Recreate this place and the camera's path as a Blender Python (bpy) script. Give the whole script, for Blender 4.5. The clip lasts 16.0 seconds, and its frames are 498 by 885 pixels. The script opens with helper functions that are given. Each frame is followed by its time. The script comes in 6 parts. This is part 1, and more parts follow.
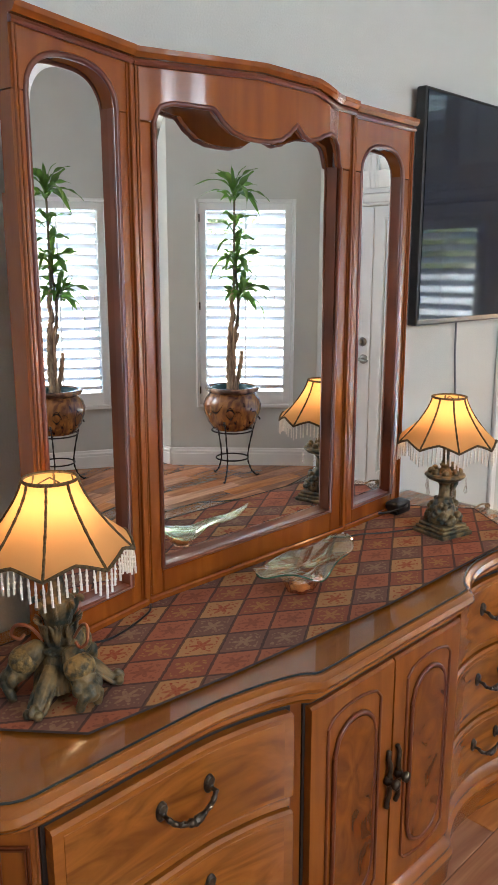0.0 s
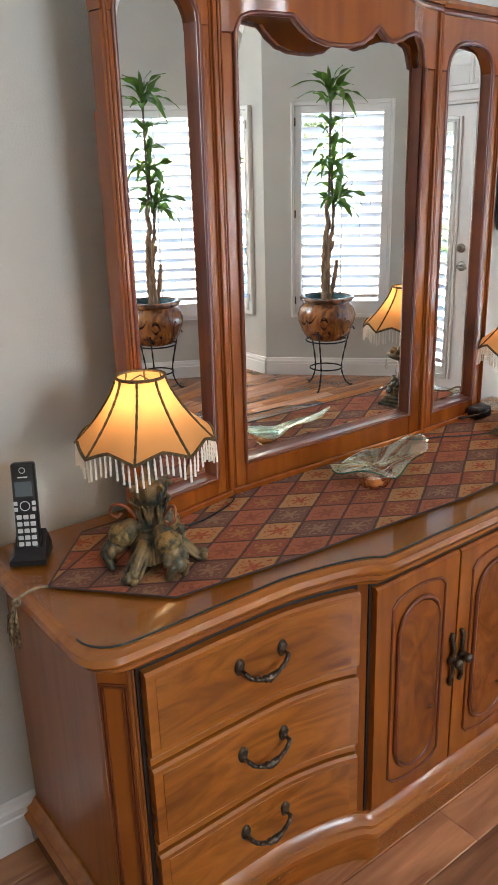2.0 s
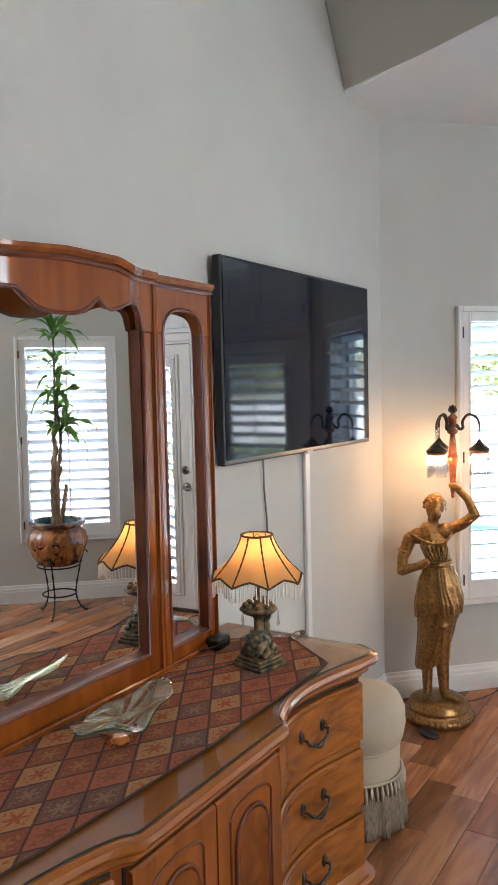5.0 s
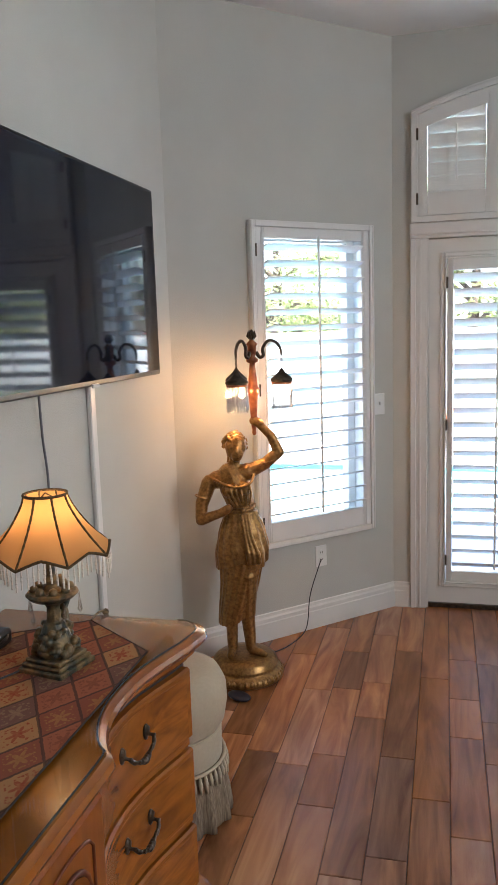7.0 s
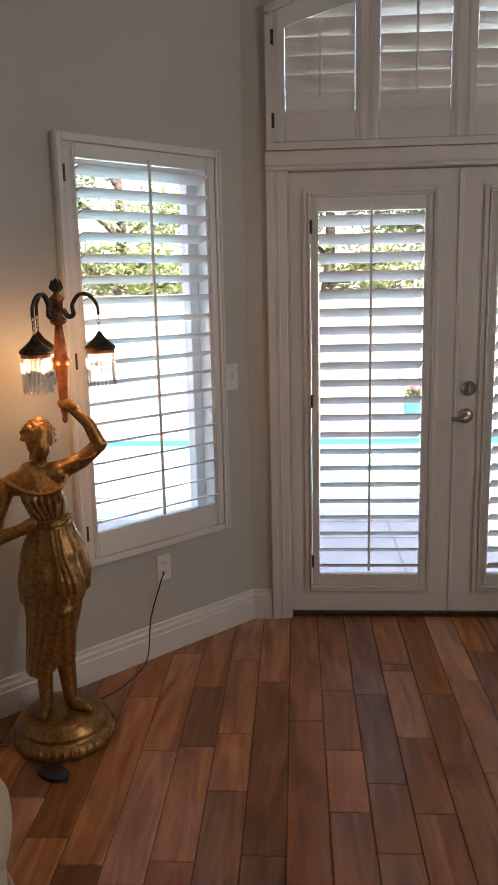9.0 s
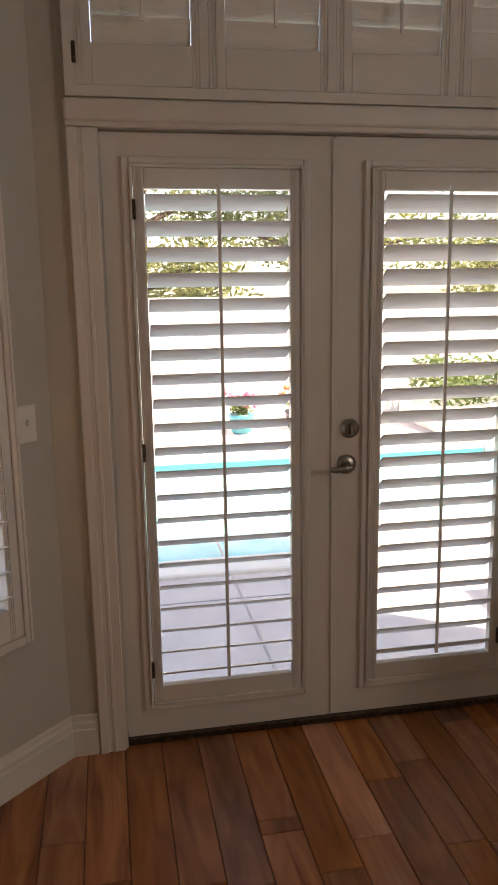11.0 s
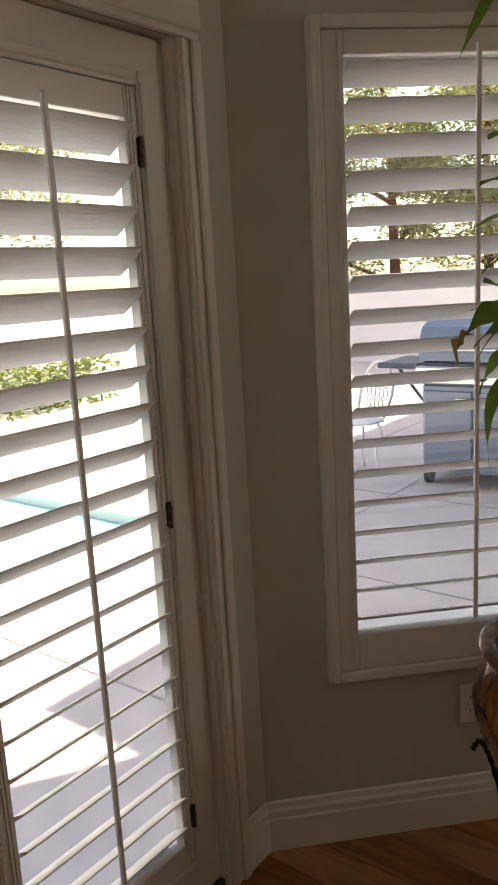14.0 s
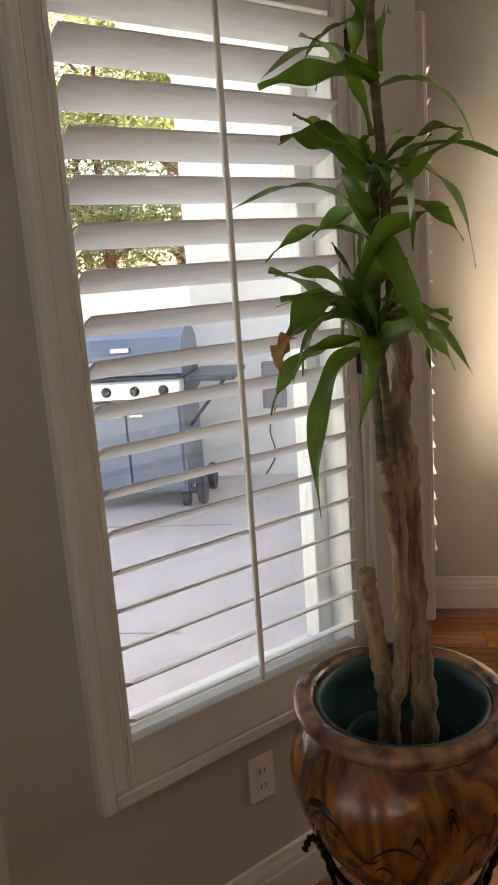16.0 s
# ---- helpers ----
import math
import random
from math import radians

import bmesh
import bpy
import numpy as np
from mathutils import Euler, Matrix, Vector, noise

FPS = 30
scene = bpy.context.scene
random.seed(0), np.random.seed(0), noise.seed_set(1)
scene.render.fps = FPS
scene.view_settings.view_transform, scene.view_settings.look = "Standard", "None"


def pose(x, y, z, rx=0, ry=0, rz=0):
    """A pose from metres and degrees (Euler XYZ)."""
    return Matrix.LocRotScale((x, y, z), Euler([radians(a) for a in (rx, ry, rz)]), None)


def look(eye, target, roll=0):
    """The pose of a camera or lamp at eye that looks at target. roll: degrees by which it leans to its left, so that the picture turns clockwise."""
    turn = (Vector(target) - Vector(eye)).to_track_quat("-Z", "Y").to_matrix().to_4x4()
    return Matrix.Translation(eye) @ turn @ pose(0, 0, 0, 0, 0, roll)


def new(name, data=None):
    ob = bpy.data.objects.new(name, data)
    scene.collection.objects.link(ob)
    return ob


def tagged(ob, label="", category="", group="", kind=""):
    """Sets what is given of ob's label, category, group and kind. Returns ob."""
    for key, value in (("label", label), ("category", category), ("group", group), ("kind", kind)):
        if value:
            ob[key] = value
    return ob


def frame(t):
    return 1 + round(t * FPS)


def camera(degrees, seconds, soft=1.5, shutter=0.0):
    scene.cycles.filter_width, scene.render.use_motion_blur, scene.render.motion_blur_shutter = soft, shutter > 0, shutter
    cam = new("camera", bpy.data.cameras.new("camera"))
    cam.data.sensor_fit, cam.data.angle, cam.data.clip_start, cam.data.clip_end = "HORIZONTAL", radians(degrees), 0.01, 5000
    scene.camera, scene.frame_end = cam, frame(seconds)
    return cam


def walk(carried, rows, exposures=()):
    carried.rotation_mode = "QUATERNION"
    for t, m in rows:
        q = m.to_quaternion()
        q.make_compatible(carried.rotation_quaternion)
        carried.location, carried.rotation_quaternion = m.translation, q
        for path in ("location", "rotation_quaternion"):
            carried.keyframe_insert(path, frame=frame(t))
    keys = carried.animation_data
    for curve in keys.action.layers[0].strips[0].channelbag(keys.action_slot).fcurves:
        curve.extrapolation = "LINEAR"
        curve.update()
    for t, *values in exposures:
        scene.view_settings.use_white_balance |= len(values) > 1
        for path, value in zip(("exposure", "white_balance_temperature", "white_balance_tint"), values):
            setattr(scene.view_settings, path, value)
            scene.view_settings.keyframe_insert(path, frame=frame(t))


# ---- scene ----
cam = camera(35.9, 16.0)
PATH = [
    (0, (0.388, 0.399, 1.616), (1.767, 1.779, 1.177), -0.1),
    (0.5, (0.347, 0.329, 1.639), (1.605, 1.799, 1.131), -0.1),
    (1, (0.339, 0.295, 1.628), (1.518, 1.792, 1.019), -0.7),
    (1.5, (0.345, 0.274, 1.613), (1.481, 1.776, 0.94), -1.7),
    (2, (0.34, 0.269, 1.621), (1.481, 1.776, 0.969), -1.8),
    (2.5, (0.342, 0.273, 1.648), (1.531, 1.796, 1.13), -1.7),
    (3, (0.344, 0.282, 1.673), (1.613, 1.784, 1.308), -1.3),
    (3.5, (0.355, 0.287, 1.695), (1.72, 1.729, 1.458), -1.0),
    (4, (0.356, 0.287, 1.701), (1.831, 1.629, 1.544), -1.0),
    (4.5, (0.357, 0.29, 1.697), (1.944, 1.502, 1.575), -1.1),
    (5, (0.36, 0.296, 1.707), (2.042, 1.368, 1.566), -1.3),
    (5.2, (0.385, 0.31, 1.68), (2.096, 1.336, 1.537), -1.8),
    (7.5, (0.985, 0.704, 1.6), (2.922, 1.071, 1.265), -1.3),
    (8.2, (1.274, 0.699, 1.568), (3.225, 0.947, 1.207), -1.2),
    (10.3, (2.316, 0.782, 1.55), (4.268, 0.636, 1.138), -1.1),
    (10.5, (2.419, 0.784, 1.554), (4.366, 0.581, 1.147), -1.0),
    (11, (2.646, 0.761, 1.56), (4.577, 0.409, 1.177), -0.9),
    (11.5, (2.89, 0.703, 1.591), (4.79, 0.195, 1.225), -0.9),
    (11.7, (2.969, 0.7, 1.589), (4.85, 0.122, 1.229), -0.7),
    (12, (3.119, 0.699, 1.566), (4.962, 0.003, 1.22), -0.8),
    (12.5, (3.343, 0.691, 1.583), (5.067, -0.249, 1.206), -1.2),
    (13, (3.55, 0.619, 1.581), (5.122, -0.553, 1.184), -2.0),
    (13.2, (3.649, 0.615, 1.573), (5.137, -0.661, 1.172), -2.0),
    (13.5, (3.776, 0.637, 1.572), (5.131, -0.773, 1.154), -2.3),
    (14, (3.975, 0.556, 1.554), (5.175, -0.989, 1.138), -3.2),
    (14.5, (4.15, 0.45, 1.531), (5.141, -1.238, 1.121), -3.5),
    (15, (4.241, 0.361, 1.529), (5.029, -1.429, 1.111), -4.0),
    (15.5, (4.356, 0.314, 1.529), (4.918, -1.558, 1.109), -4.1),
    (16, (4.435, 0.237, 1.527), (4.734, -1.692, 1.09), -4.1),
]
EXPOSURES = [(0.0, 3.9, 5950, 10), (2.0, 3.97, 6100, 10), (3.5, 3.85, 6000, 10), (5.0, 3.68, 5950, 11), (7.5, 3.16, 6150, 12), (8.2, 2.77, 6450, 14), (10.3, 2.12, 8100, 24), (11.0, 2.0, 8500, 24), (12.5, 1.55, 8850, 23), (14.0, 1.78, 8800, 22), (15.0, 2.1, 8600, 20), (16.0, 2.3, 8550, 19)]
walk(cam, [(t, look(eye, target, roll)) for t, eye, target, roll in PATH], EXPOSURES)

# ---- world, sun ----
SUN_EL, SUN_AZ = 52.0, 215.0          # degrees above the horizon; compass-like angle, 0 = +y, 90 = +x
world = bpy.data.worlds.new("world")
scene.world = world
world.use_nodes = True
wn = world.node_tree.nodes
sky = wn.new("ShaderNodeTexSky")
sky.sky_type, sky.sun_disc = "NISHITA", False
sky.sun_elevation, sky.sun_rotation = radians(SUN_EL), radians(SUN_AZ)
world.node_tree.links.new(sky.outputs[0], wn["Background"].inputs[0])
wn["Background"].inputs[1].default_value = 0.15
sun = new("sun", bpy.data.lights.new("sun", "SUN"))
sun.data.energy, sun.data.angle, sun.data.color = 5.0, radians(0.5), (1.0, 0.95, 0.88)
sun_dir = Vector((math.sin(radians(SUN_AZ)) * math.cos(radians(SUN_EL)), math.cos(radians(SUN_AZ)) * math.cos(radians(SUN_EL)), math.sin(radians(SUN_EL))))
sun.matrix_basis = look(sun_dir * 30, (0, 0, 0))


def bulb(name, at, watts, colour, radius=0.025):
    lamp = new(name, bpy.data.lights.new(name, "POINT"))
    lamp.data.energy, lamp.data.color, lamp.data.shadow_soft_size = watts, colour, radius
    lamp.location = at
    return lamp


# unseen fill lamp added to brighten the room, in a made-up south opening
south_light = new("south_fill_light", bpy.data.lights.new("south_fill_light", "AREA"))
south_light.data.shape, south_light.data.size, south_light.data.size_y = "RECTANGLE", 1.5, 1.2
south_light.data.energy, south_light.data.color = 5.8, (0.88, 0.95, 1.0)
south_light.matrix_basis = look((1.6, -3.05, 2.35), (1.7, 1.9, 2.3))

# daylight of the bay's side window, outside its shutters
bay_light = new("bay_window_light", bpy.data.lights.new("bay_window_light", "AREA"))
bay_light.data.shape, bay_light.data.size, bay_light.data.size_y = "RECTANGLE", 0.56, 1.2
bay_light.data.spread = radians(110)
bay_light.data.energy, bay_light.data.color = 12, (1.0, 0.93, 0.82)
bay_light.matrix_basis = look((4.46, -2.265, 1.15), (3.0, -2.75, 1.85))

LAMP_W, STATUE_W = 0.062, 0.36

# ---- materials ----


def material(name, colour, rough=0.5, metal=0.0, colour2=None, scale=8.0, stretch=(1, 1, 1), detail=4.0, warp=0.0, bump=0.0, bump_scale=60.0, coat=0.0, vary=0.0, spec=0.5, ramp=(0.35, 0.7), wear=0.06):
    m = bpy.data.materials.new(name)
    m.use_nodes = True
    n, l = m.node_tree.nodes, m.node_tree.links
    b = n["Principled BSDF"]
    b.inputs["Roughness"].default_value, b.inputs["Metallic"].default_value = rough, metal
    b.inputs["Coat Weight"].default_value, b.inputs["Coat Roughness"].default_value = coat, 0.2
    b.inputs["Specular IOR Level"].default_value = spec
    tc = n.new("ShaderNodeTexCoord")
    mp = n.new("ShaderNodeMapping")
    mp.inputs["Scale"].default_value = stretch
    l.new(tc.outputs["Object"], mp.inputs[0])
    src = mp.outputs[0]
    if vary:
        oi = n.new("ShaderNodeObjectInfo")
        add = n.new("ShaderNodeVectorMath")
        mul = n.new("ShaderNodeMath")
        mul.operation, mul.inputs[1].default_value = "MULTIPLY", 37.0
        l.new(oi.outputs["Random"], mul.inputs[0])
        l.new(src, add.inputs[0])
        l.new(mul.outputs[0], add.inputs[1])
        src = add.outputs[0]
    tex = n.new("ShaderNodeTexNoise")
    tex.inputs["Scale"].default_value, tex.inputs["Detail"].default_value = scale, detail
    tex.inputs["Distortion"].default_value = warp
    l.new(src, tex.inputs["Vector"])
    cr = n.new("ShaderNodeValToRGB")
    c2 = colour2 or tuple(c * (1 - wear * 1.5) for c in colour)
    cr.color_ramp.elements[0].color, cr.color_ramp.elements[1].color = (*c2, 1), (*colour, 1)
    cr.color_ramp.elements[0].position, cr.color_ramp.elements[1].position = ramp
    l.new(tex.outputs["Fac"], cr.inputs[0])
    out = cr.outputs[0]
    big = n.new("ShaderNodeTexNoise")
    big.inputs["Scale"].default_value, big.inputs["Detail"].default_value = 1.7, 3.0
    l.new(src, big.inputs["Vector"])
    hsv = n.new("ShaderNodeHueSaturation")
    rng = n.new("ShaderNodeMapRange")
    rng.inputs["To Min"].default_value, rng.inputs["To Max"].default_value = 1 - wear, 1 + wear
    l.new(big.outputs["Fac"], rng.inputs["Value"])
    val = rng.outputs[0]
    if vary:
        r2 = n.new("ShaderNodeMapRange")
        r2.inputs["To Min"].default_value, r2.inputs["To Max"].default_value = 1 - vary, 1 + vary
        l.new(oi.outputs["Random"], r2.inputs["Value"])
        mm = n.new("ShaderNodeMath")
        mm.operation = "MULTIPLY"
        l.new(val, mm.inputs[0])
        l.new(r2.outputs[0], mm.inputs[1])
        val = mm.outputs[0]
    l.new(val, hsv.inputs["Value"])
    l.new(out, hsv.inputs["Color"])
    l.new(hsv.outputs[0], b.inputs["Base Color"])
    if bump:
        bt = n.new("ShaderNodeTexNoise")
        bt.inputs["Scale"].default_value, bt.inputs["Detail"].default_value = bump_scale, 6.0
        l.new(src, bt.inputs["Vector"])
        bp = n.new("ShaderNodeBump")
        bp.inputs["Strength"].default_value, bp.inputs["Distance"].default_value = bump, 0.004
        l.new(bt.outputs["Fac"], bp.inputs["Height"])
        l.new(bp.outputs[0], b.inputs["Normal"])
    return m


def see_through(name, tint=(1, 1, 1), gloss=0.06, rough=0.0, rim=0.0):
    """Clear sheet; with rim its gloss grows towards grazing angles."""
    m = bpy.data.materials.new(name)
    m.use_nodes = True
    n, l = m.node_tree.nodes, m.node_tree.links
    n.remove(n["Principled BSDF"])
    tr, gl, mx = n.new("ShaderNodeBsdfTransparent"), n.new("ShaderNodeBsdfGlossy"), n.new("ShaderNodeMixShader")
    tr.inputs[0].default_value = (*tint, 1)
    gl.inputs["Roughness"].default_value = rough
    mx.inputs[0].default_value = gloss
    if rim:
        lw, pw, mr = n.new("ShaderNodeLayerWeight"), n.new("ShaderNodeMath"), n.new("ShaderNodeMapRange")
        pw.operation, pw.inputs[1].default_value = "POWER", 3.0
        l.new(lw.outputs["Facing"], pw.inputs[0])
        l.new(pw.outputs[0], mr.inputs["Value"])
        mr.inputs["To Min"].default_value, mr.inputs["To Max"].default_value = gloss, rim
        l.new(mr.outputs[0], mx.inputs[0])
    l.new(tr.outputs[0], mx.inputs[1])
    l.new(gl.outputs[0], mx.inputs[2])
    l.new(mx.outputs[0], n["Material Output"].inputs[0])
    return m


def fabric_lit(name, colour, through_colour):
    """Cloth that lets lamp light through."""
    m = bpy.data.materials.new(name)
    m.use_nodes = True
    n, l = m.node_tree.nodes, m.node_tree.links
    n.remove(n["Principled BSDF"])
    d, t, mx = n.new("ShaderNodeBsdfDiffuse"), n.new("ShaderNodeBsdfTranslucent"), n.new("ShaderNodeMixShader")
    tx = n.new("ShaderNodeTexNoise")
    tx.inputs["Scale"].default_value = 300
    bp = n.new("ShaderNodeBump")
    bp.inputs["Strength"].default_value, bp.inputs["Distance"].default_value = 0.2, 0.002
    l.new(tx.outputs["Fac"], bp.inputs["Height"])
    l.new(bp.outputs[0], d.inputs["Normal"])
    d.inputs[0].default_value, t.inputs[0].default_value = (*colour, 1), (*through_colour, 1)
    mx.inputs[0].default_value = 0.55
    l.new(d.outputs[0], mx.inputs[1])
    l.new(t.outputs[0], mx.inputs[2])
    l.new(mx.outputs[0], n["Material Output"].inputs[0])
    return m


WALL = material("greige_wall_paint", (0.54, 0.53, 0.485), 0.85, scale=3, bump=0.25, bump_scale=180, wear=0.03)
CEIL = material("ceiling_paint", (0.84, 0.84, 0.83), 0.9, scale=4, bump=0.3, bump_scale=120, wear=0.03)
TRIM = material("white_trim_paint", (0.74, 0.72, 0.69), 0.38, scale=5, bump=0.05, bump_scale=90, wear=0.03)
SLAT = material("white_painted_slat", (0.85, 0.84, 0.81), 0.42, scale=6, stretch=(2, 30, 30), bump=0.25, bump_scale=9, wear=0.04)
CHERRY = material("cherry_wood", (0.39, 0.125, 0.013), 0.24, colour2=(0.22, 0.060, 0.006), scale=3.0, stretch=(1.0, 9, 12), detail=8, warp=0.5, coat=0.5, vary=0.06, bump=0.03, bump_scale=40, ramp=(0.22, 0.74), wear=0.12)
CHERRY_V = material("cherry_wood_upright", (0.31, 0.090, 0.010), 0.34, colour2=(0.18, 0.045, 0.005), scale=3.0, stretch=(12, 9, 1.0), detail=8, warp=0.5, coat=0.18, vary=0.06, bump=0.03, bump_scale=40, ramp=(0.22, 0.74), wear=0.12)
BURL = material("figured_veneer", (0.37, 0.117, 0.013), 0.24, colour2=(0.16, 0.043, 0.005), scale=2.2, stretch=(1.4, 4, 6.5), detail=7, warp=2.4, coat=0.45, ramp=(0.26, 0.68), vary=0.08, wear=0.15)
BURL_V = material("burl_veneer", (0.27, 0.074, 0.009), 0.24, colour2=(0.12, 0.028, 0.004), scale=9.0, stretch=(1.6, 1.6, 1.1), detail=8, warp=1.6, coat=0.45, ramp=(0.3, 0.72), vary=0.06, wear=0.15)
REDWOOD = material("red_cherry_wood", (0.32, 0.085, 0.008), 0.22, colour2=(0.17, 0.036, 0.004), scale=2.6, stretch=(7, 7, 0.9), detail=8, warp=0.5, coat=0.6, vary=0.08, bump=0.03, bump_scale=40, ramp=(0.22, 0.8), wear=0.12)
DEEPRED = material("dark_red_moulding", (0.19, 0.044, 0.010), 0.36, colour2=(0.10, 0.020, 0.006), scale=6, coat=0.25, wear=0.1)
# near-black that puts the shadow in the dresser's gaps into colour
GAPSHADE = material("gap_shade", (0.02, 0.012, 0.008), 0.6)
PLANK = material("walnut_plank", (0.47, 0.195, 0.076), 0.25, colour2=(0.18, 0.062, 0.026), scale=2.0, stretch=(0.8, 6, 6), detail=9, warp=1.8, vary=0.38, bump=0.12, bump_scale=22, coat=0.2, ramp=(0.26, 0.72), wear=0.15)


def greyed_planks(m, most):
    """Some planks are greyer than others."""
    n, l = m.node_tree.nodes, m.node_tree.links
    b = n["Principled BSDF"]
    src = b.inputs["Base Color"].links[0].from_socket
    oi, frac, mul, hs = n.new("ShaderNodeObjectInfo"), n.new("ShaderNodeMath"), n.new("ShaderNodeMath"), n.new("ShaderNodeHueSaturation")
    mul.operation, mul.inputs[1].default_value = "MULTIPLY", 7.3
    frac.operation = "FRACT"
    l.new(oi.outputs["Random"], mul.inputs[0])
    l.new(mul.outputs[0], frac.inputs[0])
    mr = n.new("ShaderNodeMapRange")
    mr.inputs["To Min"].default_value, mr.inputs["To Max"].default_value = 1 - most, 1.1
    l.new(frac.outputs[0], mr.inputs["Value"])
    l.new(mr.outputs[0], hs.inputs["Saturation"])
    l.new(src, hs.inputs["Color"])
    l.new(hs.outputs[0], b.inputs["Base Color"])


greyed_planks(PLANK, 0.14)
JOINT = material("floor_joint", (0.06, 0.03, 0.018), 0.8)
MIRROR = material("mirror_silver", (0.96, 0.975, 0.965), 0.0, 1.0, wear=0.0)
BRONZE = material("dark_bronze", (0.045, 0.035, 0.03), 0.38, 0.8, colour2=(0.12, 0.09, 0.06), scale=60, bump=0.3, bump_scale=120)
ANTIQUE = material("antiqued_resin", (0.24, 0.16, 0.065), 0.45, 0.25, colour2=(0.035, 0.045, 0.035), scale=28, detail=6, bump=0.7, bump_scale=110, ramp=(0.4, 0.62))
OCHRE = material("ochre_gilding", (0.30, 0.19, 0.06), 0.5, 0.2, colour2=(0.06, 0.05, 0.025), scale=90, detail=6, bump=0.9, bump_scale=220, ramp=(0.36, 0.6))
GOLD = material("aged_gold_paint", (0.46, 0.25, 0.075), 0.32, 0.7, colour2=(0.17, 0.085, 0.03), scale=70, detail=8, warp=0.3, bump=0.3, bump_scale=60, ramp=(0.25, 0.75))
NICKEL = material("satin_nickel", (0.36, 0.345, 0.32), 0.28, 1.0)
BLACK = material("black_plastic", (0.012, 0.012, 0.013), 0.35, bump=0.05)
SCREEN = material("tv_screen", (0.003, 0.006, 0.016), 0.05, wear=0.0, spec=0.36)
GREYPAD = material("grey_keys", (0.55, 0.56, 0.57), 0.5)
SHADE = fabric_lit("amber_silk_shade", (0.76, 0.44, 0.18), (0.86, 0.49, 0.20))
BRAID = material("gold_braid", (0.16, 0.10, 0.035), 0.8, colour2=(0.05, 0.03, 0.01), scale=200)
BEAD = material("glass_beads", (0.85, 0.80, 0.72), 0.12, spec=0.7)
CRYSTAL = see_through("crystal_rods", (0.97, 0.97, 0.96), 0.22, 0.05, 0.8)
PANE = see_through("window_pane", (0.97, 0.985, 0.98), 0.05)
TOPGLASS = see_through("table_glass", (0.98, 0.99, 0.98), 0.035, 0.0, 0.22)
DISHGLASS = see_through("iridescent_dish_glass", (0.93, 0.98, 0.82), 0.17, 0.03, 0.9)
FOOTGLASS = see_through("amber_foot_glass", (0.97, 0.74, 0.56), 0.22, 0.05, 0.9)


def leafy(name, colour, colour2, glow):
    """Leaf tissue: glossy on top, lets some light through."""
    m = material(name, colour, 0.35, colour2=colour2, scale=14, vary=0.35, bump=0.2, bump_scale=40)
    n, l = m.node_tree.nodes, m.node_tree.links
    tr, mx = n.new("ShaderNodeBsdfTranslucent"), n.new("ShaderNodeMixShader")
    tr.inputs[0].default_value = (*glow, 1)
    mx.inputs[0].default_value = 0.35
    l.new(n["Principled BSDF"].outputs[0], mx.inputs[1])
    l.new(tr.outputs[0], mx.inputs[2])
    l.new(mx.outputs[0], n["Material Output"].inputs[0])
    return m


LEAF = leafy("glossy_leaf", (0.080, 0.190, 0.030), (0.032, 0.090, 0.016), (0.20, 0.36, 0.04))
LEAF_DRY = material("dry_leaf", (0.38, 0.20, 0.06), 0.6, scale=14)
BARK = material("pale_bark", (0.48, 0.33, 0.20), 0.85, colour2=(0.13, 0.080, 0.048), scale=48, stretch=(1, 1, 0.2), detail=9, warp=0.8, bump=1.0, bump_scale=40, ramp=(0.32, 0.66))
POT = material("glazed_pot", (0.36, 0.135, 0.026), 0.2, colour2=(0.075, 0.018, 0.008), scale=5, stretch=(3.2, 3.2, 0.6), detail=7, warp=1.4, coat=0.4, ramp=(0.36, 0.62), bump=0.15, bump_scale=14)
POTRIM = material("glazed_pot_rim", (0.30, 0.15, 0.07), 0.22, colour2=(0.07, 0.03, 0.018), scale=16, ramp=(0.4, 0.6), coat=0.5)
POTDARK = material("pot_motif_glaze", (0.02, 0.01, 0.008), 0.25, coat=0.4)
LINER = material("green_plastic_pot", (0.012, 0.070, 0.070), 0.4)
SOIL = material("potting_soil", (0.03, 0.02, 0.014), 0.95, bump=1, bump_scale=80)
IRON = material("wrought_iron", (0.02, 0.017, 0.015), 0.5, 0.6, bump=0.3, bump_scale=80)
STOOLCLOTH = material("cream_upholstery", (0.52, 0.43, 0.31), 0.75, scale=90, bump=0.4, bump_scale=400, wear=0.04)
FRINGE = material("bullion_fringe", (0.34, 0.26, 0.17), 0.8, colour2=(0.14, 0.10, 0.065), scale=60, stretch=(4, 4, 0.3))
PLATE = material("white_plastic", (0.78, 0.77, 0.74), 0.35, wear=0.02)
CONCRETE = material("patio_concrete", (0.60, 0.54, 0.53), 0.85, colour2=(0.52, 0.47, 0.46), scale=5, bump=0.4, bump_scale=60, wear=0.06)
STUCCO = material("white_stucco", (0.80, 0.79, 0.77), 0.9, bump=0.5, bump_scale=50, wear=0.04)
COPING = material("pool_coping", (0.72, 0.70, 0.66), 0.8, scale=10, bump=0.3)
WATER = material("pool_water", (0.20, 0.64, 0.68), 0.04, colour2=(0.30, 0.76, 0.78), scale=6, bump=0.5, bump_scale=5)
COPPER = material("coppery_paint", (0.40, 0.15, 0.06), 0.35, 0.5, colour2=(0.20, 0.06, 0.03), scale=30, bump=0.2)
NAVY = material("navy_plastic", (0.012, 0.016, 0.035), 0.4)
TASSEL = material("tassel_silk", (0.36, 0.25, 0.12), 0.7, colour2=(0.05, 0.035, 0.02), scale=120)
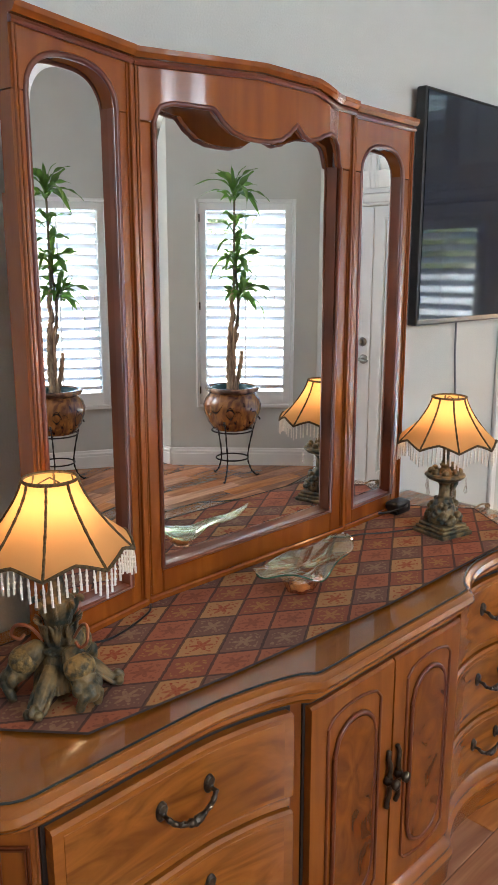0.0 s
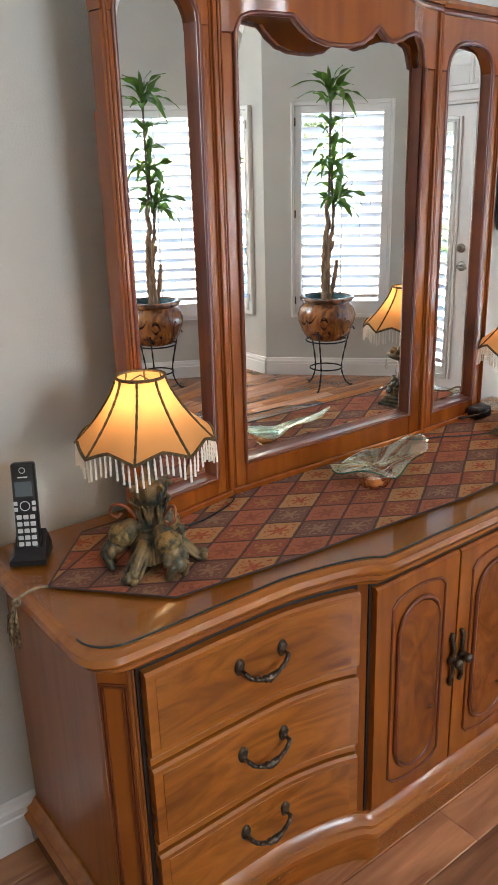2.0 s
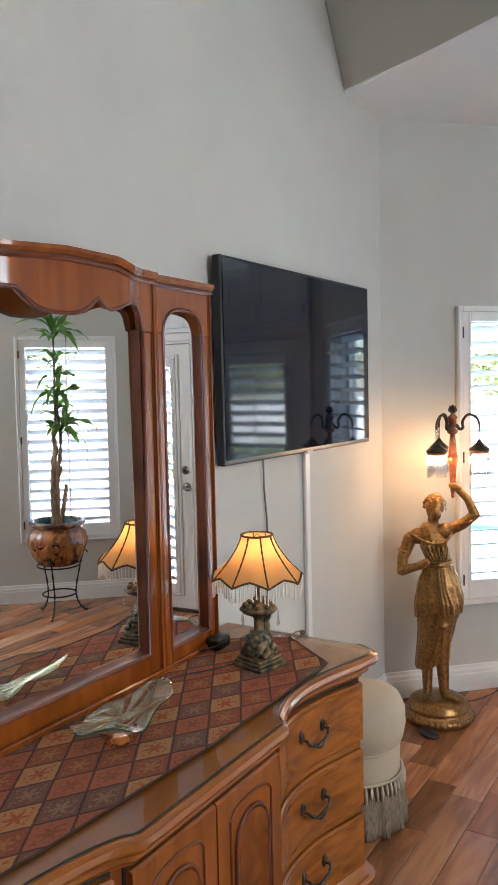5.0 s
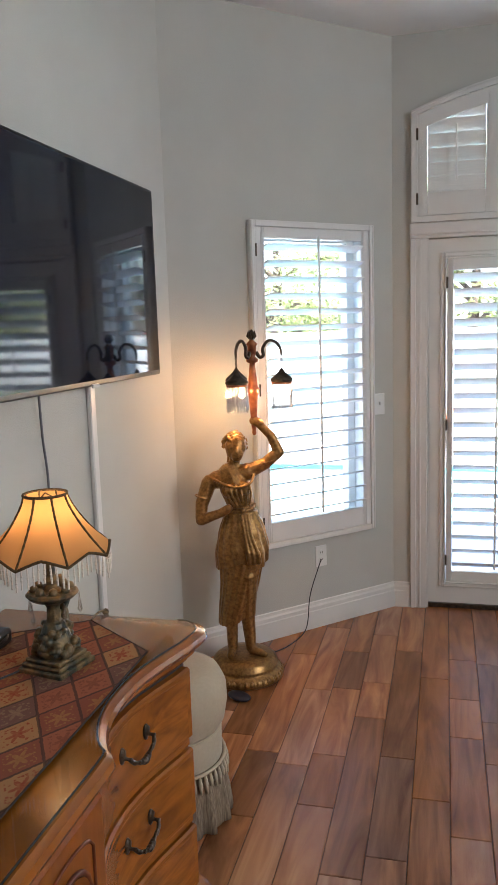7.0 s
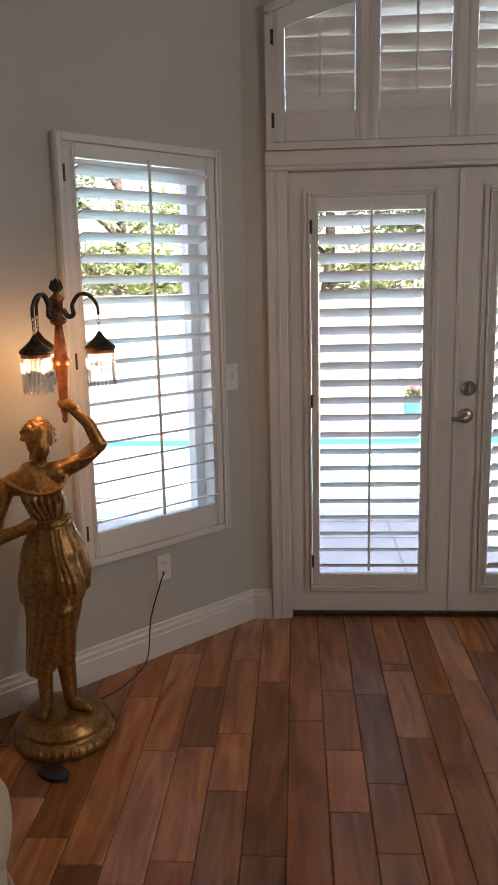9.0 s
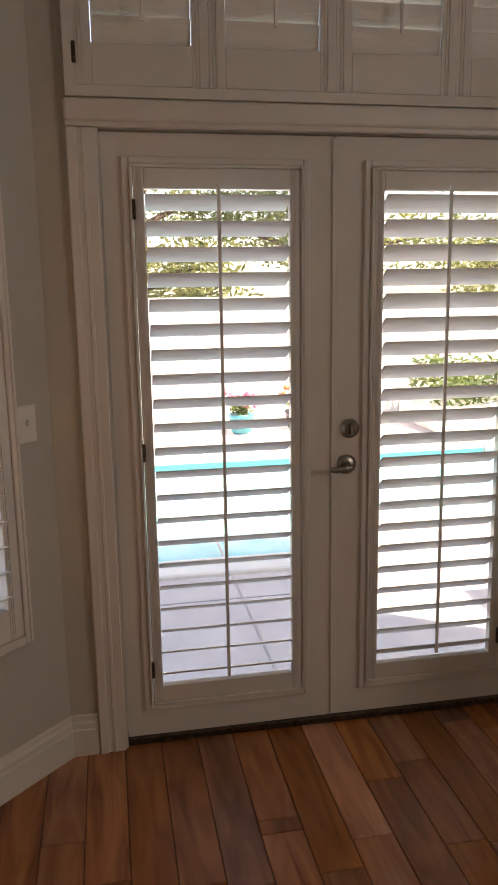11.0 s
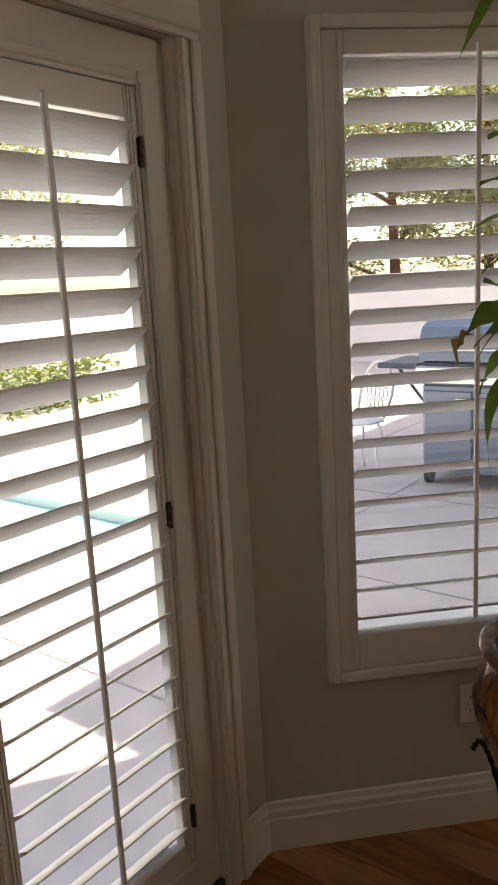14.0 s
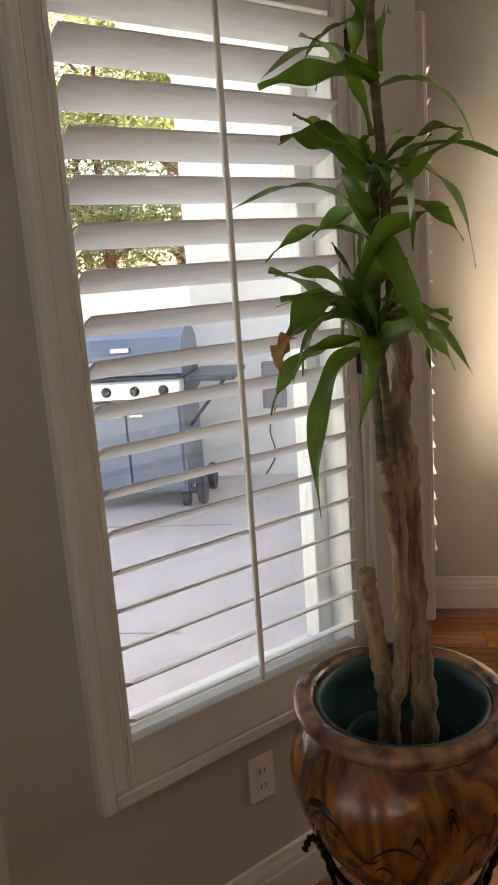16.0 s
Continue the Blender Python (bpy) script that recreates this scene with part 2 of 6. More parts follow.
HEDGE = leafy("hedge_green", (0.13, 0.20, 0.05), (0.06, 0.11, 0.03), (0.20, 0.27, 0.06))
FOLIAGE = leafy("tree_foliage", (0.22, 0.25, 0.10), (0.10, 0.13, 0.055), (0.34, 0.37, 0.13))
PINEBARK = material("red_bark", (0.22, 0.09, 0.05), 0.9, colour2=(0.09, 0.04, 0.025), scale=10, bump=0.8, bump_scale=20)
TREEBARK = material("grey_bark", (0.16, 0.12, 0.09), 0.9, colour2=(0.07, 0.05, 0.04), scale=10, bump=0.8, bump_scale=20)
GRILL = material("grill_enamel", (0.16, 0.20, 0.27), 0.35, 0.2, bump=0.05)
GRILLDARK = material("grill_dark", (0.05, 0.06, 0.08), 0.4, 0.2)
STEEL = material("brushed_steel", (0.62, 0.60, 0.57), 0.3, 1.0, scale=4, stretch=(40, 1, 1))
WHITEMETAL = material("white_metal", (0.78, 0.78, 0.78), 0.4)
BLUEPOT = material("turquoise_glaze", (0.05, 0.32, 0.38), 0.3)
GREYBOX = material("grey_box_paint", (0.22, 0.23, 0.25), 0.5)
DARKPOT = material("slate_pot", (0.08, 0.085, 0.09), 0.6)
PINK = material("pink_petals", (0.75, 0.16, 0.25), 0.6)
ORANGE = material("orange_petals", (0.80, 0.16, 0.05), 0.6)
SEAM = material("patio_seam", (0.42, 0.38, 0.37), 0.9)
GLASSEDGE = material("glass_edge", (0.03, 0.035, 0.03), 0.15)

# ---- building tools ----


def part(name, bm, mat, parent=None, label="", smooth=False, m=None):
    """Links a bmesh as one mesh object under a thing or a part. smooth: True, or the angle in degrees that stays sharp."""
    me = bpy.data.meshes.new(name)
    bm.to_mesh(me)
    bm.free()
    if smooth:
        for p in me.polygons:
            p.use_smooth = True
        if smooth is not True:
            me.set_sharp_from_angle(angle=radians(smooth))
    me.materials.append(mat)
    ob = new(name, me)
    ob.parent = parent
    if m is not None:
        ob.matrix_basis = m
    if label:
        tagged(ob, label)
    return ob


def share(name, ob, parent, m):
    """Another object on ob's mesh."""
    o = new(name, ob.data)
    o.parent = parent
    o.matrix_basis = m
    return o


def thing(name, m, label, category, group="", kind=""):
    ob = new(name)
    ob.matrix_basis = m
    return tagged(ob, label, category, group, kind)


def box(bm, x0, x1, y0, y1, z0, z1, bevel=0.0, seg=1):
    v = [bm.verts.new(p) for p in ((x0, y0, z0), (x1, y0, z0), (x1, y1, z0), (x0, y1, z0), (x0, y0, z1), (x1, y0, z1), (x1, y1, z1), (x0, y1, z1))]
    fs = [bm.faces.new([v[i] for i in f]) for f in ((3, 2, 1, 0), (4, 5, 6, 7), (0, 1, 5, 4), (1, 2, 6, 5), (2, 3, 7, 6), (3, 0, 4, 7))]
    if bevel:
        edges = list({e for f in fs for e in f.edges})
        bmesh.ops.bevel(bm, geom=edges, offset=bevel, segments=seg, affect="EDGES", profile=0.5)
    return bm


def boxed(*a, **k):
    return box(bmesh.new(), *a, **k)


def prism(bm, pts, z0, z1):
    """An upright prism on an outline that turns anticlockwise."""
    lo, hi = [bm.verts.new((x, y, z0)) for x, y in pts], [bm.verts.new((x, y, z1)) for x, y in pts]
    n = len(pts)
    bm.faces.new(lo[::-1])
    bm.faces.new(hi)
    for i in range(n):
        bm.faces.new((lo[i], lo[(i + 1) % n], hi[(i + 1) % n], hi[i]))
    return bm


def rings(bm, loops, closed=True, caps=True):
    """Joins loops of points into a skin."""
    vs = [[bm.verts.new(p) for p in loop] for loop in loops]
    n = len(vs[0])
    for a, b in zip(vs, vs[1:]):
        for i in range(n if closed else n - 1):
            bm.faces.new((a[i], a[(i + 1) % n], b[(i + 1) % n], b[i]))
    if caps:
        bm.faces.new(vs[0][::-1])
        bm.faces.new(vs[-1])
    return bm


def lathe(bm, profile, seg=24, at=(0, 0, 0), wave=None, caps=True):
    """profile: (radius, height) from below upward."""
    loops = []
    for r, z in profile:
        loop = []
        for i in range(seg):
            a = 2 * math.pi * i / seg
            k = wave(a, z) if wave else 1.0
            loop.append((at[0] + r * k * math.cos(a), at[1] + r * k * math.sin(a), at[2] + z))
        loops.append(loop)
    return rings(bm, loops, True, caps)


def tube(bm, pts, radii, seg=8, caps=True):
    """A round bar along pts."""
    pts = [Vector(p) for p in pts]
    if not isinstance(radii, (list, tuple)):
        radii = [radii] * len(pts)
    loops, side = [], None
    for i, p in enumerate(pts):
        d = (pts[min(i + 1, len(pts) - 1)] - pts[max(i - 1, 0)]).normalized()
        if side is None:
            side = d.orthogonal().normalized()
        side = (side - d * side.dot(d)).normalized()
        up = d.cross(side)
        loops.append([p + radii[i] * (math.cos(2 * math.pi * k / seg) * side + math.sin(2 * math.pi * k / seg) * up) for k in range(seg)])
    return rings(bm, loops, True, caps)


def ball(bm, at, rx, ry=None, rz=None, seg=12):
    ry, rz = ry or rx, rz or rx
    n = max(4, seg // 2)
    return lathe_ellipsoid(bm, at, rx, ry, rz, seg, n)


def lathe_ellipsoid(bm, at, rx, ry, rz, seg, n):
    loops = []
    for j in range(n + 1):
        t = -math.pi / 2 + math.pi * (0.03 + 0.94 * j / n)
        loops.append([(at[0] + rx * math.cos(t) * math.cos(2 * math.pi * i / seg), at[1] + ry * math.cos(t) * math.sin(2 * math.pi * i / seg), at[2] + rz * math.sin(t)) for i in range(seg)])
    return rings(bm, loops)


def curve_pts(pts, n=6):
    """A smooth line through pts."""
    pts = [Vector(p) for p in pts]
    out = []
    for i in range(len(pts) - 1):
        a, b, c, d = pts[max(i - 1, 0)], pts[i], pts[i + 1], pts[min(i + 2, len(pts) - 1)]
        for k in range(n):
            t = k / n
            out.append(0.5 * ((2 * b) + (c - a) * t + (2 * a - 5 * b + 4 * c - d) * t * t + (3 * b - a - 3 * c + d) * t ** 3))
    return out + [pts[-1]]


def lerp_table(table, x):
    """Piecewise smooth value at x of (x, value) rows."""
    if x <= table[0][0]:
        return table[0][1]
    for (a, va), (b, vb) in zip(table, table[1:]):
        if x <= b:
            t = (x - a) / (b - a)
            t = t * t * (3 - 2 * t)
            return va + (vb - va) * t
    return table[-1][1]


def melt(ob, voxel, smooth=2):
    """Melts joined shapes into one skin, as cast resin is."""
    r = ob.modifiers.new("melt", "REMESH")
    r.mode, r.voxel_size, r.use_smooth_shade = "VOXEL", voxel, True
    if smooth:
        s = ob.modifiers.new("soften", "SMOOTH")
        s.factor, s.iterations = 0.5, smooth
    return ob


# ---- the room ----
HIGH = 4.2
NC, NEC, SEC, SC = (4.18, 1.89), (5.125, 0.945), (5.125, -0.91), (4.285, -1.75)
SOUTH, WEST, NORTH = -3.03, -2.4, 1.89
THICK = 0.16


def wall(name, at, turn, length, openings=(), laps=(0, 0), label="greige painted plaster wall"):
    """Seen from inside, x runs to the right and y outward."""
    bm = bmesh.new()
    cuts = sorted({0.0, length, *[v for o in openings for v in o[:2]]})
    for a, b in zip(cuts, cuts[1:]):
        holes = sorted([o[2:] for o in openings if o[0] <= a + 1e-6 and o[1] >= b - 1e-6])
        z = 0.0
        for h0, h1 in holes:
            if h0 > z:
                box(bm, a, b, 0, THICK, z, h0)
            z = h1
        box(bm, a, b, 0, THICK, z, HIGH)
    for a, b in ((-0.06 * laps[0], 0.0), (length, length + 0.06 * laps[1])):
        if b > a:
            box(bm, a, b, 0.02, THICK, 0.0, HIGH)   # closes the outer corner
    bmesh.ops.remove_doubles(bm, verts=bm.verts[:], dist=1e-4)
    ob = part(name, bm, WALL, None, label, m=pose(at[0], at[1], 0, 0, 0, turn))
    return tagged(ob, category="wall", kind="structure")


W1 = (0.425, 1.185)
W2 = (0.186, 0.970)
WZ = (0.490, 2.12)
NE_LEN, SE_LEN = 1.336, 1.188
DOOR = (0.179, 1.693)
IN = 0.035
wall("wall_north", (WEST, NORTH), 0, NC[0] - WEST, (), (1, 1))
wall("wall_northeast", NC, -45, NE_LEN, [(W1[0] + IN, W1[1] - IN, WZ[0] + IN, WZ[1] - IN)], (1, 1))
wall("wall_east", NEC, -90, NEC[1] - SEC[1], [(DOOR[0], DOOR[1], 0.0, 2.05), (0.13, 1.74, 2.17, 2.90)], (1, 1))
wall("wall_southeast", SEC, -135, SE_LEN, [(W2[0] + IN, W2[1] - IN, WZ[0] + IN, WZ[1] - IN)], (1, 0))
W3 = (0.14, 0.90)
wall("wall_bay_side", SC, -90, SC[1] - SOUTH, [(W3[0] + IN, W3[1] - IN, WZ[0] + IN, WZ[1] - IN)])
# made-up opening, out of view, for the south fill lamp
FILL_OPENING = (SC[0] - 2.4, SC[0] - 0.8, 1.7, 3.0)
wall("wall_south", (SC[0], SOUTH), 180, SC[0] - WEST, [FILL_OPENING], (0, 1))
wall("wall_west", (WEST, SOUTH), 90, NORTH - SOUTH)

# lower ceiling over the bay, its header, and the high ceiling
CZ = 3.08
bm = bmesh.new()
prism(bm, [(3.79, NORTH + 0.05), (3.02, 0.24), (3.02, SOUTH - 0.05), (SC[0] + 0.1, SOUTH - 0.05), (SC[0] + 0.1, SC[1]), (SEC[0] + 0.1, SEC[1]), (NEC[0] + 0.1, NEC[1]), (NC[0] + 0.1, NC[1] + 0.05)], CZ, CZ + 0.12)
tagged(part("ceiling_bay", bm, CEIL), "white painted lower ceiling over the bay", "ceiling", kind="structure")
bm = bmesh.new()
lean = 0.58 * (HIGH - CZ)
foot = [(3.775, NORTH - 0.003), (3.0, 0.24), (3.0, SOUTH), (3.12, SOUTH), (3.12, 0.24), (3.93, NORTH - 0.003)]
rings(bm, [[(x, y, CZ + 0.002) for x, y in foot], [(x - lean, y, HIGH - 0.02) for x, y in foot]])
tagged(part("wall_header", bm, WALL), "greige painted header above the bay opening", "wall", kind="structure")
tagged(part("ceiling", boxed(WEST - 0.2, 5.4, SOUTH - 0.2, NORTH + 0.2, HIGH, HIGH + 0.1), CEIL), "white painted high ceiling", "ceiling", kind="structure")


# baseboards
def baseboard(at, turn, x0, x1, ends=(0, 0)):
    prof = [(0.0, 0.0), (-0.016, 0.0), (-0.016, 0.095), (-0.013, 0.10), (-0.013, 0.118), (-0.008, 0.128), (-0.006, 0.142), (0.0, 0.146)]
    bm = bmesh.new()
    loops = [[(x - e * y, y, z) for y, z in prof] for x, e in ((x0, ends[0]), (x1, ends[1]))]
    rings(bm, loops)
    ob = part("baseboard", bm, TRIM, m=pose(at[0], at[1], 0, 0, 0, turn))
    return tagged(ob, "white moulded baseboard along the wall", "baseboard", kind="structure")


T8 = math.tan(radians(22.5))
baseboard((WEST, NORTH), 0, 0, NC[0] - WEST, (0, T8))
baseboard(NC, -45, 0, NE_LEN, (-T8, T8))
baseboard(NEC, -90, 0, 0.092, (-T8, 0))
baseboard(NEC, -90, 1.755, NEC[1] - SEC[1], (0, T8))
baseboard(SEC, -135, 0, SE_LEN, (-T8, -T8))
baseboard(SC, -90, 0, SC[1] - SOUTH, (T8, 1))
baseboard((SC[0], SOUTH), 180, 0, SC[0] - WEST, (-1, 0))


# ---- shutters, windows and doors ----
def slat_mesh(width, chord=0.088, thick=0.0085):
    bm = bmesh.new()
    c, t = chord / 2, thick / 2
    prof = [(c, -0.28 * t), (c, 0.28 * t), (c * 0.93, 0.5 * t), (c * 0.45, 0.92 * t), (0, t), (-c * 0.45, 0.92 * t), (-c * 0.93, 0.5 * t), (-c, 0.28 * t), (-c, -0.28 * t), (-c * 0.93, -0.5 * t), (-c * 0.45, -0.92 * t), (0, -t), (c * 0.45, -0.92 * t), (c * 0.93, -0.5 * t)]
    rings(bm, [[(x, y, z) for y, z in prof] for x in (-width / 2, width / 2)])
    return bm


def shutter(owner, x0, x1, z0, z1, y, n, tilt, frame_w=0.03, stile=0.050, rail_b=0.100, rail_t=0.052, hinge_left=True, rod_side=-1, face=0.03):
    """A louvred shutter panel in an outer frame, as parts of owner. y: plane of the wall side; the face stands towards the room."""
    bm = bmesh.new()
    for a in ((x0, x0 + frame_w, z0, z1), (x1 - frame_w, x1, z0, z1), (x0 + frame_w, x1 - frame_w, z0, z0 + frame_w), (x0 + frame_w, x1 - frame_w, z1 - frame_w, z1)):
        box(bm, a[0], a[1], y - face, y + 0.03, a[2], a[3], 0.003)
    for a in ((x0 + frame_w * 0.15, x0 + frame_w * 0.5, z0, z1), (x1 - frame_w * 0.5, x1 - frame_w * 0.15, z0, z1)):
        box(bm, a[0], a[1], y - face - 0.005, y - face + 0.002, a[2] + 0.004, a[3] - 0.004, 0.002)
    part("shutter_frame", bm, TRIM, owner)
    g = 0.0016
    px0, px1, pz0, pz1 = x0 + frame_w + g, x1 - frame_w - g, z0 + frame_w + g, z1 - frame_w - g
    d0, d1 = y - face + 0.006, y - face + 0.034
    for a, b, s in ((px0, px0 + stile, 1), (px1 - stile, px1, -1)):
        bm = boxed(a, b, d0, d1, pz0, pz1, 0.002)
        e = b if s > 0 else a
        for k in (0.010, 0.018):
            box(bm, e - s * k - 0.0022, e - s * k + 0.0022, d0 - 0.003, d0 + 0.002, pz0 + 0.002, pz1 - 0.002)
        part("stile", bm, TRIM, owner)
    ix0, ix1 = px0 + stile, px1 - stile
    part("bottom_rail", boxed(ix0, ix1, d0, d1, pz0, pz0 + rail_b, 0.002), TRIM, owner)
    part("top_rail", boxed(ix0, ix1, d0, d1, pz1 - rail_t, pz1, 0.002), TRIM, owner)
    iz0, iz1 = pz0 + rail_b, pz1 - rail_t
    pitch = (iz1 - iz0) / n
    mid = (d0 + d1) / 2
    first = None
    rnd = random.Random(int(x0 * 1000 + z0 * 77 + n))
    for k in range(n):
        m = pose((ix0 + ix1) / 2, mid, iz0 + pitch * (k + 0.5), -tilt + rnd.uniform(-0.6, 0.6), 0, 0)
        if first is None:
            first = part("slat", slat_mesh(ix1 - ix0 - 0.006), SLAT, owner, smooth=False, m=m)
        else:
            share("slat", first, owner, m)
    # tilt rod in front of the slats, stapled to their inner edges
    c, s = math.cos(radians(tilt)), math.sin(radians(tilt))
    ry = mid - 0.046 * c - 0.004
    rz = 0.044 * s
    rx = (ix0 + ix1) / 2 + 0.004 * rod_side
    bm = boxed(rx - 0.0055, rx + 0.0055, ry - 0.011, ry, iz0 + pitch * 0.15 + rz, iz1 + 0.012, 0.002)
    part("tilt_rod", bm, TRIM, owner)
    hx = px0 if hinge_left else px1
    for f in (0.07, 0.5, 0.93):
        hz = pz0 + (pz1 - pz0) * f
        bm = bmesh.new()
        tube(bm, [(hx, d0 - 0.006, hz - 0.03), (hx, d0 - 0.006, hz + 0.03)], 0.005, 6)
        box(bm, hx - 0.006, hx + 0.006, d0 - 0.004, d0 + 0.002, hz - 0.028, hz + 0.028)
        part("hinge", bm, BRONZE, owner)
    return ix0, ix1, iz0, iz1


def window(name, at, turn, span, n, tilt, label, hinge_left=True):
    w = thing(name, pose(at[0], at[1], 0, 0, 0, turn), label, "window", kind="structure")
    x0, x1 = span
    z0, z1 = WZ
    shutter(w, x0, x1, z0, z1, -0.001, n, tilt, hinge_left=hinge_left)
    a, b, c, d = x0 + IN, x1 - IN, z0 + IN, z1 - IN
    bm = bmesh.new()
    for q in ((a, a + 0.05, c, d), (b - 0.05, b, c, d), (a + 0.05, b - 0.05, c, c + 0.05), (a + 0.05, b - 0.05, d - 0.05, d)):
        box(bm, q[0], q[1], 0.10, 0.155, q[2], q[3], 0.003)
    part("window_frame", bm, PLATE, w, "white vinyl window frame")
    bm = bmesh.new()
    for q in ((a, a + 0.004, c, d), (b - 0.004, b, c, d), (a + 0.004, b - 0.004, c, c + 0.004), (a + 0.004, b - 0.004, d - 0.004, d)):
        box(bm, q[0], q[1], 0.031, 0.099, q[2], q[3])
    part("reveal_lining", bm, PLATE, w)
    p = part("pane", boxed(a + 0.05, b - 0.05, 0.126, 0.130, c + 0.05, d - 0.05), PANE, w)
    p.visible_shadow = False
    return w


window("window_1", NC, -45, W1, 18, 17, "white window with plantation shutters, slats tilted open")
# white frame round the added opening that holds the fill lamp
sw = thing("fill_window", pose(SC[0], SOUTH, 0, 0, 0, 180), "white framed opening added unseen in the south wall for a fill lamp", "window", kind="structure")
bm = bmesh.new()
x0, x1, z0, z1 = FILL_OPENING
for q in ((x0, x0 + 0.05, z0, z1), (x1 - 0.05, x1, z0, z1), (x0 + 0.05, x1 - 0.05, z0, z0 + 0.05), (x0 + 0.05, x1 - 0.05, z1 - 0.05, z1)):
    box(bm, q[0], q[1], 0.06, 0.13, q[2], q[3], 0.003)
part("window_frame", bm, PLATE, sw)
window("window_2", SEC, -135, W2, 18, 27, "white window with plantation shutters behind the potted plant", False)
window("window_3", SC, -90, W3, 18, 20, "white window with plantation shutters, slats open")

# the pair of glazed doors: casing, two leaves with shutters, and the arched shutter above
E0 = pose(NEC[0], NEC[1], 0, 0, 0, -90)
casing = thing("trim", E0, "white moulded door casing round the doors", "door casing", kind="structure")
bm = bmesh.new()
for a, b in ((0.095, DOOR[0] + 0.004), (DOOR[1] - 0.004, 1.752)):
    box(bm, a, b, -0.014, 0.0, 0.0, 2.05, 0.002)
    out, inn = (a, b) if a < 0.9 else (b, a)
    s = 1 if inn > out else -1
    box(bm, min(out, out + s * 0.03), max(out, out + s * 0.03), -0.024, -0.012, 0.0, 2.05, 0.004)
    box(bm, min(out + s * 0.045, out + s * 0.058), max(out + s * 0.045, out + s * 0.058), -0.019, -0.012, 0.0, 2.05, 0.002)
part("side_casing", bm, TRIM, casing)
bm = boxed(0.092, 1.755, -0.028, 0.0, 2.066, 2.1315, 0.012, 4)
box(bm, 0.095, 1.752, -0.018, 0.0, 2.051, 2.070, 0.005, 2)
part("head_casing", bm, TRIM, casing, smooth=38)
part("jamb_lining", box(boxed(DOOR[0] - 0.002, DOOR[0] + 0.012, 0.0, THICK, 0.0, 2.05), DOOR[1] - 0.012, DOOR[1] + 0.002, 0.0, THICK, 0.0, 2.05), TRIM, casing)
part("door_stop", box(boxed(DOOR[0] + 0.012, DOOR[0] + 0.04, 0.073, 0.10, 0.0, 2.05), DOOR[1] - 0.04, DOOR[1] - 0.012, 0.073, 0.10, 0.0, 2.05), TRIM, casing)
part("threshold", boxed(DOOR[0] + 0.013, DOOR[1] - 0.013, 0.01, THICK + 0.06, 0.0, 0.025, 0.003), BRONZE, casing, "dark metal threshold")


def door(name, x0, x1, gx0, gx1, hinge_left, tilt, label):
    d = thing(name, E0, label, "door", kind="structure")
    y0, y1 = 0.026, 0.070
    z0, z1 = 0.026, 2.046
    gz0, gz1 = 0.145, 1.953
    bm = bmesh.new()
    for a in ((x0, gx0, z0, z1), (gx1, x1, z0, z1), (gx0, gx1, z0, gz0), (gx0, gx1, gz1, z1)):
        box(bm, a[0], a[1], y0, y1, a[2], a[3])
    part("leaf", bm, TRIM, d)
    bm = bmesh.new()
    for a in ((gx0 - 0.022, gx0, gz0 - 0.022, gz1 + 0.022), (gx1, gx1 + 0.022, gz0 - 0.022, gz1 + 0.022), (gx0, gx1, gz0 - 0.022, gz0), (gx0, gx1, gz1, gz1 + 0.022)):
        box(bm, a[0], a[1], y0 - 0.014, y0 + 0.002, a[2], a[3], 0.005, 2)
    part("glazing_bead", bm, TRIM, d)
    shutter(d, gx0, gx1, gz0, gz1, y0 + 0.006, 21, tilt, frame_w=0.010, stile=0.033, rail_b=0.058, rail_t=0.062, hinge_left=hinge_left, face=0.026)
    p = part("pane", boxed(gx0 - 0.005, gx1 + 0.005, 0.062, 0.066, gz0 - 0.005, gz1 + 0.005), PANE, d)
    p.visible_shadow = False
    hx = x0 - 0.002 if hinge_left else x1 + 0.002
    for hz in () if hinge_left else (1.80, 1.29, 0.772, 0.26):
        bm = bmesh.new()
        tube(bm, [(hx, y0 - 0.008, hz - 0.05), (hx, y0 - 0.008, hz + 0.05)], 0.006, 8)
        box(bm, hx - 0.012, hx + 0.012, y0 - 0.004, y0 + 0.0, hz - 0.048, hz + 0.048)
        part("door_hinge", bm, TRIM, d)
    return d


left_door = door("door_1", DOOR[0] + 0.014, 0.933, 0.276, 0.828, True, 28, "white glazed door with plantation shutter, closed")
right_door = door("door_2", 0.940, DOOR[1] - 0.014, 1.057, 1.588, False, 36, "white glazed door with shutter, deadbolt and lever, closed")
part("astragal", boxed(0.926, 0.947, 0.018, 0.030, 0.03, 2.04, 0.003), TRIM, right_door)


def round_on_face(bm, x, z, y0, prof, seg=20):
    """Turned part that stands out from a face towards the room."""
    loops = [[(x + r * math.cos(2 * math.pi * i / seg), y0 - h, z + r * math.sin(2 * math.pi * i / seg)) for i in range(seg)] for r, h in prof]
    return rings(bm, loops)


bm = round_on_face(bmesh.new(), 0.993, 1.096, 0.026, [(0.033, 0.0), (0.034, 0.006), (0.028, 0.012), (0.024, 0.016), (0.022, 0.018)])
box(bm, 0.989, 0.997, -0.012, 0.010, 1.078, 1.114, 0.003)
part("deadbolt", bm, NICKEL, right_door, "satin nickel deadbolt thumbturn")
bm = round_on_face(bmesh.new(), 0.982, 0.970, 0.026, [(0.034, 0.0), (0.035, 0.006), (0.026, 0.014), (0.014, 0.018), (0.012, 0.05), (0.013, 0.055)])
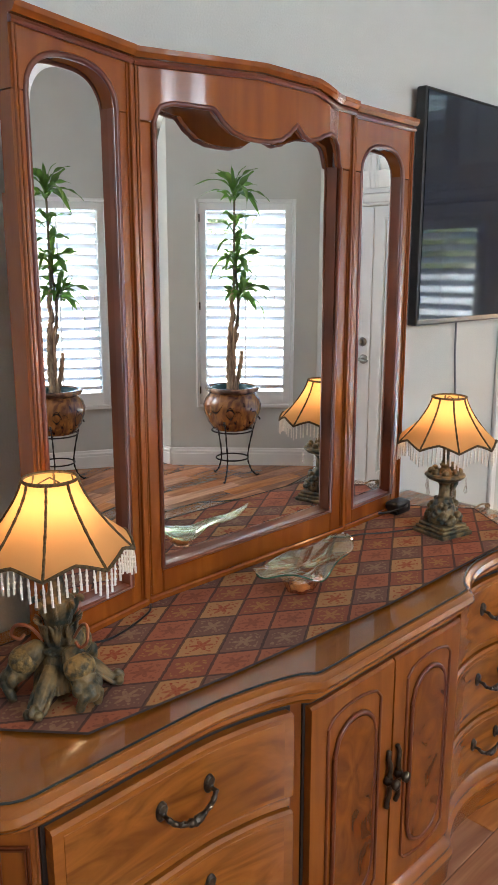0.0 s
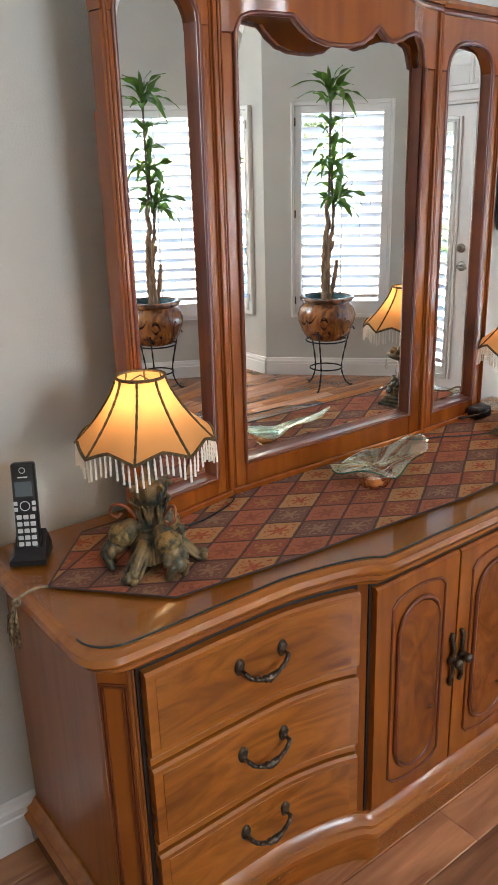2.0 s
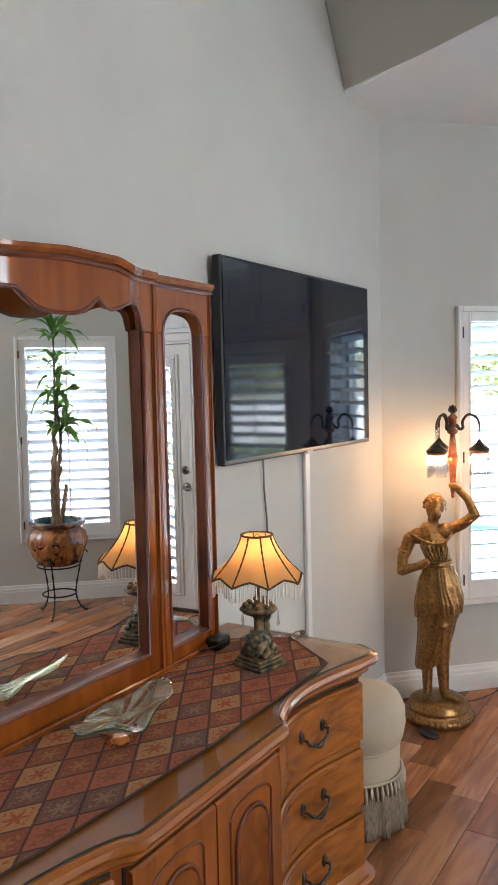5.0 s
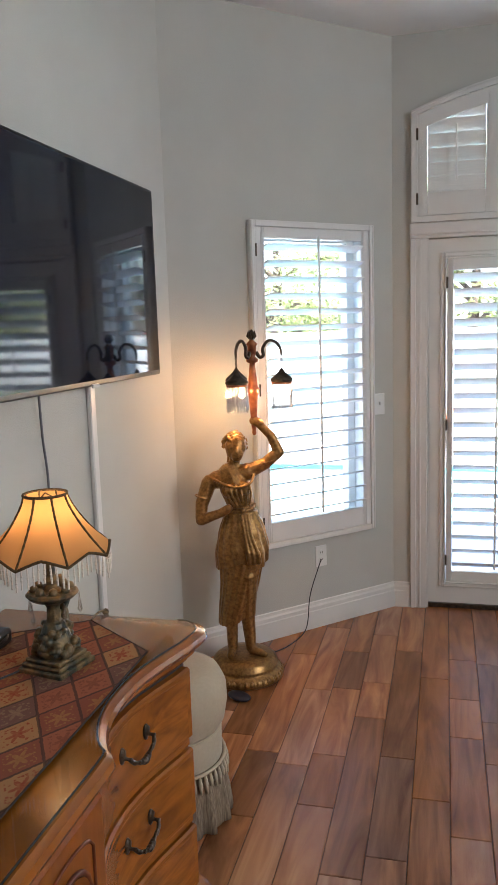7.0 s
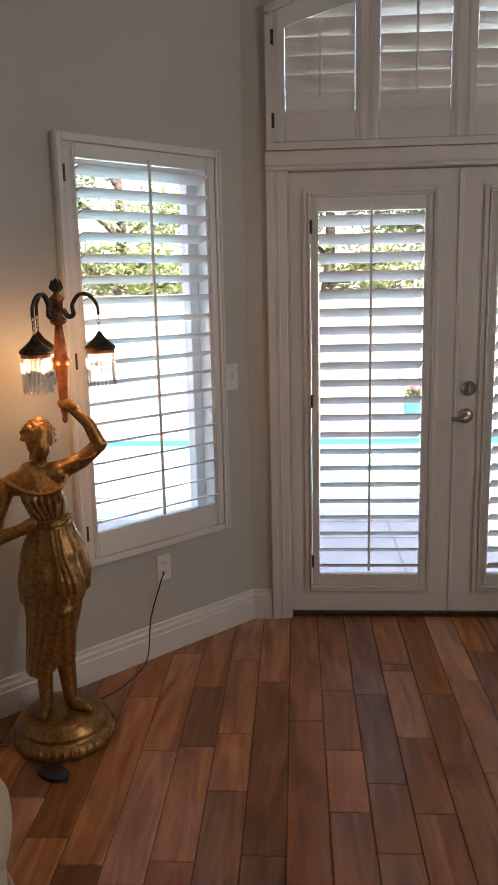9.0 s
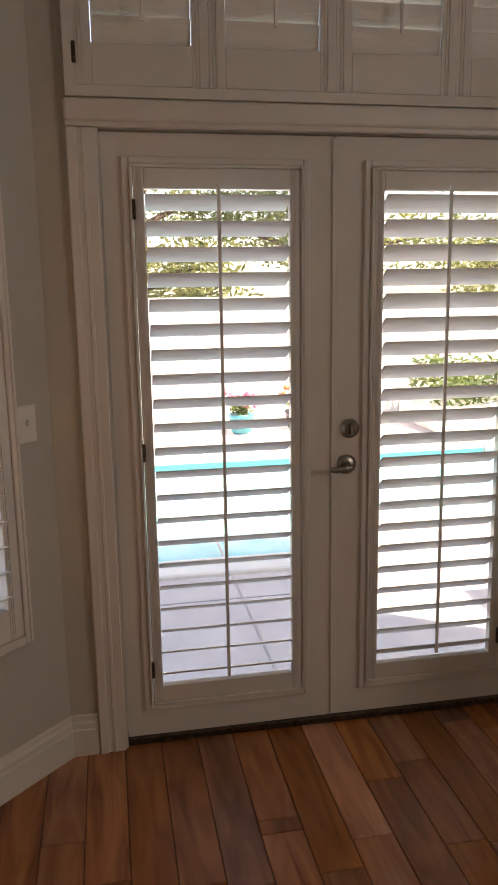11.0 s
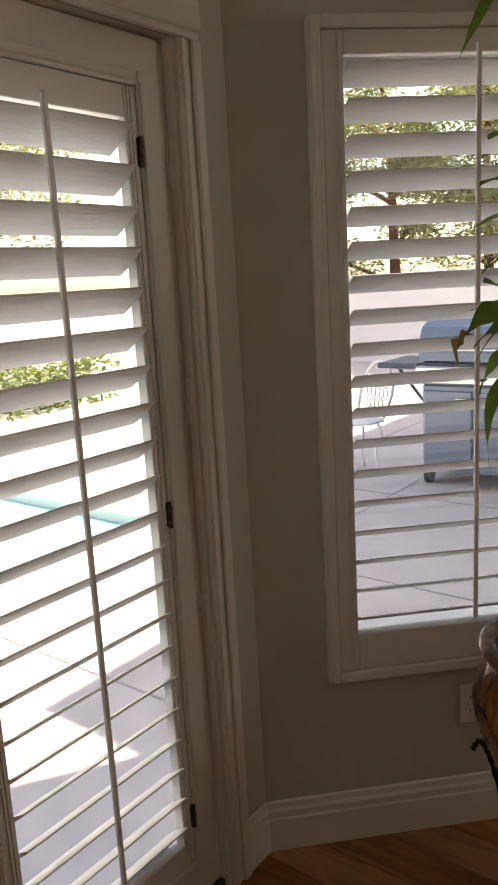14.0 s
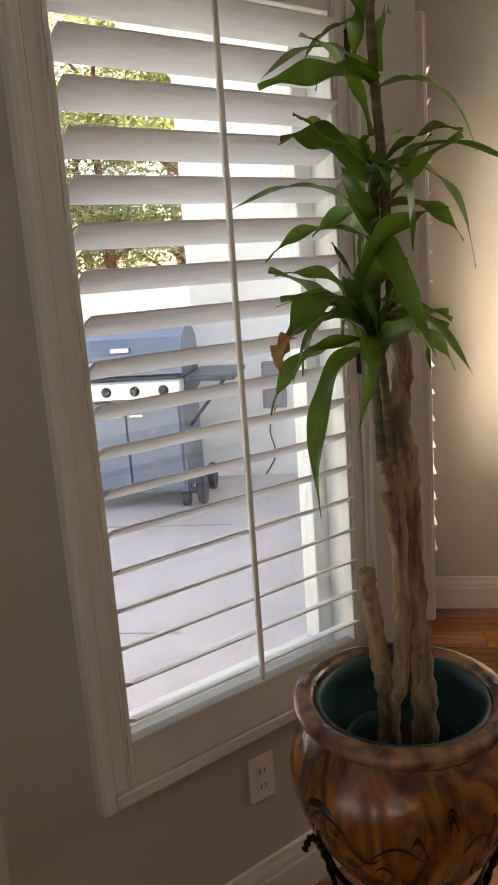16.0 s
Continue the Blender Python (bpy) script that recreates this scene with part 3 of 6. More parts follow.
tube(bm, curve_pts([(0.982, -0.022, 0.970), (0.966, -0.030, 0.968), (0.942, -0.030, 0.962), (0.912, -0.026, 0.964)]), 0.0085, 10)
part("lever_handle", bm, NICKEL, right_door, "satin nickel lever handle")


def arch_z(y):
    """Top of the arched shutter, by local x."""
    return 2.86 - 0.165 * ((y - 0.93) / 0.83) ** 2


trans = thing("window_4", E0, "white arched transom window with louvred shutters, mostly closed", "window", kind="structure")
AX0, AX1, AZ0 = 0.102, 1.745, 2.132
steps = [AX0 + (AX1 - AX0) * i / 32 for i in range(33)]
bm = bmesh.new()
rings(bm, [[(x, -0.03, arch_z(x) - 0.034), (x, -0.03, arch_z(x)), (x, 0.0, arch_z(x)), (x, 0.0, arch_z(x) - 0.034)] for x in steps])
rings(bm, [[(x, -0.038, arch_z(x) - 0.012), (x, -0.038, arch_z(x) - 0.003), (x, -0.03, arch_z(x) - 0.003), (x, -0.03, arch_z(x) - 0.012)] for x in steps])
for a in (AX0, AX1 - 0.03):
    box(bm, a, a + 0.03, -0.03, 0.0, AZ0 + 0.03, arch_z(a + 0.015) - 0.03)
box(bm, AX0, AX1, -0.034, 0.0, AZ0, AZ0 + 0.03)
part("arch_frame", bm, TRIM, trans)
bm = bmesh.new()   # plaster above the curve
rings(bm, [[(x, 0.001, arch_z(x) - 0.01), (x, 0.001, 2.91), (x, THICK - 0.01, 2.91), (x, THICK - 0.01, arch_z(x) - 0.01)] for x in [0.12 + 1.63 * i / 24 for i in range(25)]])
part("arch_plaster", bm, WALL, trans)
pw = (AX1 - AX0 - 0.06) / 4
for k in range(4):
    a, b = AX0 + 0.03 + pw * k + 0.0004, AX0 + 0.03 + pw * (k + 1) - 0.0004
    st = 0.05
    for q0, q1 in ((a, a + st), (b - st, b)):
        bm = bmesh.new()
        rings(bm, [[(x, -0.024, AZ0 + 0.033), (x, -0.024, arch_z(x) - 0.037), (x, 0.006, arch_z(x) - 0.037), (x, 0.006, AZ0 + 0.033)] for x in (q0, q1)])
        for e in (0.3, 0.5):
            x = q0 + (q1 - q0) * e
            box(bm, x - 0.002, x + 0.002, -0.027, -0.023, AZ0 + 0.034, arch_z(x) - 0.045)
        part("stile", bm, TRIM, trans)
    part("bottom_rail", boxed(a + st, b - st, -0.024, 0.006, AZ0 + 0.033, AZ0 + 0.15, 0.002), TRIM, trans)
    bm = bmesh.new()
    top = lambda x: arch_z(x) - 0.037
    rings(bm, [[(x, -0.024, top(x) - 0.075), (x, -0.024, top(x)), (x, 0.006, top(x)), (x, 0.006, top(x) - 0.075)] for x in [a + st + (b - a - 2 * st) * i / 8 for i in range(9)]])
    part("top_rail", bm, TRIM, trans)
    z = AZ0 + 0.15 + 0.035
    first, i = None, 0
    hi = min(arch_z(a + st), arch_z(b - st)) - 0.112
    full = max(arch_z(a + st), arch_z(b - st)) - 0.10
    while z < full:
        tl = (78, 78, 74, 66, 45, 40, 40, 40, 40)[i] if k in (1, 2) else (80, 80, 78, 76, 74, 74, 74, 74, 74)[i]
        m = pose((a + b) / 2, -0.009, z, -tl, 0, 0)
        if first is None:
            first = part("slat", slat_mesh(b - a - 2 * st - 0.005, 0.084), SLAT, trans, m=m)
        else:
            share("slat", first, trans, m)
        z += 0.072
        i += 1
    part("tilt_rod", boxed((a + b) / 2 - 0.005, (a + b) / 2 + 0.005, -0.062, -0.052, AZ0 + 0.20, hi - 0.01, 0.002), TRIM, trans)
    if k in (0, 3):
        hx = a if k == 0 else b
        for hz in (AZ0 + 0.12, arch_z(hx) - 0.13):
            part("hinge", boxed(hx - 0.007, hx + 0.005, -0.032, -0.022, hz - 0.03, hz + 0.03, 0.002), BRONZE, trans)
p = part("pane", boxed(0.135, 1.735, 0.10, 0.104, 2.18, 2.88), PANE, trans)
p.visible_shadow = False

# ---- wall plates, cords ----
def plate(name, at, turn, x, z, label, category, outlet):
    p = thing(name, pose(at[0], at[1], 0, 0, 0, turn) @ pose(x, 0, z), label, category)
    part("cover", boxed(-0.036, 0.036, -0.006, 0.0, -0.058, 0.058, 0.003, 2), PLATE, p)
    if outlet:
        for dz in (-0.02, 0.02):
            s = part("socket", round_on_face(bmesh.new(), 0, dz, -0.006, [(0.016, 0), (0.016, 0.002)]), PLATE, p)
            bm = boxed(-0.008, -0.006, -0.0095, -0.008, dz - 0.004, dz + 0.006)
            box(bm, 0.006, 0.008, -0.0095, -0.008, dz - 0.004, dz + 0.006)
            part("slot", bm, BLACK, s)
    else:
        part("toggle", boxed(-0.005, 0.005, -0.018, -0.006, -0.004, 0.014, 0.002), PLATE, p)
    return p


plate("light_switch", NC, -45, 1.236, 1.175, "white toggle light switch on the greige wall", "light switch", False)
plate("wall_outlet", NC, -45, 0.825, 0.39, "white double wall outlet with a lamp cord plugged in", "outlet", True)
plate("wall_outlet", SEC, -135, 0.592, 0.368, "white double wall outlet under the window", "outlet", True)

# ---- dresser ----
XM = 1.73
TOP = 0.85
FRONT = [(0.0, 1.249), (0.15, 1.249), (0.284, 1.250), (0.295, 1.258), (0.308, 1.272), (0.36, 1.300), (0.43, 1.322), (0.50, 1.330), (0.58, 1.328), (0.66, 1.314), (0.74, 1.292), (0.80, 1.275), (0.90, 1.262)]
LEFT = [(0.0, 1.249), (0.15, 1.249), (0.284, 1.250), (0.295, 1.258), (0.308, 1.270), (0.374, 1.2935), (0.44, 1.308), (0.505, 1.3175), (0.645, 1.3205), (0.774, 1.3205), (0.90, 1.3215)]


def spline_table(table, x):
    """A smooth curve through (x, value) rows."""
    n = len(table)
    k = max(i for i in range(n - 1) if table[i][0] <= x or i == 0)
    (x0, y0), (x1, y1) = table[k], table[k + 1]
    slope = lambda i: 0.0 if i in (0, n - 1) else (table[i + 1][1] - table[i - 1][1]) / (table[i + 1][0] - table[i - 1][0])
    h, t = x1 - x0, min(1.0, (x - x0) / (x1 - x0))
    return (2 * t ** 3 - 3 * t * t + 1) * y0 + (t ** 3 - 2 * t * t + t) * h * slope(k) + (3 * t * t - 2 * t ** 3) * y1 + (t ** 3 - t * t) * h * slope(k + 1)


def front_y(x, off=0.0):
    return spline_table(LEFT if x < XM else FRONT, abs(x - XM)) + off


def outline(off, back=1.872, half=0.945, corner=0.07):
    """The dresser's plan, drawn in by off."""
    pts = []
    h = half - off
    c = corner
    n = 130
    xs = [XM - h + c + (2 * h - 2 * c) * i / n for i in range(n + 1)]
    fl, fr = front_y(XM - h + c) + off, front_y(XM + h - c) + off
    for i in range(6):   # left front corner
        a = math.pi + (math.pi / 2) * i / 6
        pts.append((XM - h + c + c * math.cos(a), fl + c + c * math.sin(a)))
    pts += [(x, front_y(x) + off) for x in xs]
    for i in range(1, 7):
        a = -math.pi / 2 + (math.pi / 2) * i / 6
        pts.append((XM + h - c + c * math.cos(a), fr + c + c * math.sin(a)))
    pts += [(XM + h, back), (XM - h, back)]
    return pts


def layered(rows):
    """A moulding round the plan: rows of (inset, height) from below upward."""
    bm = bmesh.new()
    rings(bm, [[(x, y, z) for x, y in outline(o)] for o, z in rows])
    return bm


dresser = thing("dresser", pose(0, 0, 0), "polished cherry wood dresser with six drawers and two arched doors", "dresser")
part("top", layered([(0.034, 0.778), (0.030, 0.786), (0.020, 0.792), (0.022, 0.802), (0.010, 0.808), (0.0, 0.816), (-0.004, 0.826), (0.0, 0.838), (0.010, 0.842), (0.013, 0.845)]), CHERRY, dresser, smooth=38)
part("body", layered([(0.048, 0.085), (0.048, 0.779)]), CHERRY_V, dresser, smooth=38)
part("plinth", layered([(0.030, 0.0), (0.024, 0.012), (0.020, 0.07), (0.012, 0.082), (0.010, 0.098), (0.022, 0.104), (0.020, 0.116), (0.034, 0.124), (0.042, 0.138)]), CHERRY, dresser, smooth=38)
g = part("glass_top", layered([(0.020, 0.846), (0.018, 0.848), (0.018, 0.851), (0.020, 0.852)]), TOPGLASS, dresser, "clear glass sheet over the top")

edge = [(x, y, 0.849) for x, y in outline(0.0175)]
part("glass_edge", tube(bmesh.new(), edge[:-2], 0.0022, 5), GLASSEDGE, dresser, "dark polished edge of the glass sheet")


def front_slab(x0, x1, z0, z1, off, thick, n=14, edge=0.006):
    """A board that follows the dresser's curved front."""
    bm = bmesh.new()
    loops = []
    for i in range(n + 1):
        x = x0 + (x1 - x0) * i / n
        y = front_y(x) + off
        loops.append([(x, y + thick, z0), (x, y + edge, z0), (x, y, z0 + edge), (x, y, z1 - edge), (x, y + edge, z1), (x, y + thick, z1)])
    return rings(bm, loops)


def pull(parent, x, z, w=0.10):
    """A dark drop pull with two round plates and a swagged bail."""
    yl, yr = front_y(x - w / 2) + 0.018, front_y(x + w / 2) + 0.018
    bm = bmesh.new()
    for px, py in ((x - w / 2, yl), (x + w / 2, yr)):
        ball(bm, (px, py + 0.001, z + 0.003), 0.013, 0.006, 0.020, 14)
        for k in range(7):
            t = radians(-66 + 22 * k)
            tube(bm, [(px, py - 0.006, z - 0.004), (px + 0.011 * math.sin(t), py - 0.004, z + 0.004 + 0.015 * math.cos(t))], [0.0012, 0.0020], 5)
        tube(bm, [(px, py, z - 0.002), (px, py - 0.012, z - 0.002), (px, py - 0.022, z - 0.003)], [0.005, 0.004, 0.0055], 8)
    pts = [(x - w / 2, yl - 0.018, z - 0.002), (x - w * 0.40, yl - 0.022, z - 0.016), (x - w * 0.2, (yl + yr) / 2 - 0.026, z - 0.026), (x, (yl + yr) / 2 - 0.027, z - 0.030), (x + w * 0.2, (yl + yr) / 2 - 0.026, z - 0.026), (x + w * 0.40, yr - 0.022, z - 0.016), (x + w / 2, yr - 0.018, z - 0.002)]
    line = curve_pts(pts, 5)
    rr = [0.0042 + 0.0016 * abs(math.sin(i * 0.9)) + (0.003 if abs(i - len(line) // 2) < 4 else 0) for i in range(len(line))]
    tube(bm, line, rr, 8)
    ym = (yl + yr) / 2 - 0.028
    for dx, dz, r in ((0, -0.036, 0.0055), (-0.011, -0.031, 0.0052), (0.011, -0.031, 0.0052), (-0.022, -0.026, 0.0042), (0.022, -0.026, 0.0042), (0, -0.024, 0.0045)):
        ball(bm, (x + dx, ym, z + dz), r, seg=8)
    for e in (-1, 1):
        tube(bm, curve_pts([(x + e * 0.020, ym, z - 0.026), (x + e * 0.030, ym - 0.002, z - 0.013), (x + e * 0.039, ym, z - 0.016), (x + e * 0.036, ym, z - 0.024)], 4), 0.0022, 5)
    melt(part("drawer_pull", bm, BRONZE, parent, "dark bronze bail pull", smooth=True), 0.0016, 0)


ROWS_Z = [(0.154, 0.330), (0.358, 0.545), (0.573, 0.764)]
for sx in (-1, 1):
    a, b = XM + sx * 0.320, XM + sx * 0.832
    a, b = min(a, b), max(a, b)
    # near-black board behind the drawers, painted shade for their gaps
    part("drawer_gap_shade", front_slab(a - 0.008, b + 0.008, 0.140, 0.776, 0.044, 0.02, 20), GAPSHADE, dresser, smooth=38)
    for z0, z1 in ROWS_Z:
        dr = part("drawer", front_slab(a, b, z0, z1, 0.022, 0.03, 20), CHERRY, dresser, smooth=38)
        pull(dr, (a + b) / 2 + 0.01, (z0 + z1) / 2 + 0.016, 0.11)
        part("drawer_panel", front_slab(a + 0.020, b - 0.020, z0 + 0.014, z1 - 0.016, 0.0205, 0.004, 20, 0.001), BURL, dr, "figured veneer drawer front", smooth=38)
    for z in (0.344, 0.559):
        part("drawer_divider", front_slab(a, b, z - 0.009, z + 0.009, 0.031, 0.02, 20, 0.002), CHERRY, dresser, smooth=38)
    # panelled post across the canted corner
    m = pose(0.852, 1.385, 0, 0, 0, -45) if sx < 0 else pose(2.608, 1.337, 0, 0, 0, 45)
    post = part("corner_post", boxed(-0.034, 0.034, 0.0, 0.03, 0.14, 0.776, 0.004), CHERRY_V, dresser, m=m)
    bm = bmesh.new()
    for q in (0.020, 0.026):
        for e in (-q, q):
            box(bm, e - 0.0016, e + 0.0016, -0.004, 0.001, 0.17, 0.742)
        box(bm, -q, q, -0.004, 0.001, 0.742 - (0.026 - q), 0.7455 - (0.026 - q))
    part("post_moulding", bm, DEEPRED, post)


def arched_panel(bm, x0, x1, z0, z1, off, thick, n=10, drop=0.05):
    """A raised panel with an arched head and matching foot."""
    xm, hw = (x0 + x1) / 2, (x1 - x0) / 2
    loops = []
    for i in range(n + 1):
        x = x0 + (x1 - x0) * i / n
        u = min(1.0, abs(x - xm) / hw)
        e = drop * (1 - math.sqrt(max(0.0, 1 - u * u)))
        y = front_y(x) + off
        loops.append([(x, y + thick, z0 + e), (x, y, z0 + e), (x, y, z1 - e), (x, y + thick, z1 - e)])
    return rings(bm, loops)


def arch_moulding(x0, x1, z0, z1, off, r, drop):
    xm, hw = (x0 + x1) / 2, (x1 - x0) / 2
    pts = []
    for s, zc in ((1, z1), (-1, z0)):
        for i in range(13):
            u = -1 + 2 * i / 12
            x = xm + s * u * hw
            e = drop * (1 - math.sqrt(max(0.0, 1 - u * u)))
            pts.append((x, front_y(x) + off, zc - s * e))
    pts.append(pts[0])
    return tube(bmesh.new(), pts, r, 6, False)


# the same painted gap shade behind the cabinet doors
part("door_gap_shade", front_slab(XM - 0.292, XM + 0.292, 0.140, 0.776, 0.044, 0.02, 20), GAPSHADE, dresser, smooth=38)
for sx in (-1, 1):
    a, b = (XM - 0.286, XM - 0.003) if sx < 0 else (XM + 0.003, XM + 0.286)
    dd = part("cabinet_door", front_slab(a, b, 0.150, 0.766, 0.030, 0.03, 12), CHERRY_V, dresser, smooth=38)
    part("door_panel", arched_panel(bmesh.new(), a + 0.075, b - 0.075, 0.235, 0.685, 0.024, 0.012, 24, 0.066), BURL_V, dd, "arched burl veneer panel")
    part("panel_moulding", arch_moulding(a + 0.070, b - 0.070, 0.228, 0.692, 0.027, 0.006, 0.070), DEEPRED, dd, smooth=True)
    part("outer_moulding", arch_moulding(a + 0.050, b - 0.050, 0.195, 0.728, 0.029, 0.0040, 0.03), DEEPRED, dd, smooth=True)
    hx = XM + sx * 0.016
    y = front_y(hx) + 0.028
    bm = bmesh.new()
    tube(bm, curve_pts([(hx, y - 0.002, 0.545), (hx + sx * 0.006, y - 0.006, 0.525), (hx, y - 0.008, 0.505), (hx + sx * 0.004, y - 0.008, 0.47), (hx, y - 0.008, 0.435), (hx + sx * 0.007, y - 0.006, 0.415), (hx, y - 0.002, 0.395)]), [0.003] + [0.006] * 35 + [0.003], 8)
    round_on_face(bm, hx + sx * 0.004, 0.47, y, [(0.012, 0), (0.013, 0.01), (0.006, 0.016), (0.013, 0.024), (0.012, 0.032), (0.004, 0.036)], 12)
    part("door_pull", bm, BRONZE, dd, "dark bronze ornate door pull", smooth=True)

# ---- dresser mirror ----
MX = [1.105, 1.402, 2.130, 2.440]
MZ0, MY = 0.852, 1.750
mirror = thing("dresser_mirror", pose(0, 0, 0), "cherry wood dresser mirror with folding side leaves", "mirror")


def mirror_panel(name, x0, x1, top, inner_top, side, bottom, m, bow=None, glass_top=None):
    """One leaf: frame boards, moulded cap, bevelled glass. top, inner_top: heights by x; bow: how far the head board swells forward."""
    n = 72
    xs = [x0 + (x1 - x0) * i / n for i in range(n + 1)]
    gx0, gx1 = x0 + side[0], x1 - side[1]
    gz0 = MZ0 + bottom
    y0, y1, yg = 0.0, 0.040, 0.020
    glass_top = glass_top or inner_top
    front = (lambda x: -bow(x)) if bow else (lambda x: y0)
    back = (lambda x: min(-bow(x) + 0.020, yg - 0.003)) if bow else (lambda x: y1)
    leaf = part(name, boxed(x0, x1, 0.036, 0.046, MZ0, MZ0 + 0.9), REDWOOD, mirror, m=m)
    bm = bmesh.new()
    inside = lambda x: inner_top(min(max(x, gx0), gx1))
    rings(bm, [[(x, front(x), inside(x)), (x, front(x), top(x)), (x, back(x), top(x)), (x, back(x), inside(x))] for x in xs])
    part("top_board", bm, REDWOOD, leaf, smooth=38)
    for a, b in ((x0, gx0), (gx1, x1)):
        bm = boxed(a, b, y0 + 0.001, y1, MZ0, inside(a if a == x0 else b) + 0.0, 0.003)
        e, s = (a, 1) if a == x0 else (b, -1)
        for k, w, d in ((0.006, 0.005, 0.007), (0.014, 0.003, 0.004)):
            box(bm, e + s * k - w / 2, e + s * k + w / 2, y0 - d, y0 + 0.002, MZ0 + 0.02, top(e) - 0.03, 0.0015)
        part("side_board", bm, REDWOOD, leaf)
    bm = boxed(gx0, gx1, y0 + 0.001, y1, MZ0, gz0, 0.003)
    box(bm, x0, x1, y0 - 0.012, y0 + 0.001, MZ0, MZ0 + 0.018, 0.004)
    part("bottom_board", bm, REDWOOD, leaf)
    for prof in (((-0.012, -0.020), (-0.020, -0.011), (-0.020, -0.001), (None, 0.004), (None, -0.02)), ((-0.008, -0.034), (-0.011, -0.029), (-0.008, -0.023), (0.002, -0.022), (0.002, -0.034))):
        bm = bmesh.new()
        rings(bm, [[(x, y1 if dy is None else front(x) + dy, top(x) + dz) for dy, dz in prof] for x in xs])
        part("cap_moulding", bm, REDWOOD if prof[3][0] is None else DEEPRED, leaf, smooth=38)
    # dark moulded sight edge, sloping back to the glass
    edge = [(gx0, y0 + 0.002, gz0), (gx1, y0 + 0.002, gz0)]
    gx = [gx1 - (gx1 - gx0) * i / n for i in range(n + 1)]
    edge += [(x, front(x) + 0.002, inner_top(x)) for x in gx] + [(gx0, y0 + 0.002, gz0)]
    part("sight_moulding", tube(bmesh.new(), edge, 0.006, 6, False), DEEPRED, leaf, smooth=True)
    bm = bmesh.new()
    box(bm, gx1 - 0.005, gx1 + 0.004, y0 + 0.004, yg + 0.004, gz0, inner_top(gx1) + 0.004)
    box(bm, gx0, gx1, y0 + 0.004, yg + 0.004, gz0 - 0.004, gz0 + 0.005)
    part("rebate", bm, DEEPRED, leaf)
    rim_top = glass_top
    glass_top = lambda x: rim_top(min(max(x, hx0), gx1)) + 0.008
    hx0, gx0 = gx0, gx0 - 0.012
    # flat glass and a bevelled border
    bv = 0.026
    inner_x = lambda x: gx0 + (x - gx0 - bv) * (gx1 - gx0) / (gx1 - gx0 - 2 * bv)
    fx = [gx0 + bv + (gx1 - gx0 - 2 * bv) * i / n for i in range(n + 1)]
    bm = bmesh.new()
    lo = [bm.verts.new((x, yg, gz0 + bv)) for x in fx]
    hi = [bm.verts.new((x, yg, glass_top(inner_x(x)) - bv)) for x in fx]
    for i in range(n):
        bm.faces.new((lo[i], lo[i + 1], hi[i + 1], hi[i]))
    part("mirror_glass", bm, MIRROR, leaf, "silvered mirror glass")
    bm = bmesh.new()
    inn = [(x, yg, gz0 + bv) for x in fx] + [(x, yg, glass_top(inner_x(x)) - bv) for x in fx[::-1]]
    ex = [gx0 + (gx1 - gx0) * i / n for i in range(n + 1)]
    out = [(x, yg + 0.0035, gz0) for x in ex] + [(x, yg + 0.0035, glass_top(x)) for x in ex[::-1]]
    rings(bm, [out, inn], True, False)
    part("bevelled_edge", bm, MIRROR, leaf, "bevelled mirror edge")
    return leaf


def wing_top(x):
    return 2.045


def arch_in(x0, x1, z, rise):
    xm, hw = (x0 + x1) / 2, (x1 - x0) / 2
    return lambda x: z + rise * math.sqrt(max(0.0, 1 - (min(1, abs(x - xm) / hw)) ** 2.6))


def crest_bow(x):
    """The middle leaf's head board swells towards the room."""
    u = abs(x - (MX[1] + MX[2]) / 2) / ((MX[2] - MX[1]) / 2)
    return 0.052 * lerp_table([(0, 1.0), (0.5, 0.92), (0.86, 0.12), (1.0, 0.0)], u)


def mid_top(x):
    u = abs(x + crest_bow(x) * (x - 0.36) / 1.45 - (MX[1] + MX[2]) / 2) / ((MX[2] - MX[1]) / 2)
    rise = 1 - 0.9 * min(u, 1.0) if x < (MX[1] + MX[2]) / 2 - 0.05 else lerp_table([(0, 1.0), (0.5, 0.92), (0.84, 0.10), (1.0, 0.0)], min(u, 1.0))
    return 2.048 + 0.030 * rise - 0.29 * crest_bow(x)


def mid_glass_top(x):
    u = abs(x - (MX[1] + MX[2]) / 2) / ((MX[2] - MX[1]) / 2 - 0.05)
    return 1.972 - 0.085 * max(0.0, (min(u, 1.0) - 0.86) / 0.14) ** 2


SCALLOP = [(0.0, -0.036), (0.12, -0.035), (0.24, -0.028), (0.34, -0.013), (0.40, 0.002), (0.44, 0.014), (0.48, 0.002), (0.53, -0.010), (0.60, -0.016), (0.70, -0.010), (0.79, 0.002), (0.86, 0.008), (0.92, 0.004), (0.96, -0.012), (0.985, -0.034), (1.0, -0.07)]

HEEL = SCALLOP[:6] + [(0.60, 0.013), (0.80, 0.011), (0.90, 0.004), (0.96, -0.012), (0.985, -0.034), (1.0, -0.07)]


def mid_in(x):
    u = abs(x + crest_bow(x) * (x - 0.36) / 1.45 - (MX[1] + MX[2]) / 2 + 0.004) / ((MX[2] - MX[1]) / 2 - 0.053)
    shape = SCALLOP if x > (MX[1] + MX[2]) / 2 - 0.12 else HEEL
    return 1.948 + lerp_table(shape, min(u, 1.0)) - 0.2 * crest_bow(x)


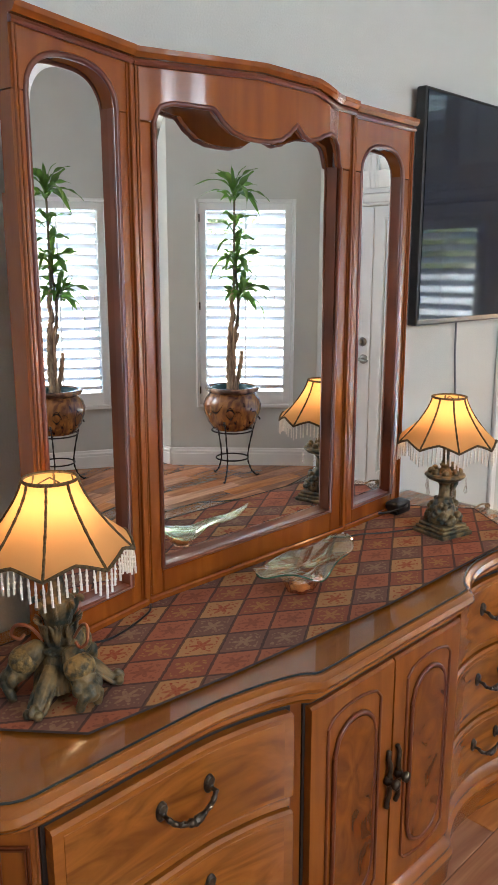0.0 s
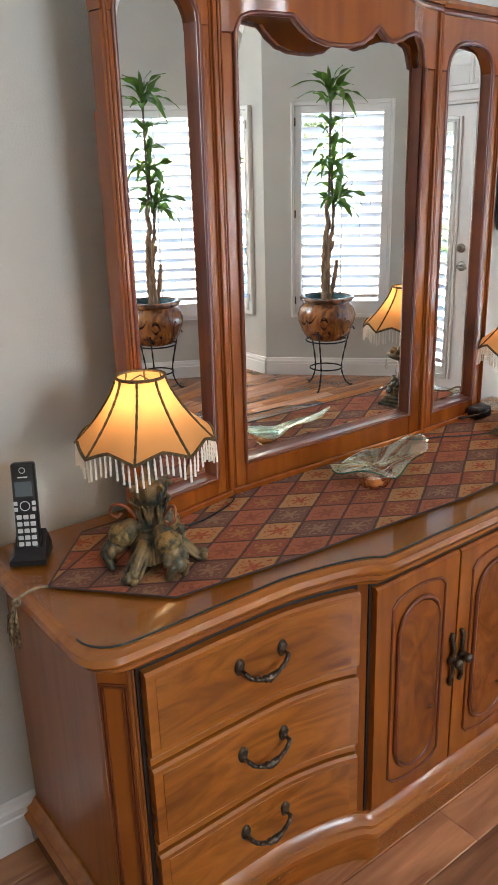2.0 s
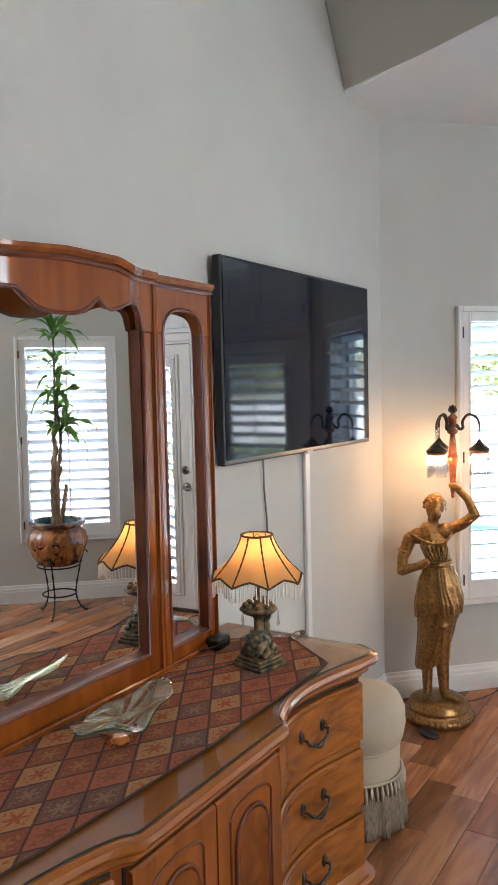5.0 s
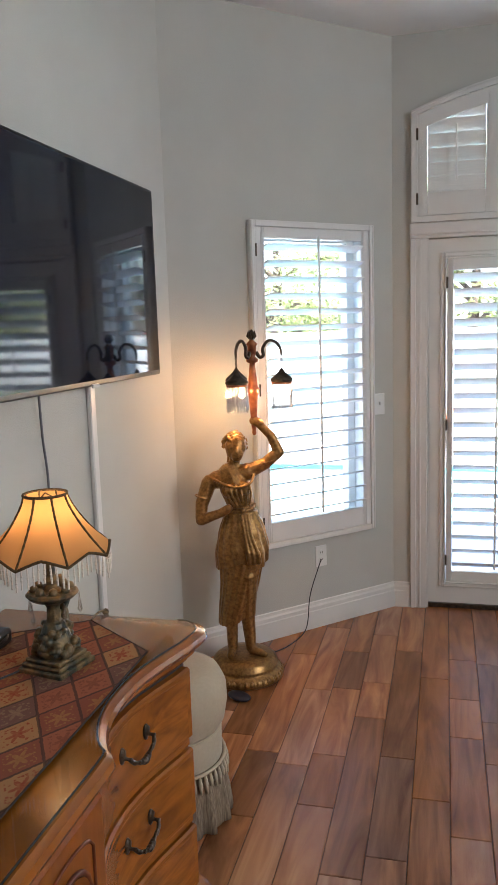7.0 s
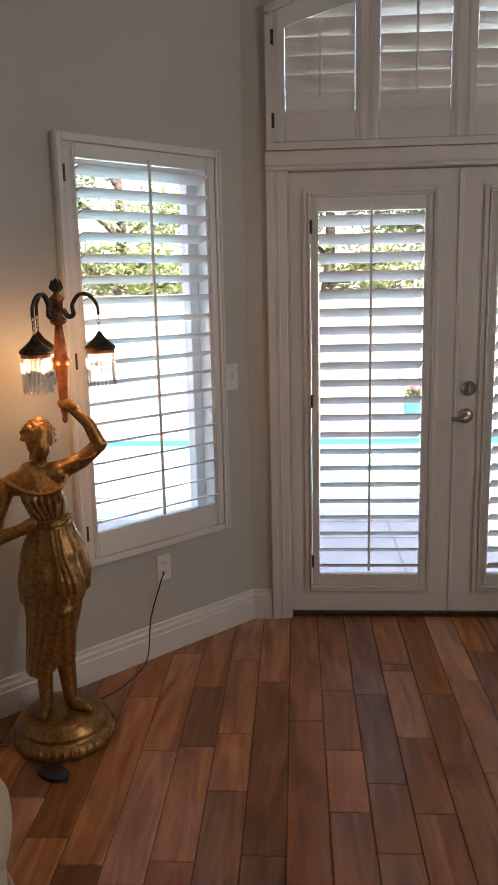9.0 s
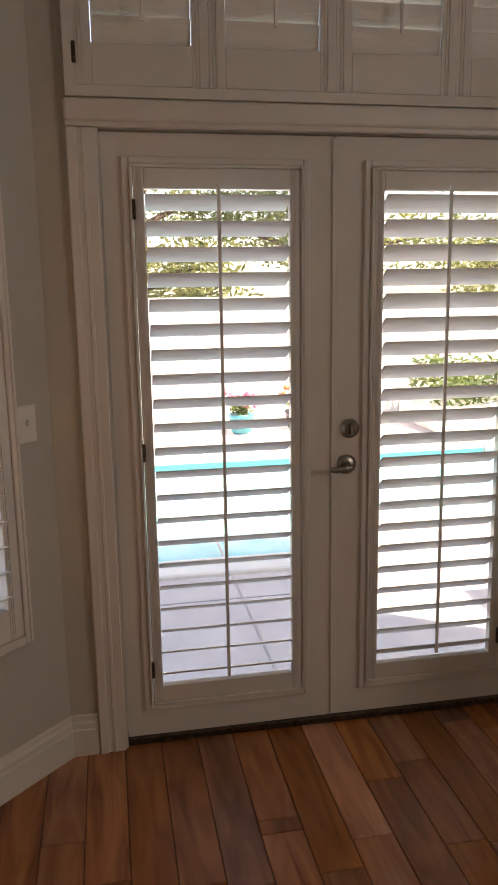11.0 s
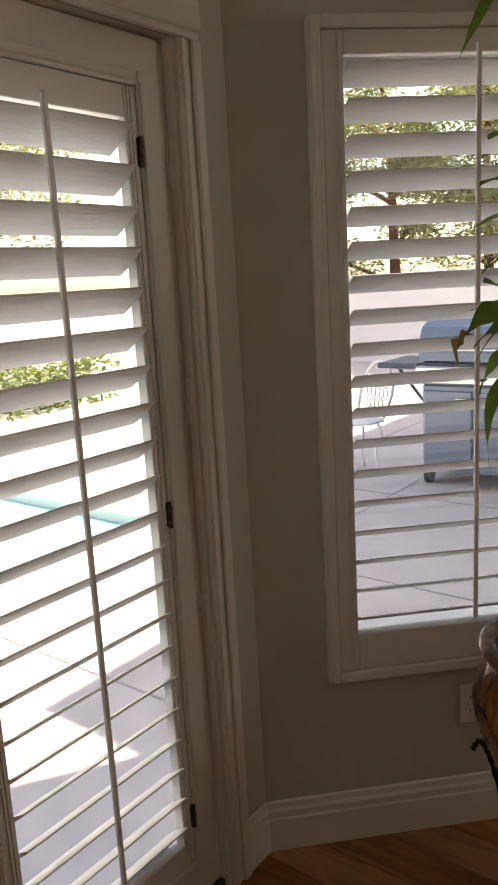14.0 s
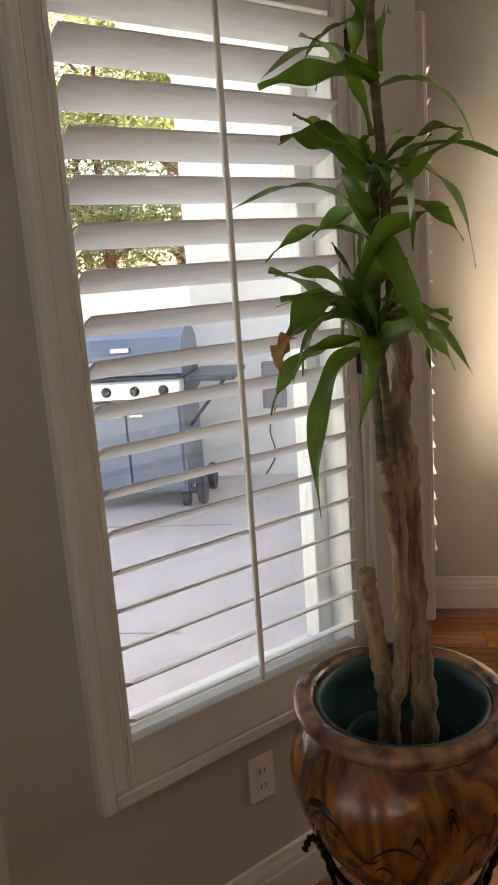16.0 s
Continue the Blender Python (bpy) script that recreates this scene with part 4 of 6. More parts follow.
XC = (MX[1] + MX[2]) / 2
mirror_panel("mirror_leaf", MX[0], MX[1] - 0.004, lambda x: 2.062 - 0.010 * (x - MX[0]) / 0.28, arch_in(MX[0] + 0.030, MX[1] - 0.046, 1.925, 0.075), (0.030, 0.042), 0.06, pose(MX[1], MY, MZ0, 0.25, 0, 8.85) @ pose(-MX[1], 0, -MZ0))
mirror_panel("mirror_leaf", MX[1] + 0.002, MX[2] - 0.002, mid_top, mid_in, (0.049, 0.057), 0.075, pose(XC, MY, MZ0, 0.25, 0, -0.4) @ pose(-XC, 0, -MZ0), crest_bow, mid_glass_top)
mirror_panel("mirror_leaf", MX[2] + 0.004, MX[3], wing_top, arch_in(MX[2] + 0.050, MX[3] - 0.046, 1.878, 0.075), (0.046, 0.046), 0.06, pose(MX[2], MY, 0, 0, 0, 2.3) @ pose(-MX[2], 0, 0))
part("hinge_strip", boxed(MX[1] - 0.006, MX[1] + 0.004, MY - 0.006, MY + 0.03, MZ0, 2.05), REDWOOD, mirror)
part("hinge_strip", boxed(MX[2] - 0.004, MX[2] + 0.006, MY - 0.006, MY + 0.03, MZ0, 2.045), REDWOOD, mirror)
part("support", boxed(1.30, 1.38, MY + 0.042, 1.885, 0.853, 1.7), CHERRY_V, mirror)
part("support", boxed(2.16, 2.24, MY + 0.042, 1.885, 0.853, 1.7), CHERRY_V, mirror)

# ---- television ----
tv = thing("television", pose(0, 0, 0), "large black flat television mounted on the wall", "television")
part("casing", boxed(2.605, 3.880, 1.832, 1.868, 1.430, 2.178, 0.006, 2), BLACK, tv)
part("screen", boxed(2.618, 3.867, 1.8295, 1.834, 1.450, 2.166, 0.0), SCREEN, tv, "glossy black screen")
part("logo_plate", boxed(3.22, 3.27, 1.826, 1.834, 1.424, 1.438, 0.002), GREYPAD, tv)
part("wall_bracket", boxed(3.0, 3.5, 1.868, 1.889, 1.65, 1.95), BLACK, tv)

# ---- floor lamp statue, lamps, plant: placed below ----

# ---- things on the dresser ----
ONTOP = 0.8525


def blob(parts, bm=None, seg=10):
    """Limbs with round ends: rows of (from, radius, to, radius)."""
    bm = bm or bmesh.new()
    for a, ra, b, rb in parts:
        a, b = Vector(a), Vector(b)
        d = (b - a).normalized() if (b - a).length > 1e-6 else Vector((0, 0, 1))
        pts = [a - d * ra * 0.96, a - d * ra * 0.7, a, b, b + d * rb * 0.7, b + d * rb * 0.96]
        tube(bm, pts, [ra * 0.28, ra * 0.72, ra, rb, rb * 0.72, rb * 0.28], seg)
    return bm


def scallop(a, panels=8):
    """0 at a panel's middle, 1 at its seams."""
    u = (a / (2 * math.pi) * panels) % 1.0
    return abs(u - 0.5) * 2


def lamp_shade(parent, z_rim, z_top, r_rim, r_top, turn):
    """A bell-shaped panelled silk shade with braid and a bead fringe."""
    seg, n = 96, 10

    def point(a, t, grow=0.0):
        k = scallop(a)
        r = r_top + (r_rim - r_top) * ((1 - t) ** 1.4)
        r *= 1.0 - 0.05 * (1 - k) * (1 - t) * 0.9
        z = z_rim + (z_top - z_rim) * t + 0.020 * (1 - k ** 1.3) * max(0.0, 1 - t * 2.2)
        return ((r + grow) * math.cos(a + turn), (r + grow) * math.sin(a + turn), z)

    bm = bmesh.new()
    vs = [[bm.verts.new(point(2 * math.pi * i / seg, j / n)) for i in range(seg)] for j in range(n + 1)]
    for j in range(n):
        for i in range(seg):
            bm.faces.new((vs[j][i], vs[j][(i + 1) % seg], vs[j + 1][(i + 1) % seg], vs[j + 1][i]))
    shade = part("shade", bm, SHADE, parent, "amber silk panelled shade", smooth=True)
    bm = bmesh.new()
    for t, rad in ((0.0, 0.0032), (1.0, 0.0032)):
        bm = bmesh.new()
        loop = [point(2 * math.pi * i / seg, t, 0.001) for i in range(seg)]
        tube(bm, loop + loop[:1], rad, 6, False)
        part("braid", bm, BRAID, shade, "twisted gold braid trim")
    for k in range(8):
        bm = bmesh.new()
        a = 2 * math.pi * k / 8
        line = [point(a, j / 16, 0.0015) for j in range(17)]
        tube(bm, line, [0.0024 + 0.0007 * (i % 2) for i in range(17)], 6)
        part("braid", bm, BRAID, shade, "twisted gold braid trim")
    bm = bmesh.new()
    rnd = random.Random(int(turn * 100) + 5)
    m = 72
    for i in range(m):
        a = 2 * math.pi * i / m
        p = Vector(point(a, 0.0))
        ln = 0.044 + 0.004 * scallop(a) + rnd.uniform(-0.003, 0.003)
        sway = Vector((rnd.uniform(-1, 1), rnd.uniform(-1, 1), 0)) * 0.0025
        tube(bm, [p, p + sway * 0.5 - Vector((0, 0, ln * 0.25)), p + sway - Vector((0, 0, ln))], [0.0010, 0.0019, 0.0023], 5)
        for f in (0.35, 0.55, 0.75):
            ball(bm, p + sway * f - Vector((0, 0, ln * f)), 0.0029, seg=6)
    part("bead_fringe", bm, BEAD, shade, "glass bead fringe")
    return shade


def table_lamp(at, turn, label, elephants):
    lamp = thing("table_lamp", pose(at[0], at[1], ONTOP, 0, 0, turn), label, "lamp", "pair of shaded table lamps")
    lamp_shade(lamp, 0.272, 0.408, 0.140, 0.047, 0.2)
    bm = bmesh.new()
    rnd = random.Random(3)
    if elephants:
        # ribbed foot on three scrolls, saddled elephants on the slopes between, acanthus stem
        up = Vector((0, 0, 1))
        flare = lambda a, z: 1 + (0.16 * math.cos(3 * (a - radians(20))) * max(0.0, (0.075 - z) / 0.06)) + 0.05 * math.sin(36 * a)
        lathe(bm, [(0.058, 0.022), (0.050, 0.036), (0.036, 0.056), (0.028, 0.078), (0.026, 0.086)], 144, wave=flare)
        lathe(bm, [(0.026, 0.082), (0.032, 0.086), (0.031, 0.092), (0.022, 0.096), (0.021, 0.12), (0.027, 0.15), (0.031, 0.176), (0.030, 0.184), (0.017, 0.194), (0.013, 0.22), (0.010, 0.30)], 24)
        for k in range(24):
            a = 2 * math.pi * k / 24
            ball(bm, (0.032 * math.cos(a), 0.032 * math.sin(a), 0.089), 0.0042, seg=6)
        for k in range(3):
            a = radians(120 * k + 20)
            u, v = Vector((math.cos(a), math.sin(a), 0)), Vector((-math.sin(a), math.cos(a), 0))
            tube(bm, curve_pts([u * 0.030 + up * 0.058, u * 0.062 + up * 0.040, u * 0.086 + up * 0.016, u * 0.102 + up * 0.009, u * 0.110 + up * 0.017, u * 0.102 + up * 0.024, u * 0.097 + up * 0.016], 6), [0.017 - 0.0115 * min(1.0, i / 24) for i in range(37)], 8)
            for e in (-1, 1):
                tube(bm, curve_pts([u * 0.040 + up * 0.050 + v * 0.012 * e, u * 0.070 + up * 0.030 + v * 0.018 * e, u * 0.092 + up * 0.010 + v * 0.016 * e, u * 0.100 + up * 0.006 + v * 0.010 * e], 5), 0.0042, 6)
                ball(bm, u * 0.104 + up * 0.010 + v * 0.010 * e, 0.010, seg=8)
        for k in range(8):
            a = 2 * math.pi * k / 8 + 0.2
            u, v = Vector((math.cos(a), math.sin(a), 0)), Vector((-math.sin(a), math.cos(a), 0))
            for e in (-1, 0, 1):
                tube(bm, curve_pts([u * 0.022 + up * 0.098, u * 0.030 + up * 0.118 + v * 0.004 * e, u * 0.034 + up * 0.140 + v * 0.009 * e, u * 0.044 + up * 0.149 + v * 0.012 * e], 4), [0.0034] * 9 + [0.0026] * 3 + [0.0012], 5)
            tube(bm, curve_pts([u * 0.024 + up * 0.150, u * 0.034 + up * 0.168, u * 0.038 + up * 0.186, u * 0.046 + up * 0.184, u * 0.043 + up * 0.176], 4), 0.0040, 5)
        melt(part("base", bm, ANTIQUE, lamp, "antiqued green and gold resin base with acanthus leaves"), 0.0018, 0)
        for k in range(3):
            a = radians(120 * k + 80)
            u, v = Vector((math.cos(a), math.sin(a), 0)), Vector((-math.sin(a), math.cos(a), 0))
            d = (u * 0.75 - up * 0.66).normalized()
            rump, neck = u * 0.046 + up * 0.084, u * 0.076 + up * 0.052
            em = blob([(rump, 0.023, neck, 0.024), (neck + d * 0.018, 0.020, neck + d * 0.026, 0.018), (neck + d * 0.03 + v * 0.016, 0.009, neck + u * 0.012 - up * 0.045 + v * 0.018, 0.009), (neck + d * 0.03 - v * 0.016, 0.009, neck + u * 0.012 - up * 0.045 - v * 0.018, 0.009)])
            for e in (-1, 1):
                lathe_ellipsoid(em, neck + d * 0.014 + v * 0.021 * e, 0.010, 0.010, 0.014, 10, 6)
            el = melt(part("elephant", em, ANTIQUE, lamp, "small resin elephant bending down"), 0.0022, 1)
            cl = bmesh.new()
            mid = (rump + neck) / 2 + (u * 0.66 + up * 0.75) * 0.004
            lathe_ellipsoid(cl, mid, 0.029, 0.029, 0.027, 22, 12)
            part("saddle_cloth", cl, OCHRE, el, "ochre embroidered saddle cloth", smooth=True)
            tube(cl := bmesh.new(), curve_pts([u * 0.030 + up * 0.112 + v * 0.012, u * 0.050 + up * 0.142 + v * 0.018, u * 0.074 + up * 0.146 + v * 0.014, u * 0.083 + up * 0.126 + v * 0.006, u * 0.070 + up * 0.112, u * 0.060 + up * 0.120 - v * 0.003], 6), 0.0032, 6)
            part("scroll", cl, COPPER, lamp, "thin coppery scroll", smooth=True)
    else:
        # stepped square plinth, rocky mound, dish with drops, small figures
        pl = bmesh.new()
        box(pl, -0.062, 0.062, -0.062, 0.062, 0.0, 0.014, 0.003)
        box(pl, -0.056, 0.056, -0.056, 0.056, 0.014, 0.024, 0.003)
        box(pl, -0.050, 0.050, -0.050, 0.050, 0.024, 0.034, 0.003)
        part("plinth", pl, ANTIQUE, lamp, "stepped dark resin plinth")
        blob([((0, 0, 0.045), 0.046, (0, 0, 0.085), 0.034), ((0, 0, 0.09), 0.018, (0, 0, 0.15), 0.015)], bm)
        for k in range(60):
            a, z = rnd.uniform(0, 6.28), rnd.uniform(0.035, 0.10)
            r = 0.053 - (z - 0.035) * 0.3
            ball(bm, (r * math.cos(a), r * math.sin(a), z), rnd.uniform(0.005, 0.011), seg=8)
        lathe(bm, [(0.012, 0.14), (0.020, 0.155), (0.050, 0.168), (0.060, 0.178), (0.055, 0.184), (0.020, 0.186), (0.012, 0.20), (0.018, 0.21), (0.010, 0.22), (0.009, 0.30)], 20)
        for k in range(8):
            a = 2 * math.pi * k / 8
            ball(bm, (0.040 * math.cos(a), 0.040 * math.sin(a), 0.190), 0.011, seg=8)
        blob([((0.040, 0.010, 0.05), 0.014, (0.040, 0.010, 0.12), 0.016), ((0.040, 0.010, 0.13), 0.014, (0.034, 0.008, 0.165), 0.012), ((0.034, 0.004, 0.19), 0.013, (0.034, 0.004, 0.20), 0.012), ((0.040, -0.01, 0.15), 0.006, (0.018, -0.014, 0.13), 0.006), ((0.046, 0.02, 0.10), 0.008, (0.066, 0.014, 0.06), 0.007)], bm)
        base = melt(part("base", bm, ANTIQUE, lamp, "antiqued resin fountain base with small figures"), 0.0020, 0)
        for k in range(5):
            a = 2 * math.pi * k / 5 + 0.5
            x, y = 0.060 * math.cos(a), 0.060 * math.sin(a)
            d = bmesh.new()
            lathe(d, [(0.001, 0.172), (0.002, 0.166), (0.0015, 0.160), (0.0045, 0.138), (0.006, 0.130), (0.001, 0.122)][::-1], 6, (x, y, 0))
            part("crystal_drop", d, CRYSTAL, lamp, "clear faceted crystal drop")
    bm = lathe(bmesh.new(), [(0.004, 0.29), (0.013, 0.295), (0.013, 0.318), (0.006, 0.32)], 14)
    part("socket", bm, BRAID, lamp)
    for s in (-1, 1):
        part("harp", tube(bmesh.new(), curve_pts([(0, 0, 0.318), (s * 0.030, 0, 0.34), (s * 0.034, 0, 0.385), (0, 0, 0.410)]), 0.0015, 5), BRAID, lamp)
    g = bmesh.new()
    ball(g, (0, 0, 0.352), 0.022, seg=14)
    part("bulb", g, BULB, lamp, "glowing warm bulb", smooth=True)
    return lamp


BULB = see_through("bulb_glass", (1.0, 0.97, 0.92), 0.04)
LAMP_L, LAMP_R = (1.058, 1.562), (2.327, 1.529)
lamp_l = table_lamp(LAMP_L, -50, "lit table lamp with amber fringed shade, elephant base on the runner", True)
lamp_r = table_lamp(LAMP_R, -12, "lit table lamp with amber fringed shade on square plinth", False)
for at in (LAMP_L, LAMP_R):
    bulb("table_lamp_bulb", (at[0], at[1], ONTOP + 0.352), LAMP_W, (1.0, 0.64, 0.33), 0.02)


# woven runner with diamond patches
def runner_material():
    m = bpy.data.materials.new("diamond_tapestry")
    m.use_nodes = True
    n, l = m.node_tree.nodes, m.node_tree.links
    b = n["Principled BSDF"]
    b.inputs["Roughness"].default_value, b.inputs["Specular IOR Level"].default_value = 0.95, 0.15
    tc, mp = n.new("ShaderNodeTexCoord"), n.new("ShaderNodeMapping")
    mp.inputs["Rotation"].default_value = (0, 0, radians(45))
    mp.inputs["Scale"].default_value = (1 / 0.078,) * 3
    mp.inputs["Location"].default_value = (0.828, 0.252, 0)
    sq = n.new("ShaderNodeMapping")
    sq.inputs["Scale"].default_value = (0.7305, 1.12, 1)
    l.new(tc.outputs["Object"], sq.inputs[0])
    l.new(sq.outputs[0], mp.inputs[0])
    sep = n.new("ShaderNodeSeparateXYZ")
    l.new(mp.outputs[0], sep.inputs[0])

    def mth(op, a, bb=None):
        q = n.new("ShaderNodeMath")
        q.operation = op
        for i, v in enumerate((a, bb)):
            if v is None:
                continue
            if isinstance(v, (int, float)):
                q.inputs[i].default_value = v
            else:
                l.new(v, q.inputs[i])
        return q.outputs[0]

    fx, fy = mth("FLOOR", sep.outputs[0]), mth("FLOOR", sep.outputs[1])
    cx, cy = mth("SUBTRACT", mth("SUBTRACT", sep.outputs[0], fx), 0.5), mth("SUBTRACT", mth("SUBTRACT", sep.outputs[1], fy), 0.5)
    # rows alternate between two families of colours
    comb = n.new("ShaderNodeCombineXYZ")
    l.new(fx, comb.inputs[0])
    l.new(fy, comb.inputs[1])
    wn_ = n.new("ShaderNodeTexWhiteNoise")
    wn_.noise_dimensions = "2D"
    l.new(comb.outputs[0], wn_.inputs["Vector"])

    def palette(cols, fac):
        cr = n.new("ShaderNodeValToRGB")
        cr.color_ramp.interpolation = "CONSTANT"
        e = cr.color_ramp.elements
        while len(e) < len(cols):
            e.new(0.5)
        for i, c in enumerate(cols):
            e[i].position, e[i].color = i / len(cols), (*c, 1)
        l.new(fac, cr.inputs[0])
        return cr.outputs[0]

    # two of five rows alternate gold patches with dark ones, the others rose with dark
    col = mth("COMPARE", mth("ABSOLUTE", mth("SUBTRACT", mth("FLOORED_MODULO", fx, 5.0), 3.0)), 1.0)
    col.node.inputs[2].default_value = 0.3
    odd = mth("FLOORED_MODULO", fy, 2.0)
    even = mth("SUBTRACT", 1.0, odd)
    gold = mth("MULTIPLY", col, even)
    rose = mth("MULTIPLY", mth("SUBTRACT", 1.0, col), odd)
    dark = mth("SUBTRACT", 1.0, mth("ADD", gold, rose))
    pick = mth("ADD", mth("MULTIPLY", rose, 0.3), mth("MULTIPLY", dark, mth("ADD", 0.55, mth("MULTIPLY", 0.25, mth("GREATER_THAN", wn_.outputs["Value"], 0.5)))))
    ground = palette([(0.36, 0.185, 0.080), (0.30, 0.105, 0.058), (0.16, 0.080, 0.062), (0.23, 0.075, 0.046)], pick)
    motif = palette([(0.25, 0.032, 0.020), (0.18, 0.060, 0.038), (0.27, 0.17, 0.10), (0.33, 0.17, 0.06)], pick)
    # flower: petals round the middle, sprigs by small cells
    r = mth("SQRT", mth("ADD", mth("MULTIPLY", cx, cx), mth("MULTIPLY", cy, cy)))
    ang = mth("ARCTAN2", cy, cx)
    petal = mth("ADD", 0.20, mth("MULTIPLY", 0.09, mth("COSINE", mth("MULTIPLY", ang, 6.0))))
    flower = mth("LESS_THAN", r, petal)
    vor = n.new("ShaderNodeTexVoronoi")
    vor.inputs["Scale"].default_value = 130
    l.new(tc.outputs["Object"], vor.inputs["Vector"])
    sprig = mth("LESS_THAN", vor.outputs["Distance"], 0.42)
    away = mth("GREATER_THAN", r, 0.30)
    inside = mth("LESS_THAN", mth("MAXIMUM", mth("ABSOLUTE", cx), mth("ABSOLUTE", cy)), 0.36)
    mask = mth("MULTIPLY", inside, mth("MAXIMUM", mth("MULTIPLY", flower, mth("GREATER_THAN", vor.outputs["Distance"], 0.2)), mth("MULTIPLY", sprig, away)))
    edge = mth("MAXIMUM", mth("ABSOLUTE", cx), mth("ABSOLUTE", cy))
    line = mth("MULTIPLY", 0.8, mth("GREATER_THAN", mth("ADD", edge, mth("MULTIPLY", 0.03, vor.outputs["Distance"])), 0.478))
    mix1, mix2 = n.new("ShaderNodeMix"), n.new("ShaderNodeMix")
    mix1.data_type = mix2.data_type = "RGBA"
    wear_ = n.new("ShaderNodeTexNoise")
    wear_.inputs["Scale"].default_value, wear_.inputs["Detail"].default_value = 160, 5.0
    l.new(tc.outputs["Object"], wear_.inputs["Vector"])
    l.new(mth("MULTIPLY", mask, mth("MULTIPLY", 1.3, wear_.outputs["Fac"])), mix1.inputs["Factor"])
    l.new(ground, mix1.inputs["A"])
    l.new(motif, mix1.inputs["B"])
    l.new(line, mix2.inputs["Factor"])
    l.new(mix1.outputs["Result"], mix2.inputs["A"])
    mix2.inputs["B"].default_value = (0.055, 0.035, 0.032, 1)
    l.new(mix2.outputs["Result"], b.inputs["Base Color"])
    weave = n.new("ShaderNodeTexNoise")
    weave.inputs["Scale"].default_value = 700
    l.new(tc.outputs["Object"], weave.inputs["Vector"])
    bp = n.new("ShaderNodeBump")
    bp.inputs["Strength"].default_value, bp.inputs["Distance"].default_value = 0.5, 0.001
    l.new(weave.outputs["Fac"], bp.inputs["Height"])
    l.new(bp.outputs[0], b.inputs["Normal"])
    return m


RUNNER = runner_material()
PIPING = material("dark_cord_piping", (0.05, 0.03, 0.025), 0.9, scale=200)
run = thing("table_runner", pose(0, 0, 0), "red and brown tapestry table runner with diamond patches", "table runner")
RUN = [(0.838, 1.612), (1.012, 1.408), (1.30, 1.378), (1.80, 1.347), (2.440, 1.352), (2.600, 1.575), (2.440, 1.800), (1.005, 1.800)]
part("cloth", prism(bmesh.new(), RUN, 0.8523, 0.8545), RUNNER, run, "woven tapestry with diamond patches and flowers")
part("piping", tube(bmesh.new(), [(x, y, 0.8545) for x, y in RUN + RUN[:1]], 0.0022, 6, False), PIPING, run)
for sx, tip in ((-1, RUN[0]), (1, RUN[5])):
    bm = bmesh.new()
    rnd = random.Random(8)
    ex = XM + sx * 0.955
    tube(bm, curve_pts([(tip[0], tip[1], 0.856), ((tip[0] + ex) / 2, tip[1], 0.860), (ex, tip[1], 0.852)]), 0.003, 6)
    ball(bm, (ex + sx * 0.004, tip[1], 0.845), 0.010, seg=8)
    for k in range(60):
        a = rnd.uniform(0, 6.28)
        r = rnd.uniform(0.004, 0.022)
        p0 = Vector((ex + sx * 0.006, tip[1], 0.842))
        p1 = p0 + Vector((sx * abs(r * math.cos(a)) * 0.6 + sx * 0.006, r * math.sin(a), -0.03))
        p2 = p1 + Vector((rnd.uniform(-0.003, 0.003), rnd.uniform(-0.008, 0.008), -rnd.uniform(0.035, 0.062)))
        tube(bm, [p0, p1, p2], 0.0012, 4)
    part("tassel", bm, TASSEL, run, "brown and gold silk tassel")

# cordless telephone in its cradle
ph = thing("cordless_phone", pose(0.868, 1.765, ONTOP, 0, 0, -32), "black cordless phone standing in its charging cradle", "telephone")
bm = bmesh.new()
rings(bm, [[(-0.038, -0.045, 0), (0.038, -0.045, 0), (0.040, 0.035, 0), (-0.040, 0.035, 0)], [(-0.038, -0.045, 0.012), (0.038, -0.045, 0.012), (0.040, 0.035, 0.02), (-0.040, 0.035, 0.02)], [(-0.028, -0.034, 0.020), (0.028, -0.034, 0.020), (0.032, 0.030, 0.052), (-0.032, 0.030, 0.052)]])
part("cradle", bm, BLACK, ph)
H = pose(0, -0.006, 0.016, -11, 0, 0)
hs = part("handset", boxed(-0.025, 0.025, -0.014, 0.014, 0.0, 0.196, 0.007, 3), BLACK, ph, m=H)
part("display", boxed(-0.018, 0.018, -0.0155, -0.0135, 0.124, 0.156), material("lcd_glass", (0.10, 0.12, 0.13), 0.15), hs, "dark grey display")
part("brand_bar", boxed(-0.010, 0.010, -0.0152, -0.0135, 0.164, 0.1665), GREYPAD, hs)
part("earpiece", tube(bmesh.new(), [(0.006 * math.cos(a), -0.0145, 0.180 + 0.006 * math.sin(a)) for a in [2 * math.pi * i / 14 for i in range(15)]], 0.0008, 5, False), GREYPAD, hs)
part("navigator", tube(bmesh.new(), [(0.010 * math.cos(a), -0.0145, 0.103 + 0.010 * math.sin(a)) for a in [2 * math.pi * i / 18 for i in range(19)]], 0.001, 5, False), GREYPAD, hs)
for r_, z in enumerate((0.079, 0.064, 0.049, 0.034, 0.020)):
    for c_, x in enumerate((-0.014, 0.0, 0.014)):
        part("key", boxed(x - 0.0055, x + 0.0055, -0.0158, -0.0138, z - 0.0048, z + 0.0048, 0.0012), GREYPAD, hs, "white key")
for x in (-0.019, 0.019):
    for z in (0.096, 0.109):
        part("key", boxed(x - 0.004, x + 0.004, -0.0158, -0.0138, z - 0.0045, z + 0.0045, 0.001), GREYPAD, hs)


